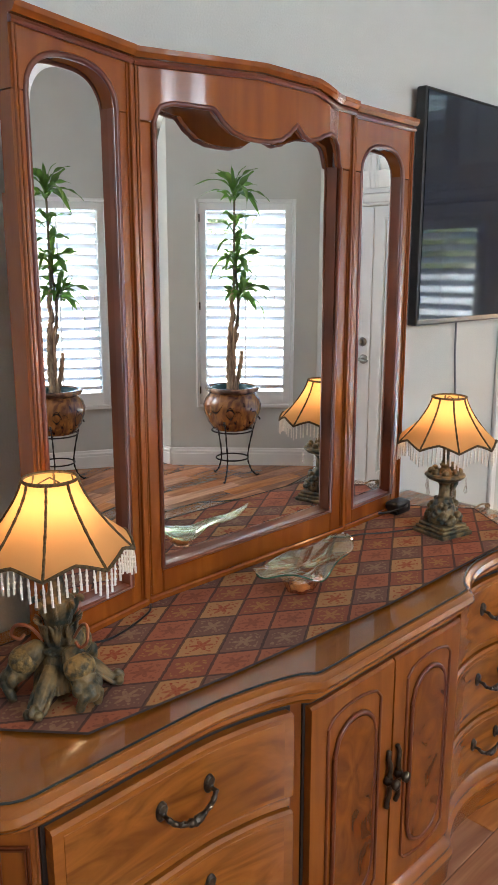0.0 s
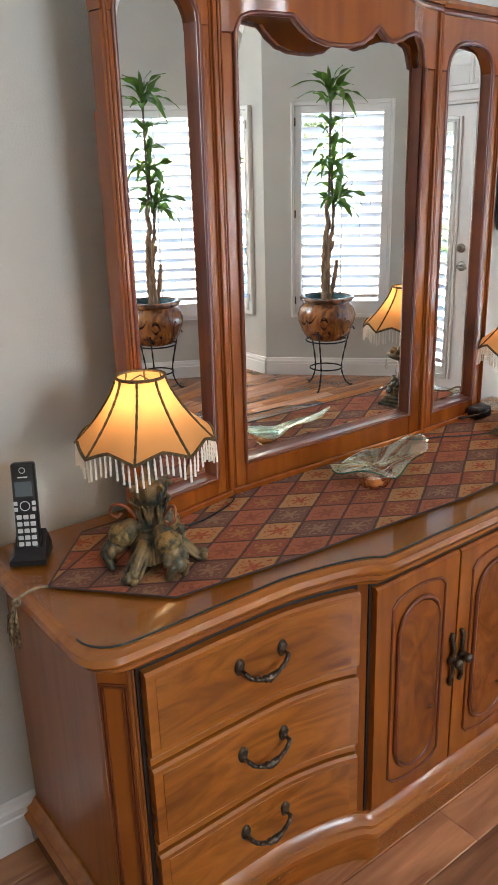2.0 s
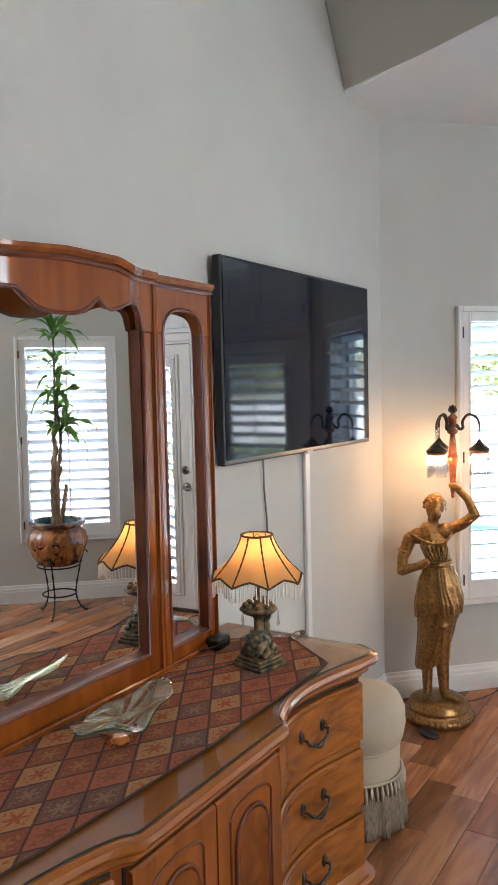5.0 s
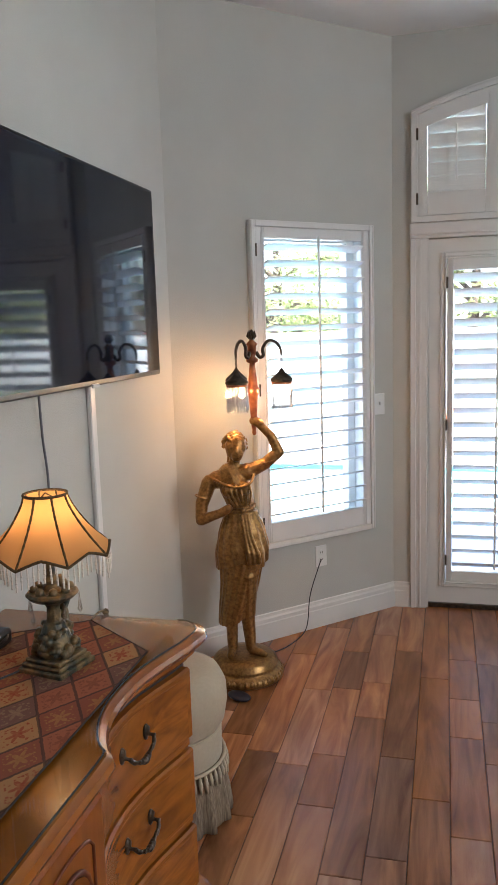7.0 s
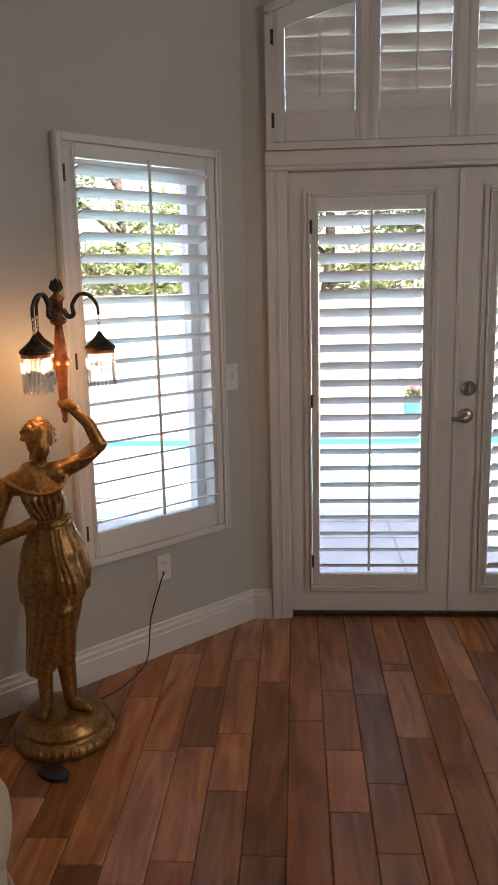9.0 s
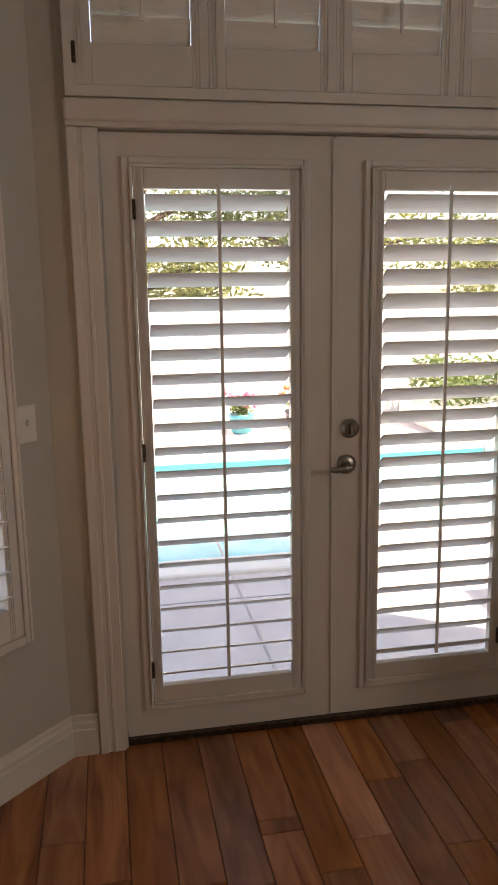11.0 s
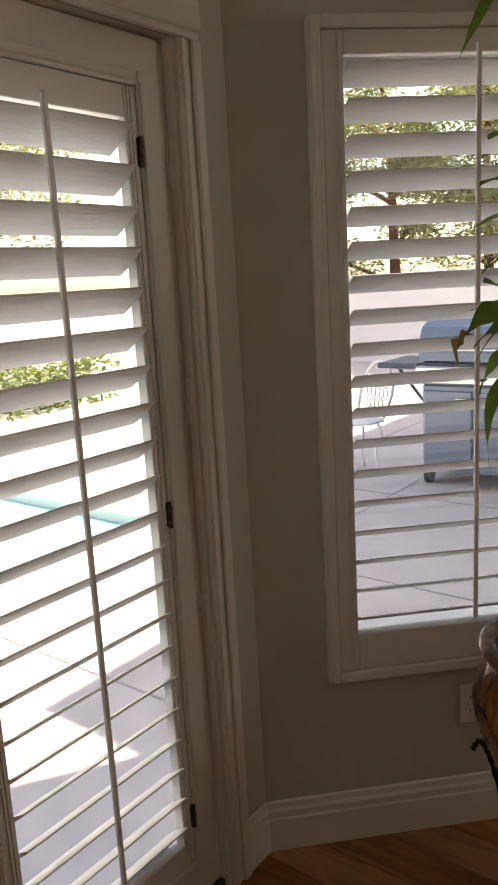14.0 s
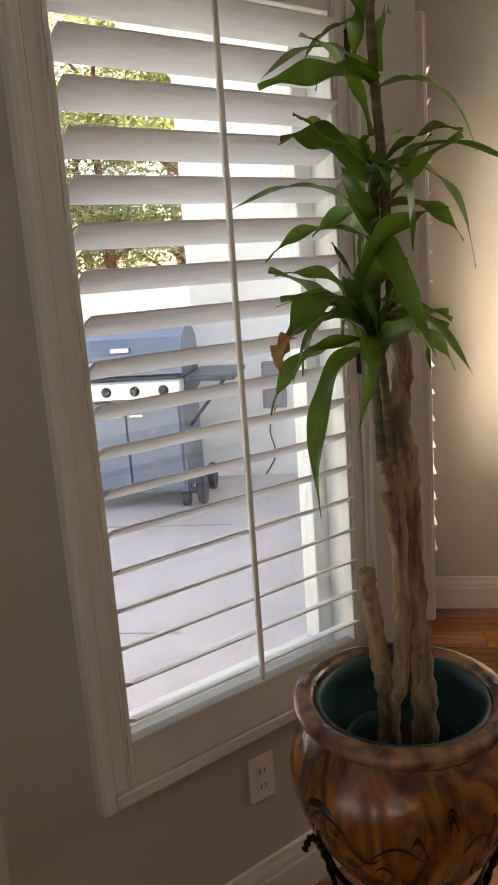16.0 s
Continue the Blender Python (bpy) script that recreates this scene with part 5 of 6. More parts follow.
# glass dish with a wavy rim
def dish():
    d = thing("glass_dish", pose(1.745, 1.575, 0.8548, 0, 0, -2), "clear iridescent art glass dish with wavy rim", "dish")
    seg, n = 72, 14

    def surf(i, j, lift):
        a = 2 * math.pi * i / seg
        t = j / n
        k = t * t
        x = t * (0.175 + 0.020 * math.cos(a)) * math.cos(a) * (0.72 + 0.28 * abs(math.cos(a)) ** 1.5)
        y = t * (0.060 + 0.014 * math.sin(3 * a + 0.6)) * math.sin(a)
        z = 0.040 + 0.020 * t + k * (0.012 * math.sin(a) + 0.010 * math.sin(2 * a + 0.7) + 0.008 * math.sin(5 * a) - 0.010 * abs(math.sin(a)))
        return (x, y, z + lift)

    rings(bm := bmesh.new(), [[surf(i, j, 0.0) for i in range(seg)] for j in range(1, n + 1)] + [[surf(i, j, 0.005) for i in range(seg)] for j in range(n, 0, -1)])
    part("bowl", bm, DISHGLASS, d, smooth=True)
    rim = [surf(i % seg, n, 0.0025) for i in range(seg + 1)]
    part("rim_line", tube(bmesh.new(), rim[36:66], [0.0008] + [0.0022] * 28 + [0.0008], 6, True), material("green_rim_glass", (0.03, 0.07, 0.04), 0.1), d, "dark green rim line")
    for k in range(5):   # ridges pulled out of the glass
        a = radians(40 + 70 * k)
        line = [surf(int(a / 6.2832 * seg + 1.3 * j) % seg, j, 0.006) for j in range(3, n)]
        part("ridge", tube(bmesh.new(), line, 0.0026, 6), DISHGLASS, d, smooth=True)
    fold = lambda a, z: 1 + 0.12 * math.sin(5 * a + z * 40) + 0.05 * math.sin(9 * a)
    ft = part("amber_foot", lathe(bmesh.new(), [(0.026, 0.0), (0.031, 0.004), (0.036, 0.016), (0.043, 0.030), (0.050, 0.040)], 40, (-0.035, -0.030, 0), fold), FOOTGLASS, d, "pink amber glass foot", smooth=True)
    part("foot_core", lathe(bmesh.new(), [(0.008, 0.003), (0.022, 0.006), (0.024, 0.014), (0.012, 0.022)], 20, (-0.035, -0.030, 0), fold), material("amber_core_glass", (0.85, 0.42, 0.14), 0.08, spec=0.8), ft, smooth=True)


dish()


def cord(owner, label, pts, r=0.0025, mat=None):
    ob = part("power_cord", tube(bmesh.new(), curve_pts(pts, 8), r, 6), mat or BLACK, owner, label, smooth=True)
    ob.matrix_parent_inverse = owner.matrix_basis.inverted()
    return ob


ad = part("power_adapter", boxed(2.36, 2.44, 1.71, 1.76, 0.8525, 0.893, 0.010, 3), BLACK, None, "black power adapter block behind the lamp")
tagged(ad, category="adapter")
cord(lamp_r, "thin black lamp cord lying on the runner", [(2.30, 1.59, 0.858), (2.20, 1.64, 0.857), (2.14, 1.68, 0.857), (2.08, 1.705, 0.857), (2.05, 1.74, 0.857)])
cord(lamp_l, "thin black lamp cord lying behind the table lamp", [(1.08, 1.64, 0.858), (1.16, 1.68, 0.857), (1.24, 1.66, 0.858), (1.36, 1.70, 0.857), (1.40, 1.735, 0.857)])
cord(ad, "black adapter cord coiled behind the table lamp", [(2.30, 1.77, 0.860), (2.33, 1.72, 0.872), (2.39, 1.70, 0.880), (2.44, 1.74, 0.875), (2.40, 1.79, 0.862), (2.34, 1.76, 0.862)], 0.004)
cord(tv, "thin grey cable hanging below the television", [(2.93, 1.87, 1.44), (2.945, 1.876, 1.30), (2.965, 1.878, 1.15), (2.955, 1.88, 1.0), (2.96, 1.88, 0.86)], 0.004, material("grey_cable", (0.16, 0.16, 0.17), 0.5))
cv = part("cable_cover", boxed(3.285, 3.325, NORTH - 0.019, NORTH - 0.001, 0.15, 1.43, 0.004), TRIM, None, "white vertical cable cover under the television")
tagged(cv, category="cable cover")

# ---- upholstered stool ----
st = thing("vanity_stool", pose(3.06, 1.56, 0), "round cream upholstered stool with long bullion fringe", "stool")
bm = lathe(bmesh.new(), [(0.175, 0.16), (0.182, 0.18), (0.184, 0.315), (0.180, 0.325), (0.196, 0.345), (0.206, 0.40), (0.204, 0.455), (0.185, 0.495), (0.14, 0.512), (0.05, 0.516)], 40)
part("seat", bm, STOOLCLOTH, st, smooth=True)
part("piping", tube(bmesh.new(), [(0.183 * math.cos(a), 0.183 * math.sin(a), 0.322) for a in [2 * math.pi * i / 40 for i in range(41)]], 0.004, 6, False), STOOLCLOTH, st, smooth=True)
rnd = random.Random(6)
ph_ = [rnd.uniform(0, 6.28) for _ in range(4)]


def skirt(a, z):
    k = max(0.0, (0.21 - z) / 0.21)
    return 1 + k * (0.06 + 0.055 * math.sin(17 * a + ph_[0]) + 0.03 * math.sin(29 * a + ph_[1]))


part("skirt", lathe(bmesh.new(), [(0.196, 0.012), (0.196, 0.05), (0.193, 0.10), (0.190, 0.15), (0.187, 0.195), (0.183, 0.215)], 150, wave=skirt), FRINGE, st, "gathered taupe fringe skirt", smooth=True)
bm = bmesh.new()
for i in range(56):
    a = 2 * math.pi * i / 56
    p = Vector((0.194 * math.cos(a), 0.194 * math.sin(a), 0.21))
    tube(bm, [p, p * 1.02 - Vector((0, 0, 0.028)), p * 1.04 - Vector((0, 0, 0.06 + 0.01 * math.sin(i * 2.1)))], [0.004, 0.0075, 0.004], 6)
tube(bm, [(0.192 * math.cos(a), 0.192 * math.sin(a), 0.214) for a in [2 * math.pi * i / 40 for i in range(41)]], 0.006, 6, False)
part("tassel_fringe", bm, STOOLCLOTH, st, "twisted tassel fringe", smooth=True)

# ---- statue lamp ----
sl = thing("statue_floor_lamp", pose(4.109, 1.567, 0, 0, 0, -74.6), "gilded statue of a draped woman holding a lit three-arm lamp", "floor lamp")
pb = lathe(bmesh.new(), [(0.168, 0.0), (0.178, 0.008), (0.176, 0.030), (0.160, 0.046), (0.150, 0.050), (0.154, 0.058), (0.154, 0.070), (0.146, 0.076), (0.146, 0.090), (0.128, 0.104), (0.08, 0.110)], 48)
part("pedestal", pb, GOLD, sl, "round gilded pedestal with leaf band", smooth=True)
bm = bmesh.new()
for i in range(40):
    a = 2 * math.pi * i / 40
    ball(bm, (0.170 * math.cos(a), 0.170 * math.sin(a), 0.024), 0.011, 0.011, 0.015, 8)
part("leaf_band", bm, GOLD, sl, smooth=True)
bm = bmesh.new()
# skirt to the calf with long slanting folds, its hem swept to one side
rows = [(0.255, 0.066, 0.056, -0.046), (0.30, 0.070, 0.062, -0.040), (0.38, 0.078, 0.068, -0.024), (0.46, 0.086, 0.074, -0.010), (0.56, 0.098, 0.082, -0.002), (0.66, 0.102, 0.084, 0.0), (0.73, 0.086, 0.074, 0.004), (0.785, 0.068, 0.060, 0.010)]
loops = []
for z, rx, ry, cx in rows:
    loop = []
    for i in range(120):
        a = 2 * math.pi * i / 120
        sl_ = a + 1.1 * (0.8 - z)
        f = 1 + 0.075 * abs(math.sin(5.5 * sl_)) ** 0.6 * (0.55 + 0.45 * math.sin(2 * sl_ + 1.0)) + 0.025 * math.sin(19 * sl_)
        loop.append((cx + rx * f * math.cos(a), ry * f * math.sin(a), z + (0.05 * max(0.0, math.cos(a)) if z < 0.31 else 0.0)))
    loops.append(loop)
rings(bm, loops)
# gathered overskirt, hanging lower at the hip, with a fall of cloth on the other side
loops = []
for k in range(9):
    t = k / 8
    loop = []
    for i in range(120):
        a = 2 * math.pi * i / 120
        low = 0.575 - 0.055 * max(0.0, -math.cos(a)) - 0.04 * max(0.0, math.cos(a - 5.4)) ** 6
        z = low + (0.792 - low) * t
        r = lerp_table([(0, 0.95), (0.25, 1.0), (0.6, 0.88), (1.0, 0.62)], t)
        f = r * (1 + 0.07 * (1 - t) * abs(math.sin(6.5 * a + 2.2 * t)) ** 0.7 + 0.02 * math.sin(17 * a + 5 * t))
        loop.append((0.004 + 0.120 * f * math.cos(a), 0.100 * f * math.sin(a), z))
    loops.append(loop)
rings(bm, loops)
blob([
    ((0.012, 0, 0.80), 0.060, (-0.020, 0, 0.905), 0.072), ((-0.020, 0.0, 0.905), 0.070, (-0.038, 0, 0.955), 0.060),
    ((-0.105, 0.0, 0.935), 0.042, (0.045, 0.0, 0.970), 0.040), ((-0.050, -0.045, 0.89), 0.032, (-0.048, -0.050, 0.895), 0.032), ((0.020, -0.045, 0.90), 0.032, (0.022, -0.050, 0.905), 0.032),
    ((-0.022, 0.0, 0.985), 0.028, (-0.015, -0.004, 1.03), 0.026),
    ((-0.012, -0.006, 1.075), 0.048, (-0.008, -0.010, 1.095), 0.050), ((-0.006, -0.030, 1.048), 0.028, (-0.004, -0.034, 1.062), 0.030), ((-0.004, -0.062, 1.068), 0.007, (-0.004, -0.058, 1.085), 0.006),
    ((-0.018, 0.022, 1.10), 0.046, (-0.016, 0.010, 1.115), 0.042), ((-0.016, 0.062, 1.085), 0.024, (-0.018, 0.066, 1.095), 0.024),
    ((0.050, 0, 0.972), 0.034, (0.122, -0.004, 1.005), 0.028), ((0.122, -0.004, 1.005), 0.028, (0.182, -0.008, 1.055), 0.026), ((0.182, -0.008, 1.055), 0.025, (0.150, -0.014, 1.130), 0.021), ((0.150, -0.014, 1.130), 0.020, (0.100, -0.016, 1.182), 0.017), ((0.098, -0.018, 1.190), 0.022, (0.076, -0.012, 1.200), 0.022),
    ((-0.135, 0.0, 0.925), 0.036, (-0.172, -0.020, 0.830), 0.030), ((-0.172, -0.020, 0.830), 0.029, (-0.176, -0.030, 0.765), 0.027), ((-0.176, -0.034, 0.760), 0.026, (-0.090, -0.085, 0.800), 0.020), ((-0.085, -0.088, 0.802), 0.021, (-0.052, -0.092, 0.822), 0.020),
    ((-0.055, 0.0, 0.135), 0.024, (-0.055, 0.0, 0.29), 0.030), ((-0.058, -0.010, 0.128), 0.022, (-0.066, -0.062, 0.120), 0.017), ((0.030, -0.010, 0.135), 0.024, (0.020, -0.010, 0.30), 0.034), ((0.020, -0.010, 0.30), 0.036, (0.024, -0.03, 0.50), 0.050), ((0.036, -0.014, 0.126), 0.022, (0.092, -0.050, 0.118), 0.016),
], bm, 14)
tube(bm, curve_pts([(-0.13, -0.02, 0.95), (-0.07, -0.075, 0.93), (-0.01, -0.085, 0.915), (0.05, -0.07, 0.93), (0.07, -0.02, 0.965)]), 0.007, 6)
for dz in (0.0, 0.012):   # girdle
    tube(bm, curve_pts([(-0.052, -0.02, 0.80 + dz), (-0.03, -0.058, 0.797 + dz), (0.012, -0.070, 0.80 + dz), (0.05, -0.054, 0.806 + dz), (0.072, -0.015, 0.812 + dz)]), 0.005, 6)
ball(bm, (0.012, -0.074, 0.806), 0.012, seg=8)
for x0, x1 in ((0.020, 0.050), (0.034, 0.072), (0.006, 0.030)):   # falling ends of the sash
    tube(bm, curve_pts([(x0, -0.075, 0.79), (x0 + 0.012, -0.098, 0.70), (x1, -0.108, 0.62), (x1 + 0.006, -0.104, 0.565)]), [0.008] * 12 + [0.012] * 6 + [0.006], 8)
for q in range(6):   # folds of the bodice
    xq = -0.060 + 0.022 * q
    tube(bm, curve_pts([(xq - 0.006, -0.068, 0.925), (xq + 0.002, -0.078, 0.885), (xq * 0.6 + 0.012, -0.066, 0.825)], 4), 0.0055, 5)
for e, zz, xx in ((-1, 0.862, -0.166), (1, 1.018, 0.140)):   # arm rings
    tube(bm, [(xx + 0.034 * math.cos(t), -0.012 + 0.034 * math.sin(t), zz + e * 0.010 * math.cos(t)) for t in [2 * math.pi * q / 16 for q in range(17)]], 0.004, 6, False)
for k in range(70):   # curls over the crown and the back of the head
    t = (k + 0.5) / 70
    a = k * 2.39996
    cz = 1 - 1.25 * t
    cr = math.sqrt(max(0.0, 1 - cz * cz))
    v = Vector((cr * math.cos(a), cr * math.sin(a), cz))
    if v.y < -0.35 and v.z < 0.45:
        continue
    ball(bm, (-0.014 + 0.053 * v.x, 0.004 + 0.056 * v.y, 1.092 + 0.054 * v.z), 0.0095 + 0.002 * math.sin(k * 1.7), seg=8)
blob([((-0.014, 0.040, 1.135), 0.016, (-0.006, 0.030, 1.145), 0.014), ((-0.030, 0.045, 1.05), 0.018, (-0.045, 0.040, 0.99), 0.012)], bm)
melt(part("statue", bm, GOLD, sl, "gilded statue of a draped woman"), 0.0032, 1)
TX = 0.076
tb = lathe(bmesh.new(), [(0.004, 1.135), (0.010, 1.145), (0.008, 1.158), (0.012, 1.175), (0.016, 1.24), (0.021, 1.31), (0.028, 1.325), (0.029, 1.345), (0.022, 1.355), (0.020, 1.38), (0.014, 1.44), (0.012, 1.455), (0.026, 1.462), (0.028, 1.474), (0.014, 1.485), (0.020, 1.50), (0.020, 1.53), (0.026, 1.54), (0.010, 1.556), (0.008, 1.565)], 20, (TX, -0.012, 0))
part("torch", tb, COPPER, sl, "coppery fluted torch stem", smooth=True)
bm = bmesh.new()
for k in range(6):
    a = 2 * math.pi * k / 6
    u = Vector((math.cos(a), math.sin(a), 0))
    c = Vector((TX, -0.012, 0))
    tube(bm, [c + u * 0.004 + Vector((0, 0, 1.560)), c + u * 0.016 + Vector((0, 0, 1.575)), c + u * 0.013 + Vector((0, 0, 1.600))], [0.005, 0.008, 0.001], 6)
blob([((TX, -0.012, 1.57), 0.010, (TX, -0.012, 1.60), 0.004)], bm)
part("finial", bm, BRONZE, sl, "dark leafy finial", smooth=True)
rod = None
for deg in (-4, 124, 236):
    u = Vector((math.cos(radians(deg)), math.sin(radians(deg)), 0))
    c = Vector((TX, -0.012, 0))
    up = Vector((0, 0, 1))
    bm = bmesh.new()
    line = curve_pts([c + u * 0.018 + up * 1.505, c + u * 0.034 + up * 1.482, c + u * 0.050 + up * 1.490, c + u * 0.048 + up * 1.520, c + u * 0.072 + up * 1.552, c + u * 0.105 + up * 1.546, c + u * 0.126 + up * 1.515, c + u * 0.128 + up * 1.485])
    tube(bm, line, [0.0085 - 0.003 * i / len(line) for i in range(len(line))], 8)
    arm = part("lamp_arm", bm, BRONZE, sl, "dark bronze scrolled arm", smooth=True)
    bm = bmesh.new()
    for i in range(4):
        zc = 1.478 - i * 0.013
        tube(bm, [c + u * 0.128 + up * (zc + 0.008 * math.sin(t)) + (u if i % 2 else u.cross(up)) * 0.005 * math.cos(t) for t in [2 * math.pi * q / 10 for q in range(11)]], 0.0013, 5, False)
    part("chain", bm, BRONZE, arm)
    at = c + u * 0.128
    bm = lathe(bmesh.new(), [(0.046, 1.372), (0.051, 1.376), (0.050, 1.384), (0.034, 1.398), (0.018, 1.412), (0.010, 1.424), (0.004, 1.432)], 24, at)
    sh = part("shade_cap", bm, BRONZE, sl, "dark bronze bell cap", smooth=True)
    bm = lathe(bmesh.new(), [(0.044, 1.362), (0.047, 1.366), (0.046, 1.373)], 24, at, caps=False)
    part("band", bm, COPPER, sh)
    for i in range(20):
        a = 2 * math.pi * i / 20
        p = at + Vector((0.043 * math.cos(a), 0.043 * math.sin(a), 1.25))
        if rod is None:
            rod = part("crystal_rod", tube(bmesh.new(), [(0, 0, 0.116), (0, 0, 0.05), (0, 0, 0.012), (0, 0, 0)], [0.0045, 0.0058, 0.0055, 0.002], 6), CRYSTAL, sh, m=Matrix.Translation(p))
        else:
            share("crystal_rod", rod, sh, Matrix.Translation(p))
    lit = bulb("statue_lamp_bulb", sl.matrix_basis @ (at + up * 1.325), STATUE_W, (1.0, 0.55, 0.24), 0.016)
cord(sl, "dark cord from the statue lamp to the outlet", [(4.20, 1.62, 0.012), (4.33, 1.50, 0.010), (4.45, 1.42, 0.012), (4.58, 1.36, 0.05), (4.66, 1.35, 0.20), (4.715, 1.315, 0.33), (4.745, 1.300, 0.375)], 0.0028)
cord(sl, "dark cord looping behind the statue lamp", [(4.02, 1.74, 0.01), (3.98, 1.79, 0.03), (3.95, 1.83, 0.06), (3.93, 1.855, 0.02), (3.80, 1.862, 0.01)], 0.0028)
bm = bmesh.new()
lathe_ellipsoid(bm, (0, 0, 0.010), 0.062, 0.038, 0.012, 24, 8)
fs = part("foot_switch", bm, NAVY, None, "dark blue oval foot switch on the floor", smooth=True, m=pose(3.875, 1.535, 0, 0, 0, 60))
tagged(fs, category="foot switch")

# ---- potted plant ----
PX, PY = 4.385, -1.115
stand = thing("plant_stand", pose(PX, PY, 0), "black wrought iron plant stand with twisted legs", "plant stand")
for z, r in ((0.380, 0.158), (0.16, 0.125)):
    part("ring", tube(bmesh.new(), [(r * math.cos(a), r * math.sin(a), z) for a in [2 * math.pi * i / 40 for i in range(41)]], 0.006, 8, False), IRON, stand, smooth=True)
for k in range(3):
    a = radians(120 * k + 30)
    u = Vector((math.cos(a), math.sin(a), 0))
    up = Vector((0, 0, 1))
    line = curve_pts([u * 0.222 + up * 0.452, u * 0.207 + up * 0.474, u * 0.190 + up * 0.452, u * 0.165 + up * 0.37, u * 0.125 + up * 0.17, u * 0.150 + up * 0.06, u * 0.195 + up * 0.008, u * 0.215 + up * 0.014], 10)
    part("leg", tube(bmesh.new(), line, [0.0065 + 0.0018 * math.sin(i * 1.6) for i in range(len(line))], 6), IRON, stand, smooth=True)
pot = thing("flower_pot", pose(PX, PY, 0.385), "large glazed brown pot with dark painted leaf motifs", "pot")
PROF = [(0.115, 0.0), (0.150, 0.012), (0.190, 0.075), (0.216, 0.150), (0.222, 0.195), (0.208, 0.245), (0.182, 0.278), (0.172, 0.292)]
part("body", lathe(bmesh.new(), [(0.02, 0.002)] + PROF, 56, caps=False), POT, pot, smooth=True)
bm = lathe(bmesh.new(), [(0.165, 0.285), (0.176, 0.290), (0.196, 0.302), (0.207, 0.316), (0.208, 0.328), (0.200, 0.336), (0.180, 0.338), (0.168, 0.330), (0.164, 0.30), (0.160, 0.26)], 56, caps=False)
part("rim", bm, POTRIM, pot, "brown glazed rolled rim", smooth=True)
part("liner", lathe(bmesh.new(), [(0.02, 0.165), (0.138, 0.170), (0.150, 0.30), (0.156, 0.326), (0.164, 0.330), (0.166, 0.322)], 48, caps=False), LINER, pot, "dark green plastic liner", smooth=True)
part("soil", lathe(bmesh.new(), [(0.10, 0.15), (0.100, 0.200), (0.08, 0.204), (0.01, 0.210)], 32), SOIL, pot)
part("inner_pot", lathe(bmesh.new(), [(0.098, 0.168), (0.108, 0.232), (0.112, 0.234), (0.114, 0.228)], 36, caps=False), LINER, pot, smooth=True)


def pot_r(z):
    for (r0, z0), (r1, z1) in zip(PROF, PROF[1:]):
        if z0 <= z <= z1:
            return r0 + (r1 - r0) * (z - z0) / (z1 - z0)
    return PROF[-1][0]


rnd = random.Random(12)
for k in range(84):   # painted blades, laid on the glaze
    a0, z0 = 2 * math.pi * k / 84 + rnd.uniform(-0.1, 0.1), rnd.uniform(0.04, 0.22)
    da, dz = rnd.uniform(-0.55, 0.55), rnd.uniform(-0.09, 0.09)
    n = 9
    w = rnd.choice((0.002, 0.003, 0.004, 0.008, 0.012))
    bm = bmesh.new()
    lo, hi = [], []
    for i in range(n + 1):
        t = i / n
        a = a0 + da * t
        z = min(0.262, max(0.02, z0 + dz * t + 0.045 * math.sin(t * 3.1) * (1 if k % 2 else -1)))
        wd = w * math.sin(math.pi * min(1, t * 0.9 + 0.08))
        for zz, lst in ((z - wd, lo), (z + wd, hi)):
            r = pot_r(max(0.013, min(zz, 0.275))) + 0.0016
            lst.append(bm.verts.new((r * math.cos(a), r * math.sin(a), zz)))
    for i in range(n):
        bm.faces.new((lo[i], lo[i + 1], hi[i + 1], hi[i]))
    part("painted_leaf", bm, POTDARK, pot)

plant = thing("dracaena_plant", pose(PX, PY, 0.590), "tall dracaena with bare canes and strappy green leaves", "plant")


def cane(name, pts, r0, r1, knots, mat, seed):
    line = curve_pts(pts, 10)
    rnd = random.Random(seed)
    rr = []
    for i in range(len(line)):
        t = i / (len(line) - 1)
        rr.append((r0 + (r1 - r0) * t) * (1 + (0.17 * rnd.uniform(-1, 1) if not knots else 0.07 * (1 if i % 2 else -1))))
    return part(name, tube(bmesh.new(), line, rr, 12), mat, plant, smooth=True)


# axes in plan: ux points along the wall away from the door side, uy towards the room's middle
cane("trunk", [(-0.040, 0.02, -0.02), (-0.042, 0.018, 0.12), (-0.030, 0.0, 0.30), (-0.026, 0.0, 0.46), (-0.020, 0.01, 0.60), (-0.008, 0.02, 0.66), (-0.018, 0.01, 0.76), (-0.004, 0.02, 0.86)], 0.026, 0.017, False, BARK, 1)
cane("trunk", [(0.025, 0.01, -0.02), (0.022, 0.01, 0.10), (-0.002, 0.02, 0.20), (-0.004, 0.022, 0.40), (0.004, 0.03, 0.56), (0.026, 0.04, 0.60)], 0.022, 0.013, False, BARK, 2)
cane("stub", [(0.024, 0.012, 0.08), (0.036, 0.03, 0.20), (0.050, 0.045, 0.33), (0.056, 0.050, 0.40)], 0.019, 0.014, False, BARK, 3)
cane("stub", [(-0.004, 0.022, 0.44), (0.012, 0.04, 0.50), (0.016, 0.05, 0.54)], 0.012, 0.012, False, BARK, 4)
CANE = material("banded_cane", (0.20, 0.15, 0.085), 0.8, colour2=(0.09, 0.07, 0.045), scale=60, stretch=(0.3, 0.3, 1.4), bump=0.6, bump_scale=90)
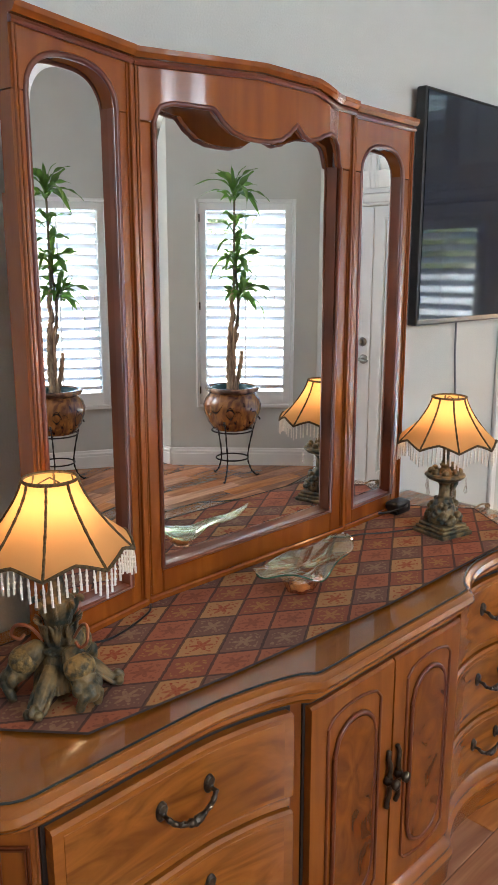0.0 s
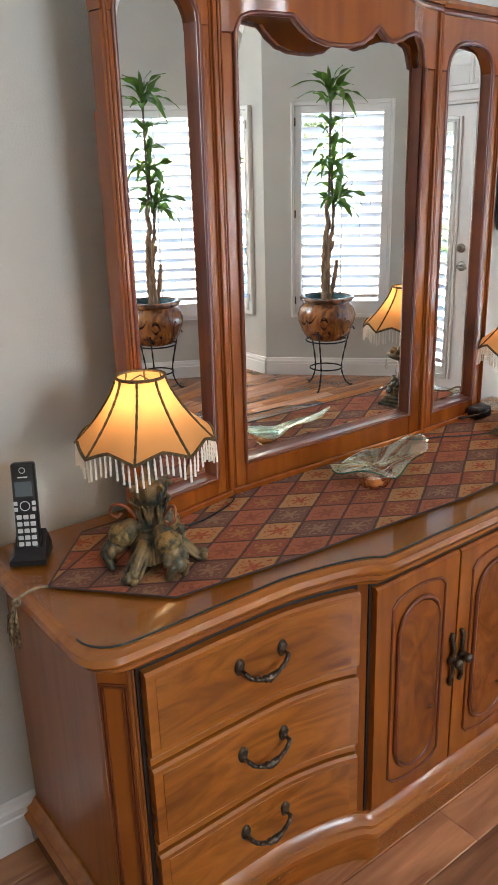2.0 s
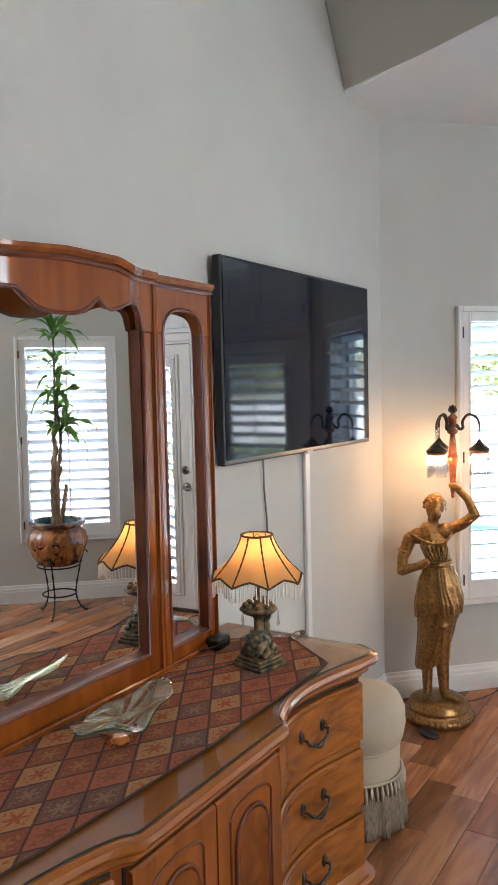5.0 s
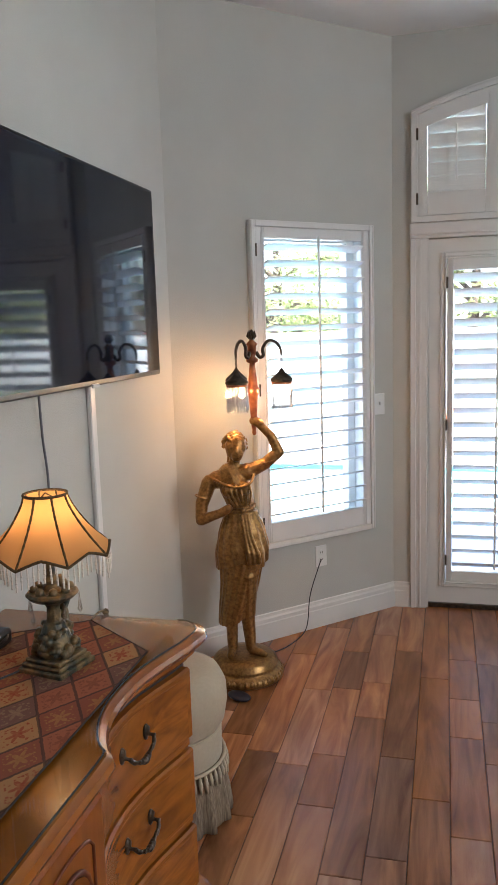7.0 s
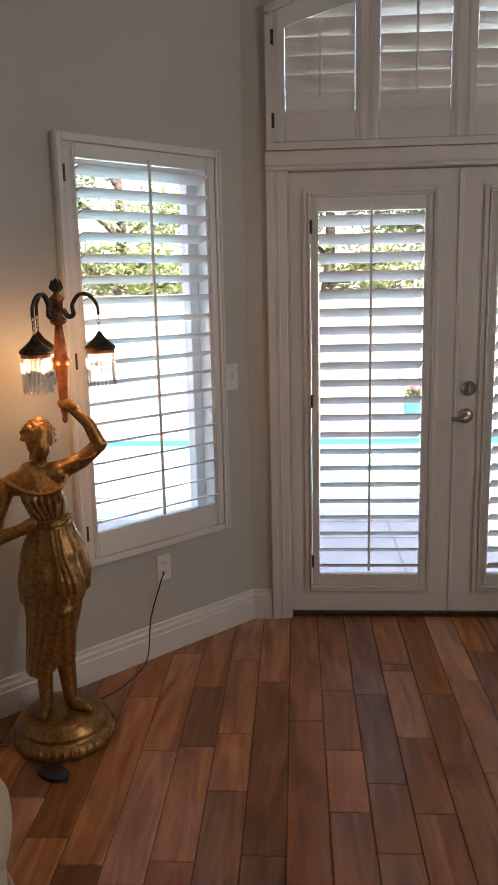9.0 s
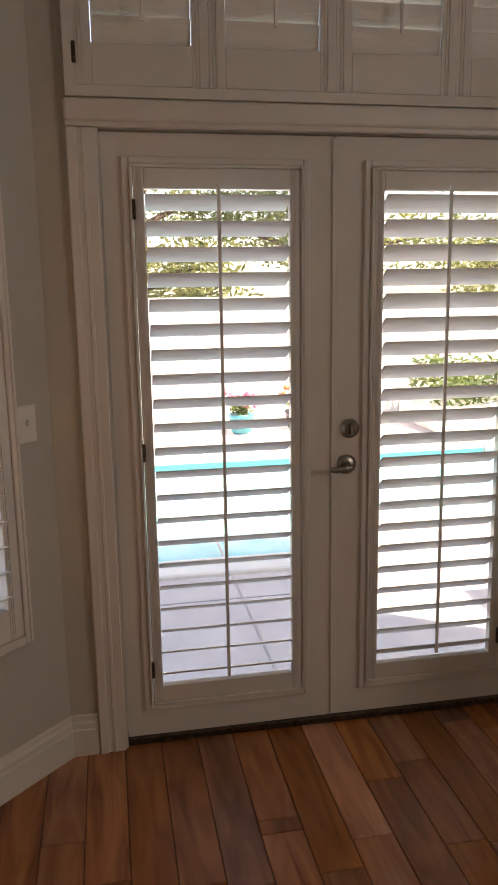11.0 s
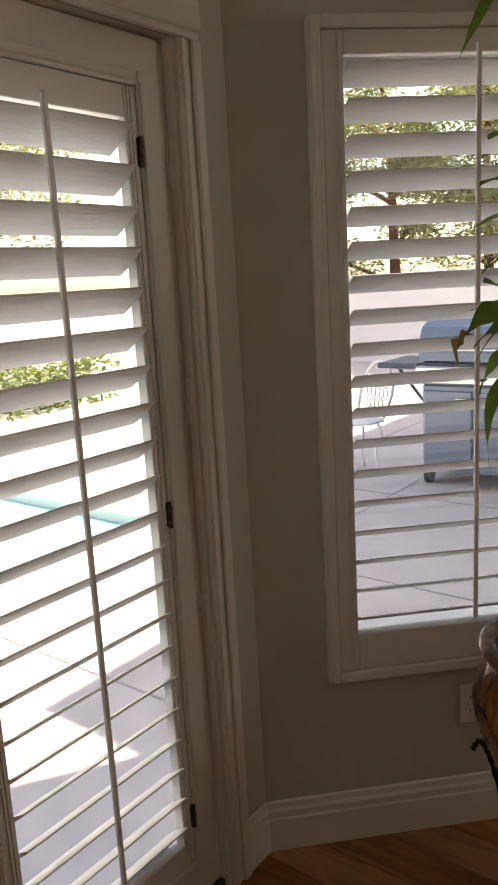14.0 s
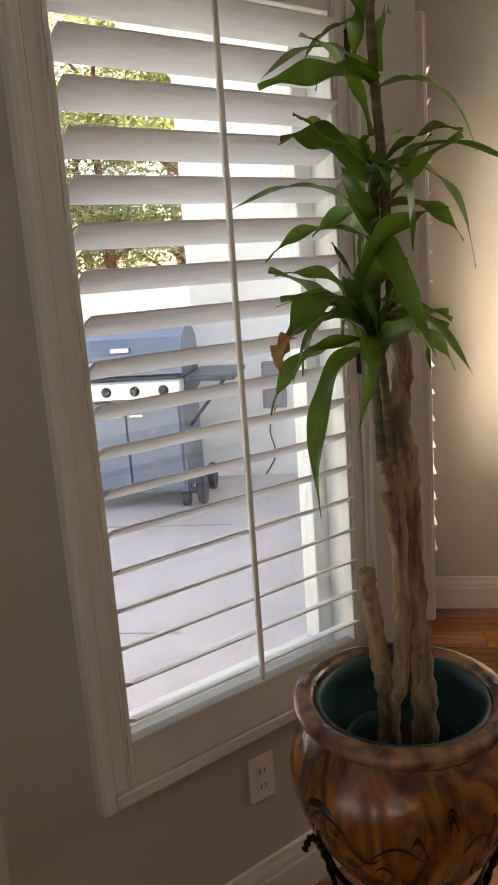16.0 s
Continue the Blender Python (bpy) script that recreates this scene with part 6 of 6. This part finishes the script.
thin = [
    [(0.004, 0.03, 0.56), (0.020, 0.035, 0.66), (0.030, 0.035, 0.76), (0.040, 0.045, 0.86)],
    [(-0.004, 0.02, 0.84), (0.000, 0.016, 0.96), (0.006, 0.010, 1.10), (0.016, 0.005, 1.26), (0.020, 0.0, 1.52)],
    [(0.022, 0.04, 0.60), (0.028, 0.03, 0.78), (0.020, 0.02, 0.95), (0.024, 0.02, 1.08)],
    [(0.004, 0.03, 0.56), (0.012, 0.05, 0.70), (0.022, 0.06, 0.82)],
]
for i, pts in enumerate(thin):
    cane("cane", pts, 0.0095, 0.0075, True, CANE, 10 + i)


def leaf_mesh(length, width, droop, twist, seed):
    """A strappy leaf that arches over and waves at its edges."""
    rnd = random.Random(seed)
    ph1 = rnd.uniform(0, 6)
    n = 22
    bm = bmesh.new()
    cols = []
    for i in range(n + 1):
        t = i / n
        x = length * (t - 0.22 * droop * t * t)
        z = length * (0.45 * t - droop * 0.85 * t * t)
        w = width * (0.30 + 0.70 * math.sin(math.pi * min(1.0, t * 0.78 + 0.16))) * (1 - max(0, t - 0.75) / 0.25 * 0.98 if t > 0.75 else 1)
        tw = twist * t
        row = []
        for s in (-1, -0.5, 0, 0.5, 1):
            yy = s * w / 2
            zz = z + abs(s) * w * 0.16 + 0.007 * math.sin(t * 13 + ph1 + s * 1.7) * abs(s)
            row.append(bm.verts.new((x, yy * math.cos(tw), zz + yy * math.sin(tw))))
        cols.append(row)
    for a, b in zip(cols, cols[1:]):
        for j in range(4):
            bm.faces.new((a[j], b[j], b[j + 1], a[j + 1]))
    return bm


protos = []
for i, (L, W, D, T) in enumerate([(0.27, 0.044, 0.55, 0.9), (0.30, 0.046, 0.75, -1.0), (0.24, 0.042, 0.30, 1.1), (0.34, 0.046, 1.05, 0.6), (0.20, 0.040, 0.10, -1.0)]):
    protos.append(leaf_mesh(L, W, D, T, i))
kept = []
rnd = random.Random(21)


def leaf(i, at, yaw, pitch, roll=0.0, scale=1.0, mat=None):
    m = Matrix.Translation(at) @ pose(0, 0, 0, roll, -pitch, yaw) @ Matrix.Scale(scale, 4)
    if len(kept) <= i:
        while len(kept) <= i:
            kept.append(part("leaf", protos[len(kept)], LEAF, plant, smooth=True, m=m))
        return kept[i]
    return share("leaf", kept[i], plant, m)


for i in range(5):
    leaf(i, (0.02, 0.0, 1.53), i * 72, 62 - 7 * i, 0, 1.0)
CLUMPS = [((0.040, 0.045, 0.86), 20, 0.06), ((0.022, 0.06, 0.82), 8, 0.05), ((0.024, 0.02, 1.08), 20, 0.12), ((0.010, 0.008, 1.18), 6, 0.10), ((0.018, 0.003, 1.34), 6, 0.05), ((0.020, 0.0, 1.52), 16, 0.07)]
for at, n, spread in CLUMPS:
    for k in range(n):
        z = rnd.uniform(-spread, spread * 0.5)
        pitch = rnd.uniform(-28, 50) * (1 if z < 0 else 1.15)
        leaf(rnd.randrange(5), (at[0], at[1], at[2] + z), k * 137.5 + rnd.uniform(-20, 20), pitch, rnd.uniform(-25, 25), rnd.uniform(0.55, 0.95) * (1.12 if at[2] > 1.4 else 1.0))
# one leaf with a dry tip and one that hangs far down
lf = leaf(1, (0.040, 0.045, 0.84), 62, 8, 10, 1.05)
tip = part("dry_tip", leaf_mesh(0.07, 0.030, 1.0, 0.3, 9), LEAF_DRY, plant, "dry orange leaf tip", smooth=True, m=pose(0.150, 0.250, 0.840, 0, 35, 62))
hang = leaf(3, (0.055, 0.08, 0.80), 62, -30, 0, 0.95)

# ---- outside: patio, pool, garden ----
G = -0.06
PL = (7.45, 10.15, -3.3, 5.0)
NEAR, TURN_Y = 6.85, -0.9   # the wide end of the pool comes nearer to the doors
bm = bmesh.new()
for a in ((4.0, NEAR, -80, 80), (NEAR, PL[0], -80, TURN_Y), (NEAR, PL[0], PL[3], 80), (PL[1], 90, -80, 80), (PL[0], PL[1], -80, PL[2]), (PL[0], PL[1], PL[3], 80)):
    box(bm, a[0], a[1], a[2], a[3], -1.4, G)
tagged(part("ground", bm, CONCRETE), "pale concrete patio round the pool", "patio", kind="structure")
pool = thing("swimming_pool", pose(0, 0, 0), "turquoise swimming pool with pale stone coping", "pool")
c = 0.26
bm = bmesh.new()
for a in ((NEAR, NEAR + c, TURN_Y, PL[3]), (NEAR + c, PL[0] + c, TURN_Y, TURN_Y + c), (PL[0], PL[0] + c, PL[2], TURN_Y), (PL[1] - c, PL[1], PL[2], PL[3]), (PL[0] + c, PL[1] - c, PL[2], PL[2] + c), (NEAR + c, PL[1] - c, PL[3] - c, PL[3])):
    box(bm, a[0], a[1], a[2], a[3], -1.3, G + 0.03, 0.01)
part("coping", bm, COPING, pool, "pale stone coping")
bm = boxed(PL[0] + 0.2, PL[1] - 0.2, PL[2] + 0.2, PL[3] - 0.2, -1.3, G - 0.05)
box(bm, NEAR + 0.2, PL[0] + 0.2, TURN_Y + 0.2, PL[3] - 0.2, -1.3, G - 0.05)
part("water", bm, WATER, pool, "turquoise pool water")
part("tile_band", boxed(PL[1] - 0.306, PL[1] - 0.298, PL[2] + 0.3, PL[3] - 0.3, G - 0.06, G + 0.01), BLUEPOT, pool)


def garden_wall(x0, x1, y0, y1, h):
    w = part("garden_wall", boxed(x0, x1, y0, y1, G - 0.2, h), STUCCO, None, "white stucco garden wall with a flat cap")
    part("cap", boxed(x0 - 0.04, x1 + 0.04, y0 - 0.04, y1 + 0.04, h, h + 0.05, 0.01), STUCCO, w)
    return tagged(w, category="garden wall", kind="structure")


garden_wall(12.0, 12.2, -12.0, 26.0, 1.46)
garden_wall(-4.0, 12.2, -12.2, -12.0, 1.46)
wing = part("house_wing", boxed(2.6, 5.72, -11.0, -5.6, G - 0.2, 3.4), STUCCO, None, "white stucco wing of the house beyond the patio")
tagged(wing, category="house", kind="structure")
# unseen block, added to keep sun off the patio outside window_2
part("shade_block", boxed(-3.0, 4.45, -5.6, -3.8, G - 0.2, 4.2), STUCCO, wing)
part("roof", boxed(2.3, 6.2, -11.4, -5.15, 3.4, 3.55, 0.02), STUCCO, wing)
bm = box(boxed(5.26, 5.28, -3.2, -3.18, 3.5, 3.6), 2.4, 5.75, -3.3, 3.2, 4.31, 4.45)
tagged(part("roof_slab", bm, STUCCO), "white flat roof over the bay", "roof", kind="structure")

# weatherproof boxes on the wing's wall, with a cable
for z, d in ((0.76, 0.05), (0.56, 0.06)):
    ob = thing("outdoor_outlet_box", pose(5.11, -5.6, z), "grey weatherproof outlet box on the white stucco wall", "outlet box", "boxes on the stucco wall")
    part("cover", boxed(-0.09, 0.09, -0.0, d, -0.08, 0.08, 0.012, 2), GREYBOX, ob)
    part("lid", boxed(-0.07, 0.07, d, d + 0.012, -0.06, 0.06, 0.006), GREYBOX, ob)
part("cable", tube(bmesh.new(), curve_pts([(0.0, 0.03, -0.08), (0.05, 0.05, -0.25), (0.02, 0.03, -0.45), (0.10, 0.05, -0.60)]), 0.006, 6), BLACK, ob, smooth=True)

# patio slab joints, cut into the surface
bm = bmesh.new()
for x in (6.5, 7.5):
    box(bm, x, x + 0.012, -9.0, 9.0, G + 0.001, G + 0.004)
for y in (-4.4, -2.9, -1.4, 0.1, 1.6):
    box(bm, 5.3, 7.5, y, y + 0.012, G + 0.001, G + 0.004)
j = tagged(part("patio_joints", bm, SEAM), "narrow joints between the patio slabs", "joint", kind="structure")


def leaf_cloud(bm, at, size, n, leaf, rnd):
    for _ in range(n):
        v = Vector((rnd.gauss(0, 1), rnd.gauss(0, 1), rnd.gauss(0, 1)))
        v = v.normalized() * (rnd.random() ** 0.5)
        p = Vector(at) + Vector((v.x * size[0], v.y * size[1], v.z * size[2]))
        a = Vector((rnd.uniform(-1, 1), rnd.uniform(-1, 1), rnd.uniform(-0.6, 0.6))).normalized() * leaf * rnd.uniform(0.6, 1.3)
        b = a.orthogonal().normalized() * leaf * rnd.uniform(0.3, 0.5)
        q = [bm.verts.new(p - a), bm.verts.new(p + b), bm.verts.new(p + a), bm.verts.new(p - b)]
        bm.faces.new(q)


def tree(at, height, spread, seed, bark, label, lean=0.1):
    rnd = random.Random(seed)
    t = thing("tree", pose(at[0], at[1], G), label, "tree", "trees beyond the garden wall")
    bm = bmesh.new()
    trunk = curve_pts([(0, 0, -0.1), (lean * 0.3, 0.05, height * 0.25), (lean, -0.05, height * 0.55), (lean * 1.2, 0.0, height * 0.9)])
    tube(bm, trunk, [0.16 - 0.12 * i / len(trunk) for i in range(len(trunk))], 9)
    tips = []
    for k in range(11):
        z = height * rnd.uniform(0.22, 0.88)
        a = k * 2.4 + rnd.uniform(-0.4, 0.4)
        r = spread * rnd.uniform(0.55, 1.0)
        b = Vector((lean * 0.8, 0, z))
        e = b + Vector((r * math.cos(a), r * math.sin(a), spread * rnd.uniform(0.15, 0.5)))
        tube(bm, curve_pts([b, (b + e) / 2 + Vector((0, 0, 0.15)), e], 4), [0.055 - 0.042 * i / 9 for i in range(9)], 6)
        tips += [e, (b + e) / 2 + Vector((0, 0, 0.2))]
    part("trunk", bm, bark, t, smooth=True)
    bm = bmesh.new()
    for e in tips:
        s = spread * rnd.uniform(0.25, 0.45)
        leaf_cloud(bm, e, (s * 1.15, s * 1.15, s * 0.8), 430, 0.065, rnd)
    part("crown", bm, FOLIAGE, t, "airy green foliage")
    return t


for i, (x, y, h, s) in enumerate([(14.2, 3.6, 4.6, 1.9), (15.0, 0.2, 4.2, 1.9), (14.4, -2.6, 4.8, 1.8), (15.5, -6.5, 4.4, 2.0), (15.2, 6.8, 4.6, 2.0), (14.2, 10.5, 4.4, 2.0)]):
    tree((x, y), h, s, i + 1, TREEBARK, "leafy green tree beyond the white wall", 0.2 * (-1) ** i)
for i, (x, y, h, s) in enumerate([(5.6, -15.0, 6.8, 1.8), (7.4, -14.2, 6.4, 1.8), (9.4, -15.5, 6.2, 2.0), (11.5, -14.6, 5.6, 2.0), (13.8, -13.0, 5.4, 2.0), (6.4, -17.5, 6.0, 2.2), (8.5, -18.0, 6.6, 2.3), (10.6, -17.6, 6.2, 2.2)]):
    tree((x, y), h, s, i + 20, PINEBARK, "tall tree with red-brown trunk beyond the wall", 0.15)

rnd = random.Random(31)
for (x0, x1, y0, y1, z0, z1, n) in ((10.9, 11.9, -6.0, -3.0, 0.18, 0.80, 2600),):
    hd = thing("hedge", pose(0, 0, 0), "clipped yellow-green hedge in a low raised bed", "hedge")
    part("raised_bed", boxed(x0 - 0.15, x1 + 0.05, y0 - 0.1, y1 + 0.1, G, z0 + 0.02, 0.02), COPING, hd)
    bm = bmesh.new()
    for _ in range(n):
        hx, hy = rnd.uniform(x0, x1), rnd.uniform(y0, y1)
        p = (hx, hy, z0 + (z1 - z0) * rnd.random() ** 0.7 * (0.88 + 0.12 * math.sin(hx * 5 + hy * 4)))
        leaf_cloud(bm, p, (0.05, 0.05, 0.05), 1, 0.055, rnd)
    part("foliage", bm, HEDGE, hd, "dense small leaves")


def flower_pot(at, mat, petals, label):
    f = thing("flower_pot", pose(at[0], at[1], G) @ Matrix.Scale(0.72, 4), label, "flower pot", "flower pots by the garden wall")
    part("pot", lathe(bmesh.new(), [(0.13, 0.0), (0.17, 0.05), (0.20, 0.26), (0.215, 0.28), (0.215, 0.32), (0.19, 0.32), (0.18, 0.29)], 24), mat, f, smooth=True)
    r = random.Random(at[1])
    bm = bmesh.new()
    leaf_cloud(bm, (0, 0, 0.42), (0.20, 0.20, 0.13), 160, 0.05, r)
    part("leaves", bm, HEDGE, f)
    bm = bmesh.new()
    for _ in range(26):
        p = (r.uniform(-0.26, 0.26), r.uniform(-0.26, 0.26), r.uniform(0.46, 0.68))
        ball(bm, p, r.uniform(0.03, 0.06), seg=8)
    part("blossoms", bm, petals, f, "bright blossoms")


flower_pot((11.4, -0.75), BLUEPOT, PINK, "turquoise pot with pink blossoms by the wall")
flower_pot((11.5, -1.45), DARKPOT, ORANGE, "slate pot with orange blossoms by the wall")
flower_pot((11.4, 0.75), DARKPOT, ORANGE, "slate pot with orange blossoms by the wall")

# gas grill on the patio
gr = thing("gas_grill", pose(6.05, -5.06, G, 0, 0, 180) @ Matrix.Scale(1.10, 4), "blue-grey gas grill with steel control panel and side shelves", "grill")
part("cabinet", boxed(-0.36, 0.36, -0.25, 0.25, 0.10, 0.70, 0.012), GRILL, gr)
part("cabinet_door", boxed(-0.34, -0.004, -0.268, -0.248, 0.13, 0.66, 0.006), GRILL, gr)
part("cabinet_door", boxed(0.004, 0.34, -0.268, -0.248, 0.13, 0.66, 0.006), GRILL, gr)
for s in (-1, 1):
    part("handle", boxed(s * 0.07 - 0.045, s * 0.07 + 0.045, -0.285, -0.268, 0.60, 0.62, 0.004), STEEL, gr)
pn = part("control_panel", boxed(-0.38, 0.38, -0.32, -0.22, 0.71, 0.83, 0.012), STEEL, gr, "steel control panel")
for k in range(4):
    x = -0.27 + 0.18 * k
    part("knob", round_on_face(bmesh.new(), x, 0.77, -0.32, [(0.032, 0), (0.032, 0.006), (0.024, 0.010), (0.022, 0.032), (0.016, 0.036)], 16), BLACK, pn, "black knob")
part("firebox", boxed(-0.38, 0.38, -0.22, 0.25, 0.70, 0.86, 0.02), GRILLDARK, gr)
bm = bmesh.new()
prof = [(-0.26, 0.86), (-0.25, 0.98), (-0.20, 1.08), (-0.08, 1.13), (0.12, 1.12), (0.22, 1.05), (0.25, 0.86)]
rings(bm, [[(x, y, z) for y, z in prof] for x in (-0.38, 0.38)])
lid = part("lid", bm, GRILL, gr, "blue-grey domed lid")
part("lid_handle", tube(bmesh.new(), curve_pts([(-0.28, -0.25, 0.93), (-0.27, -0.30, 0.94), (0.0, -0.305, 0.94), (0.27, -0.30, 0.94), (0.28, -0.25, 0.93)]), 0.012, 8), STEEL, lid, smooth=True)
part("thermometer", boxed(-0.06, 0.06, -0.262, -0.235, 1.0, 1.03, 0.004), STEEL, lid)
for s in (-1, 1):
    part("side_shelf", boxed(min(s * 0.39, s * 0.70), max(s * 0.39, s * 0.70), -0.26, 0.22, 0.80, 0.84, 0.015, 2), GRILLDARK, gr)
    part("shelf_brace", tube(bmesh.new(), [(s * 0.37, -0.10, 0.50), (s * 0.62, -0.10, 0.80)], 0.012, 6), GRILLDARK, gr)
    for y in (-0.2, 0.2):
        wh = bmesh.new()
        loops = [[(s * 0.33 + dx, y + r * math.cos(a), 0.055 + r * math.sin(a)) for a in [2 * math.pi * i / 18 for i in range(18)]] for dx, r in ((-0.02, 0.03), (-0.02, 0.055), (0.02, 0.055), (0.02, 0.03))]
        rings(wh, loops)
        part("caster", wh, BLACK, gr)
        part("leg", boxed(s * 0.33 - 0.015, s * 0.33 + 0.015, y - 0.015, y + 0.015, 0.05, 0.12), GRILLDARK, gr)

for y in (-0.17, 0.17):   # large wheels on the shelf side
    wh = bmesh.new()
    loops = [[(0.43 + dx, y + r * math.cos(a), 0.092 + r * math.sin(a)) for a in [2 * math.pi * i / 24 for i in range(24)]] for dx, r in ((-0.022, 0.055), (-0.022, 0.084), (-0.012, 0.092), (0.012, 0.092), (0.022, 0.084), (0.022, 0.055))]
    rings(wh, loops)
    whl = part("wheel", wh, BLACK, gr, "black plastic wheel")
    part("hub", tube(bmesh.new(), [(0.36, y, 0.092), (0.456, y, 0.092)], [0.02, 0.02], 10), GRILLDARK, whl)

# white metal garden chair
ch = thing("garden_chair", pose(7.05, -4.85, G, 0, 0, 150), "white cast metal garden chair with pierced back", "chair")
part("seat", lathe(bmesh.new(), [(0.19, 0.425), (0.205, 0.43), (0.205, 0.445), (0.18, 0.45)], 24), WHITEMETAL, ch)
for k in range(4):
    a = radians(45 + 90 * k)
    u = Vector((math.cos(a), math.sin(a), 0))
    part("leg", tube(bmesh.new(), curve_pts([u * 0.16 + Vector((0, 0, 0.43)), u * 0.20 + Vector((0, 0, 0.33)), u * 0.15 + Vector((0, 0, 0.16)), u * 0.22 + Vector((0, 0, 0.0))]), 0.012, 6), WHITEMETAL, ch, smooth=True)
bk = tube(bmesh.new(), curve_pts([(-0.19, 0.12, 0.44), (-0.23, 0.20, 0.70), (-0.12, 0.23, 0.86), (0, 0.24, 0.90), (0.12, 0.23, 0.86), (0.23, 0.20, 0.70), (0.19, 0.12, 0.44)]), 0.013, 6)
for k in range(5):
    for q in range(3):
        c = Vector((-0.12 + 0.06 * k, 0.19 + 0.01 * q, 0.56 + 0.09 * q))
        tube(bk, [c + Vector((0.034 * math.cos(t), 0.0, 0.044 * math.sin(t))) for t in [2 * math.pi * i / 12 for i in range(13)]], 0.006, 5, False)
part("backrest", bk, WHITEMETAL, ch, "pierced scrollwork back", smooth=True)

# ---- floor ----
bm = prism(bmesh.new(), [(WEST - 0.1, SOUTH - 0.1), (SC[0] + 0.1, SOUTH - 0.1), (SC[0] + 0.1, SC[1]), (SEC[0] + 0.08, SEC[1]), (SEC[0] + 0.08, NEC[1]), (NC[0] + 0.08, NORTH + 0.1), (WEST - 0.1, NORTH + 0.1)], -0.1, -0.004)
floor = tagged(part("floor", bm, JOINT), "walnut plank floor with varied tones", "floor", kind="structure")
PW = 0.127


def floor_end(y):
    """How far east the floor reaches at y."""
    if y < SC[1]:
        return SC[0] + 0.04
    if y < SEC[1]:
        return min(SEC[0] + 0.03, SC[0] + (y - SC[1]) + 0.04)
    if y > NEC[1]:
        return min(SEC[0] + 0.03, NC[0] + (NORTH - y) + 0.04)
    return SEC[0] + 0.03


rnd = random.Random(4)
# butt joints by row, counted from the north wall
BUTTS = {5: [3.41, 4.02], 6: [3.18, 3.50], 7: [3.81, 4.13], 8: [3.53, 4.50], 9: [3.29, 4.22], 10: [3.11, 3.72, 4.04], 11: [3.55, 3.86], 12: [3.40, 3.72, 4.60, 4.66], 13: [4.42], 14: [4.53]}
lengths = [0.40, 0.55, 0.72, 0.9, 1.15]
plank_mesh = {}
y = NORTH + 0.02
while y > SOUTH - 0.1:
    seen = BUTTS.get(round((NORTH + 0.02 - y) / PW), [])
    x = WEST - rnd.uniform(0, 0.9)
    end = floor_end(y - PW / 2)
    while x < end - 0.02:
        L = rnd.choice(lengths)
        nxt = [b for b in seen if b > x + 0.05]
        if nxt and x + L > nxt[0] - 0.3:
            L = round(nxt[0] - x, 3)
        if x + L > end:
            L = round(end - x, 3)
        # the first plank of a row is cut off under the west wall
        at, x = max(x, WEST - 0.03), x + L
        L = round(x - at, 3)
        if L < 0.03:
            continue
        m = pose(at + L / 2, y - PW / 2, 0)
        if L not in plank_mesh:
            plank_mesh[L] = part("plank", boxed(-L / 2 + 0.0012, L / 2 - 0.0012, -PW / 2 + 0.001, PW / 2 - 0.001, -0.012, 0.0, 0.0022), PLANK, floor, m=m)
        else:
            share("plank", plank_mesh[L], floor, m)
    y -= PW
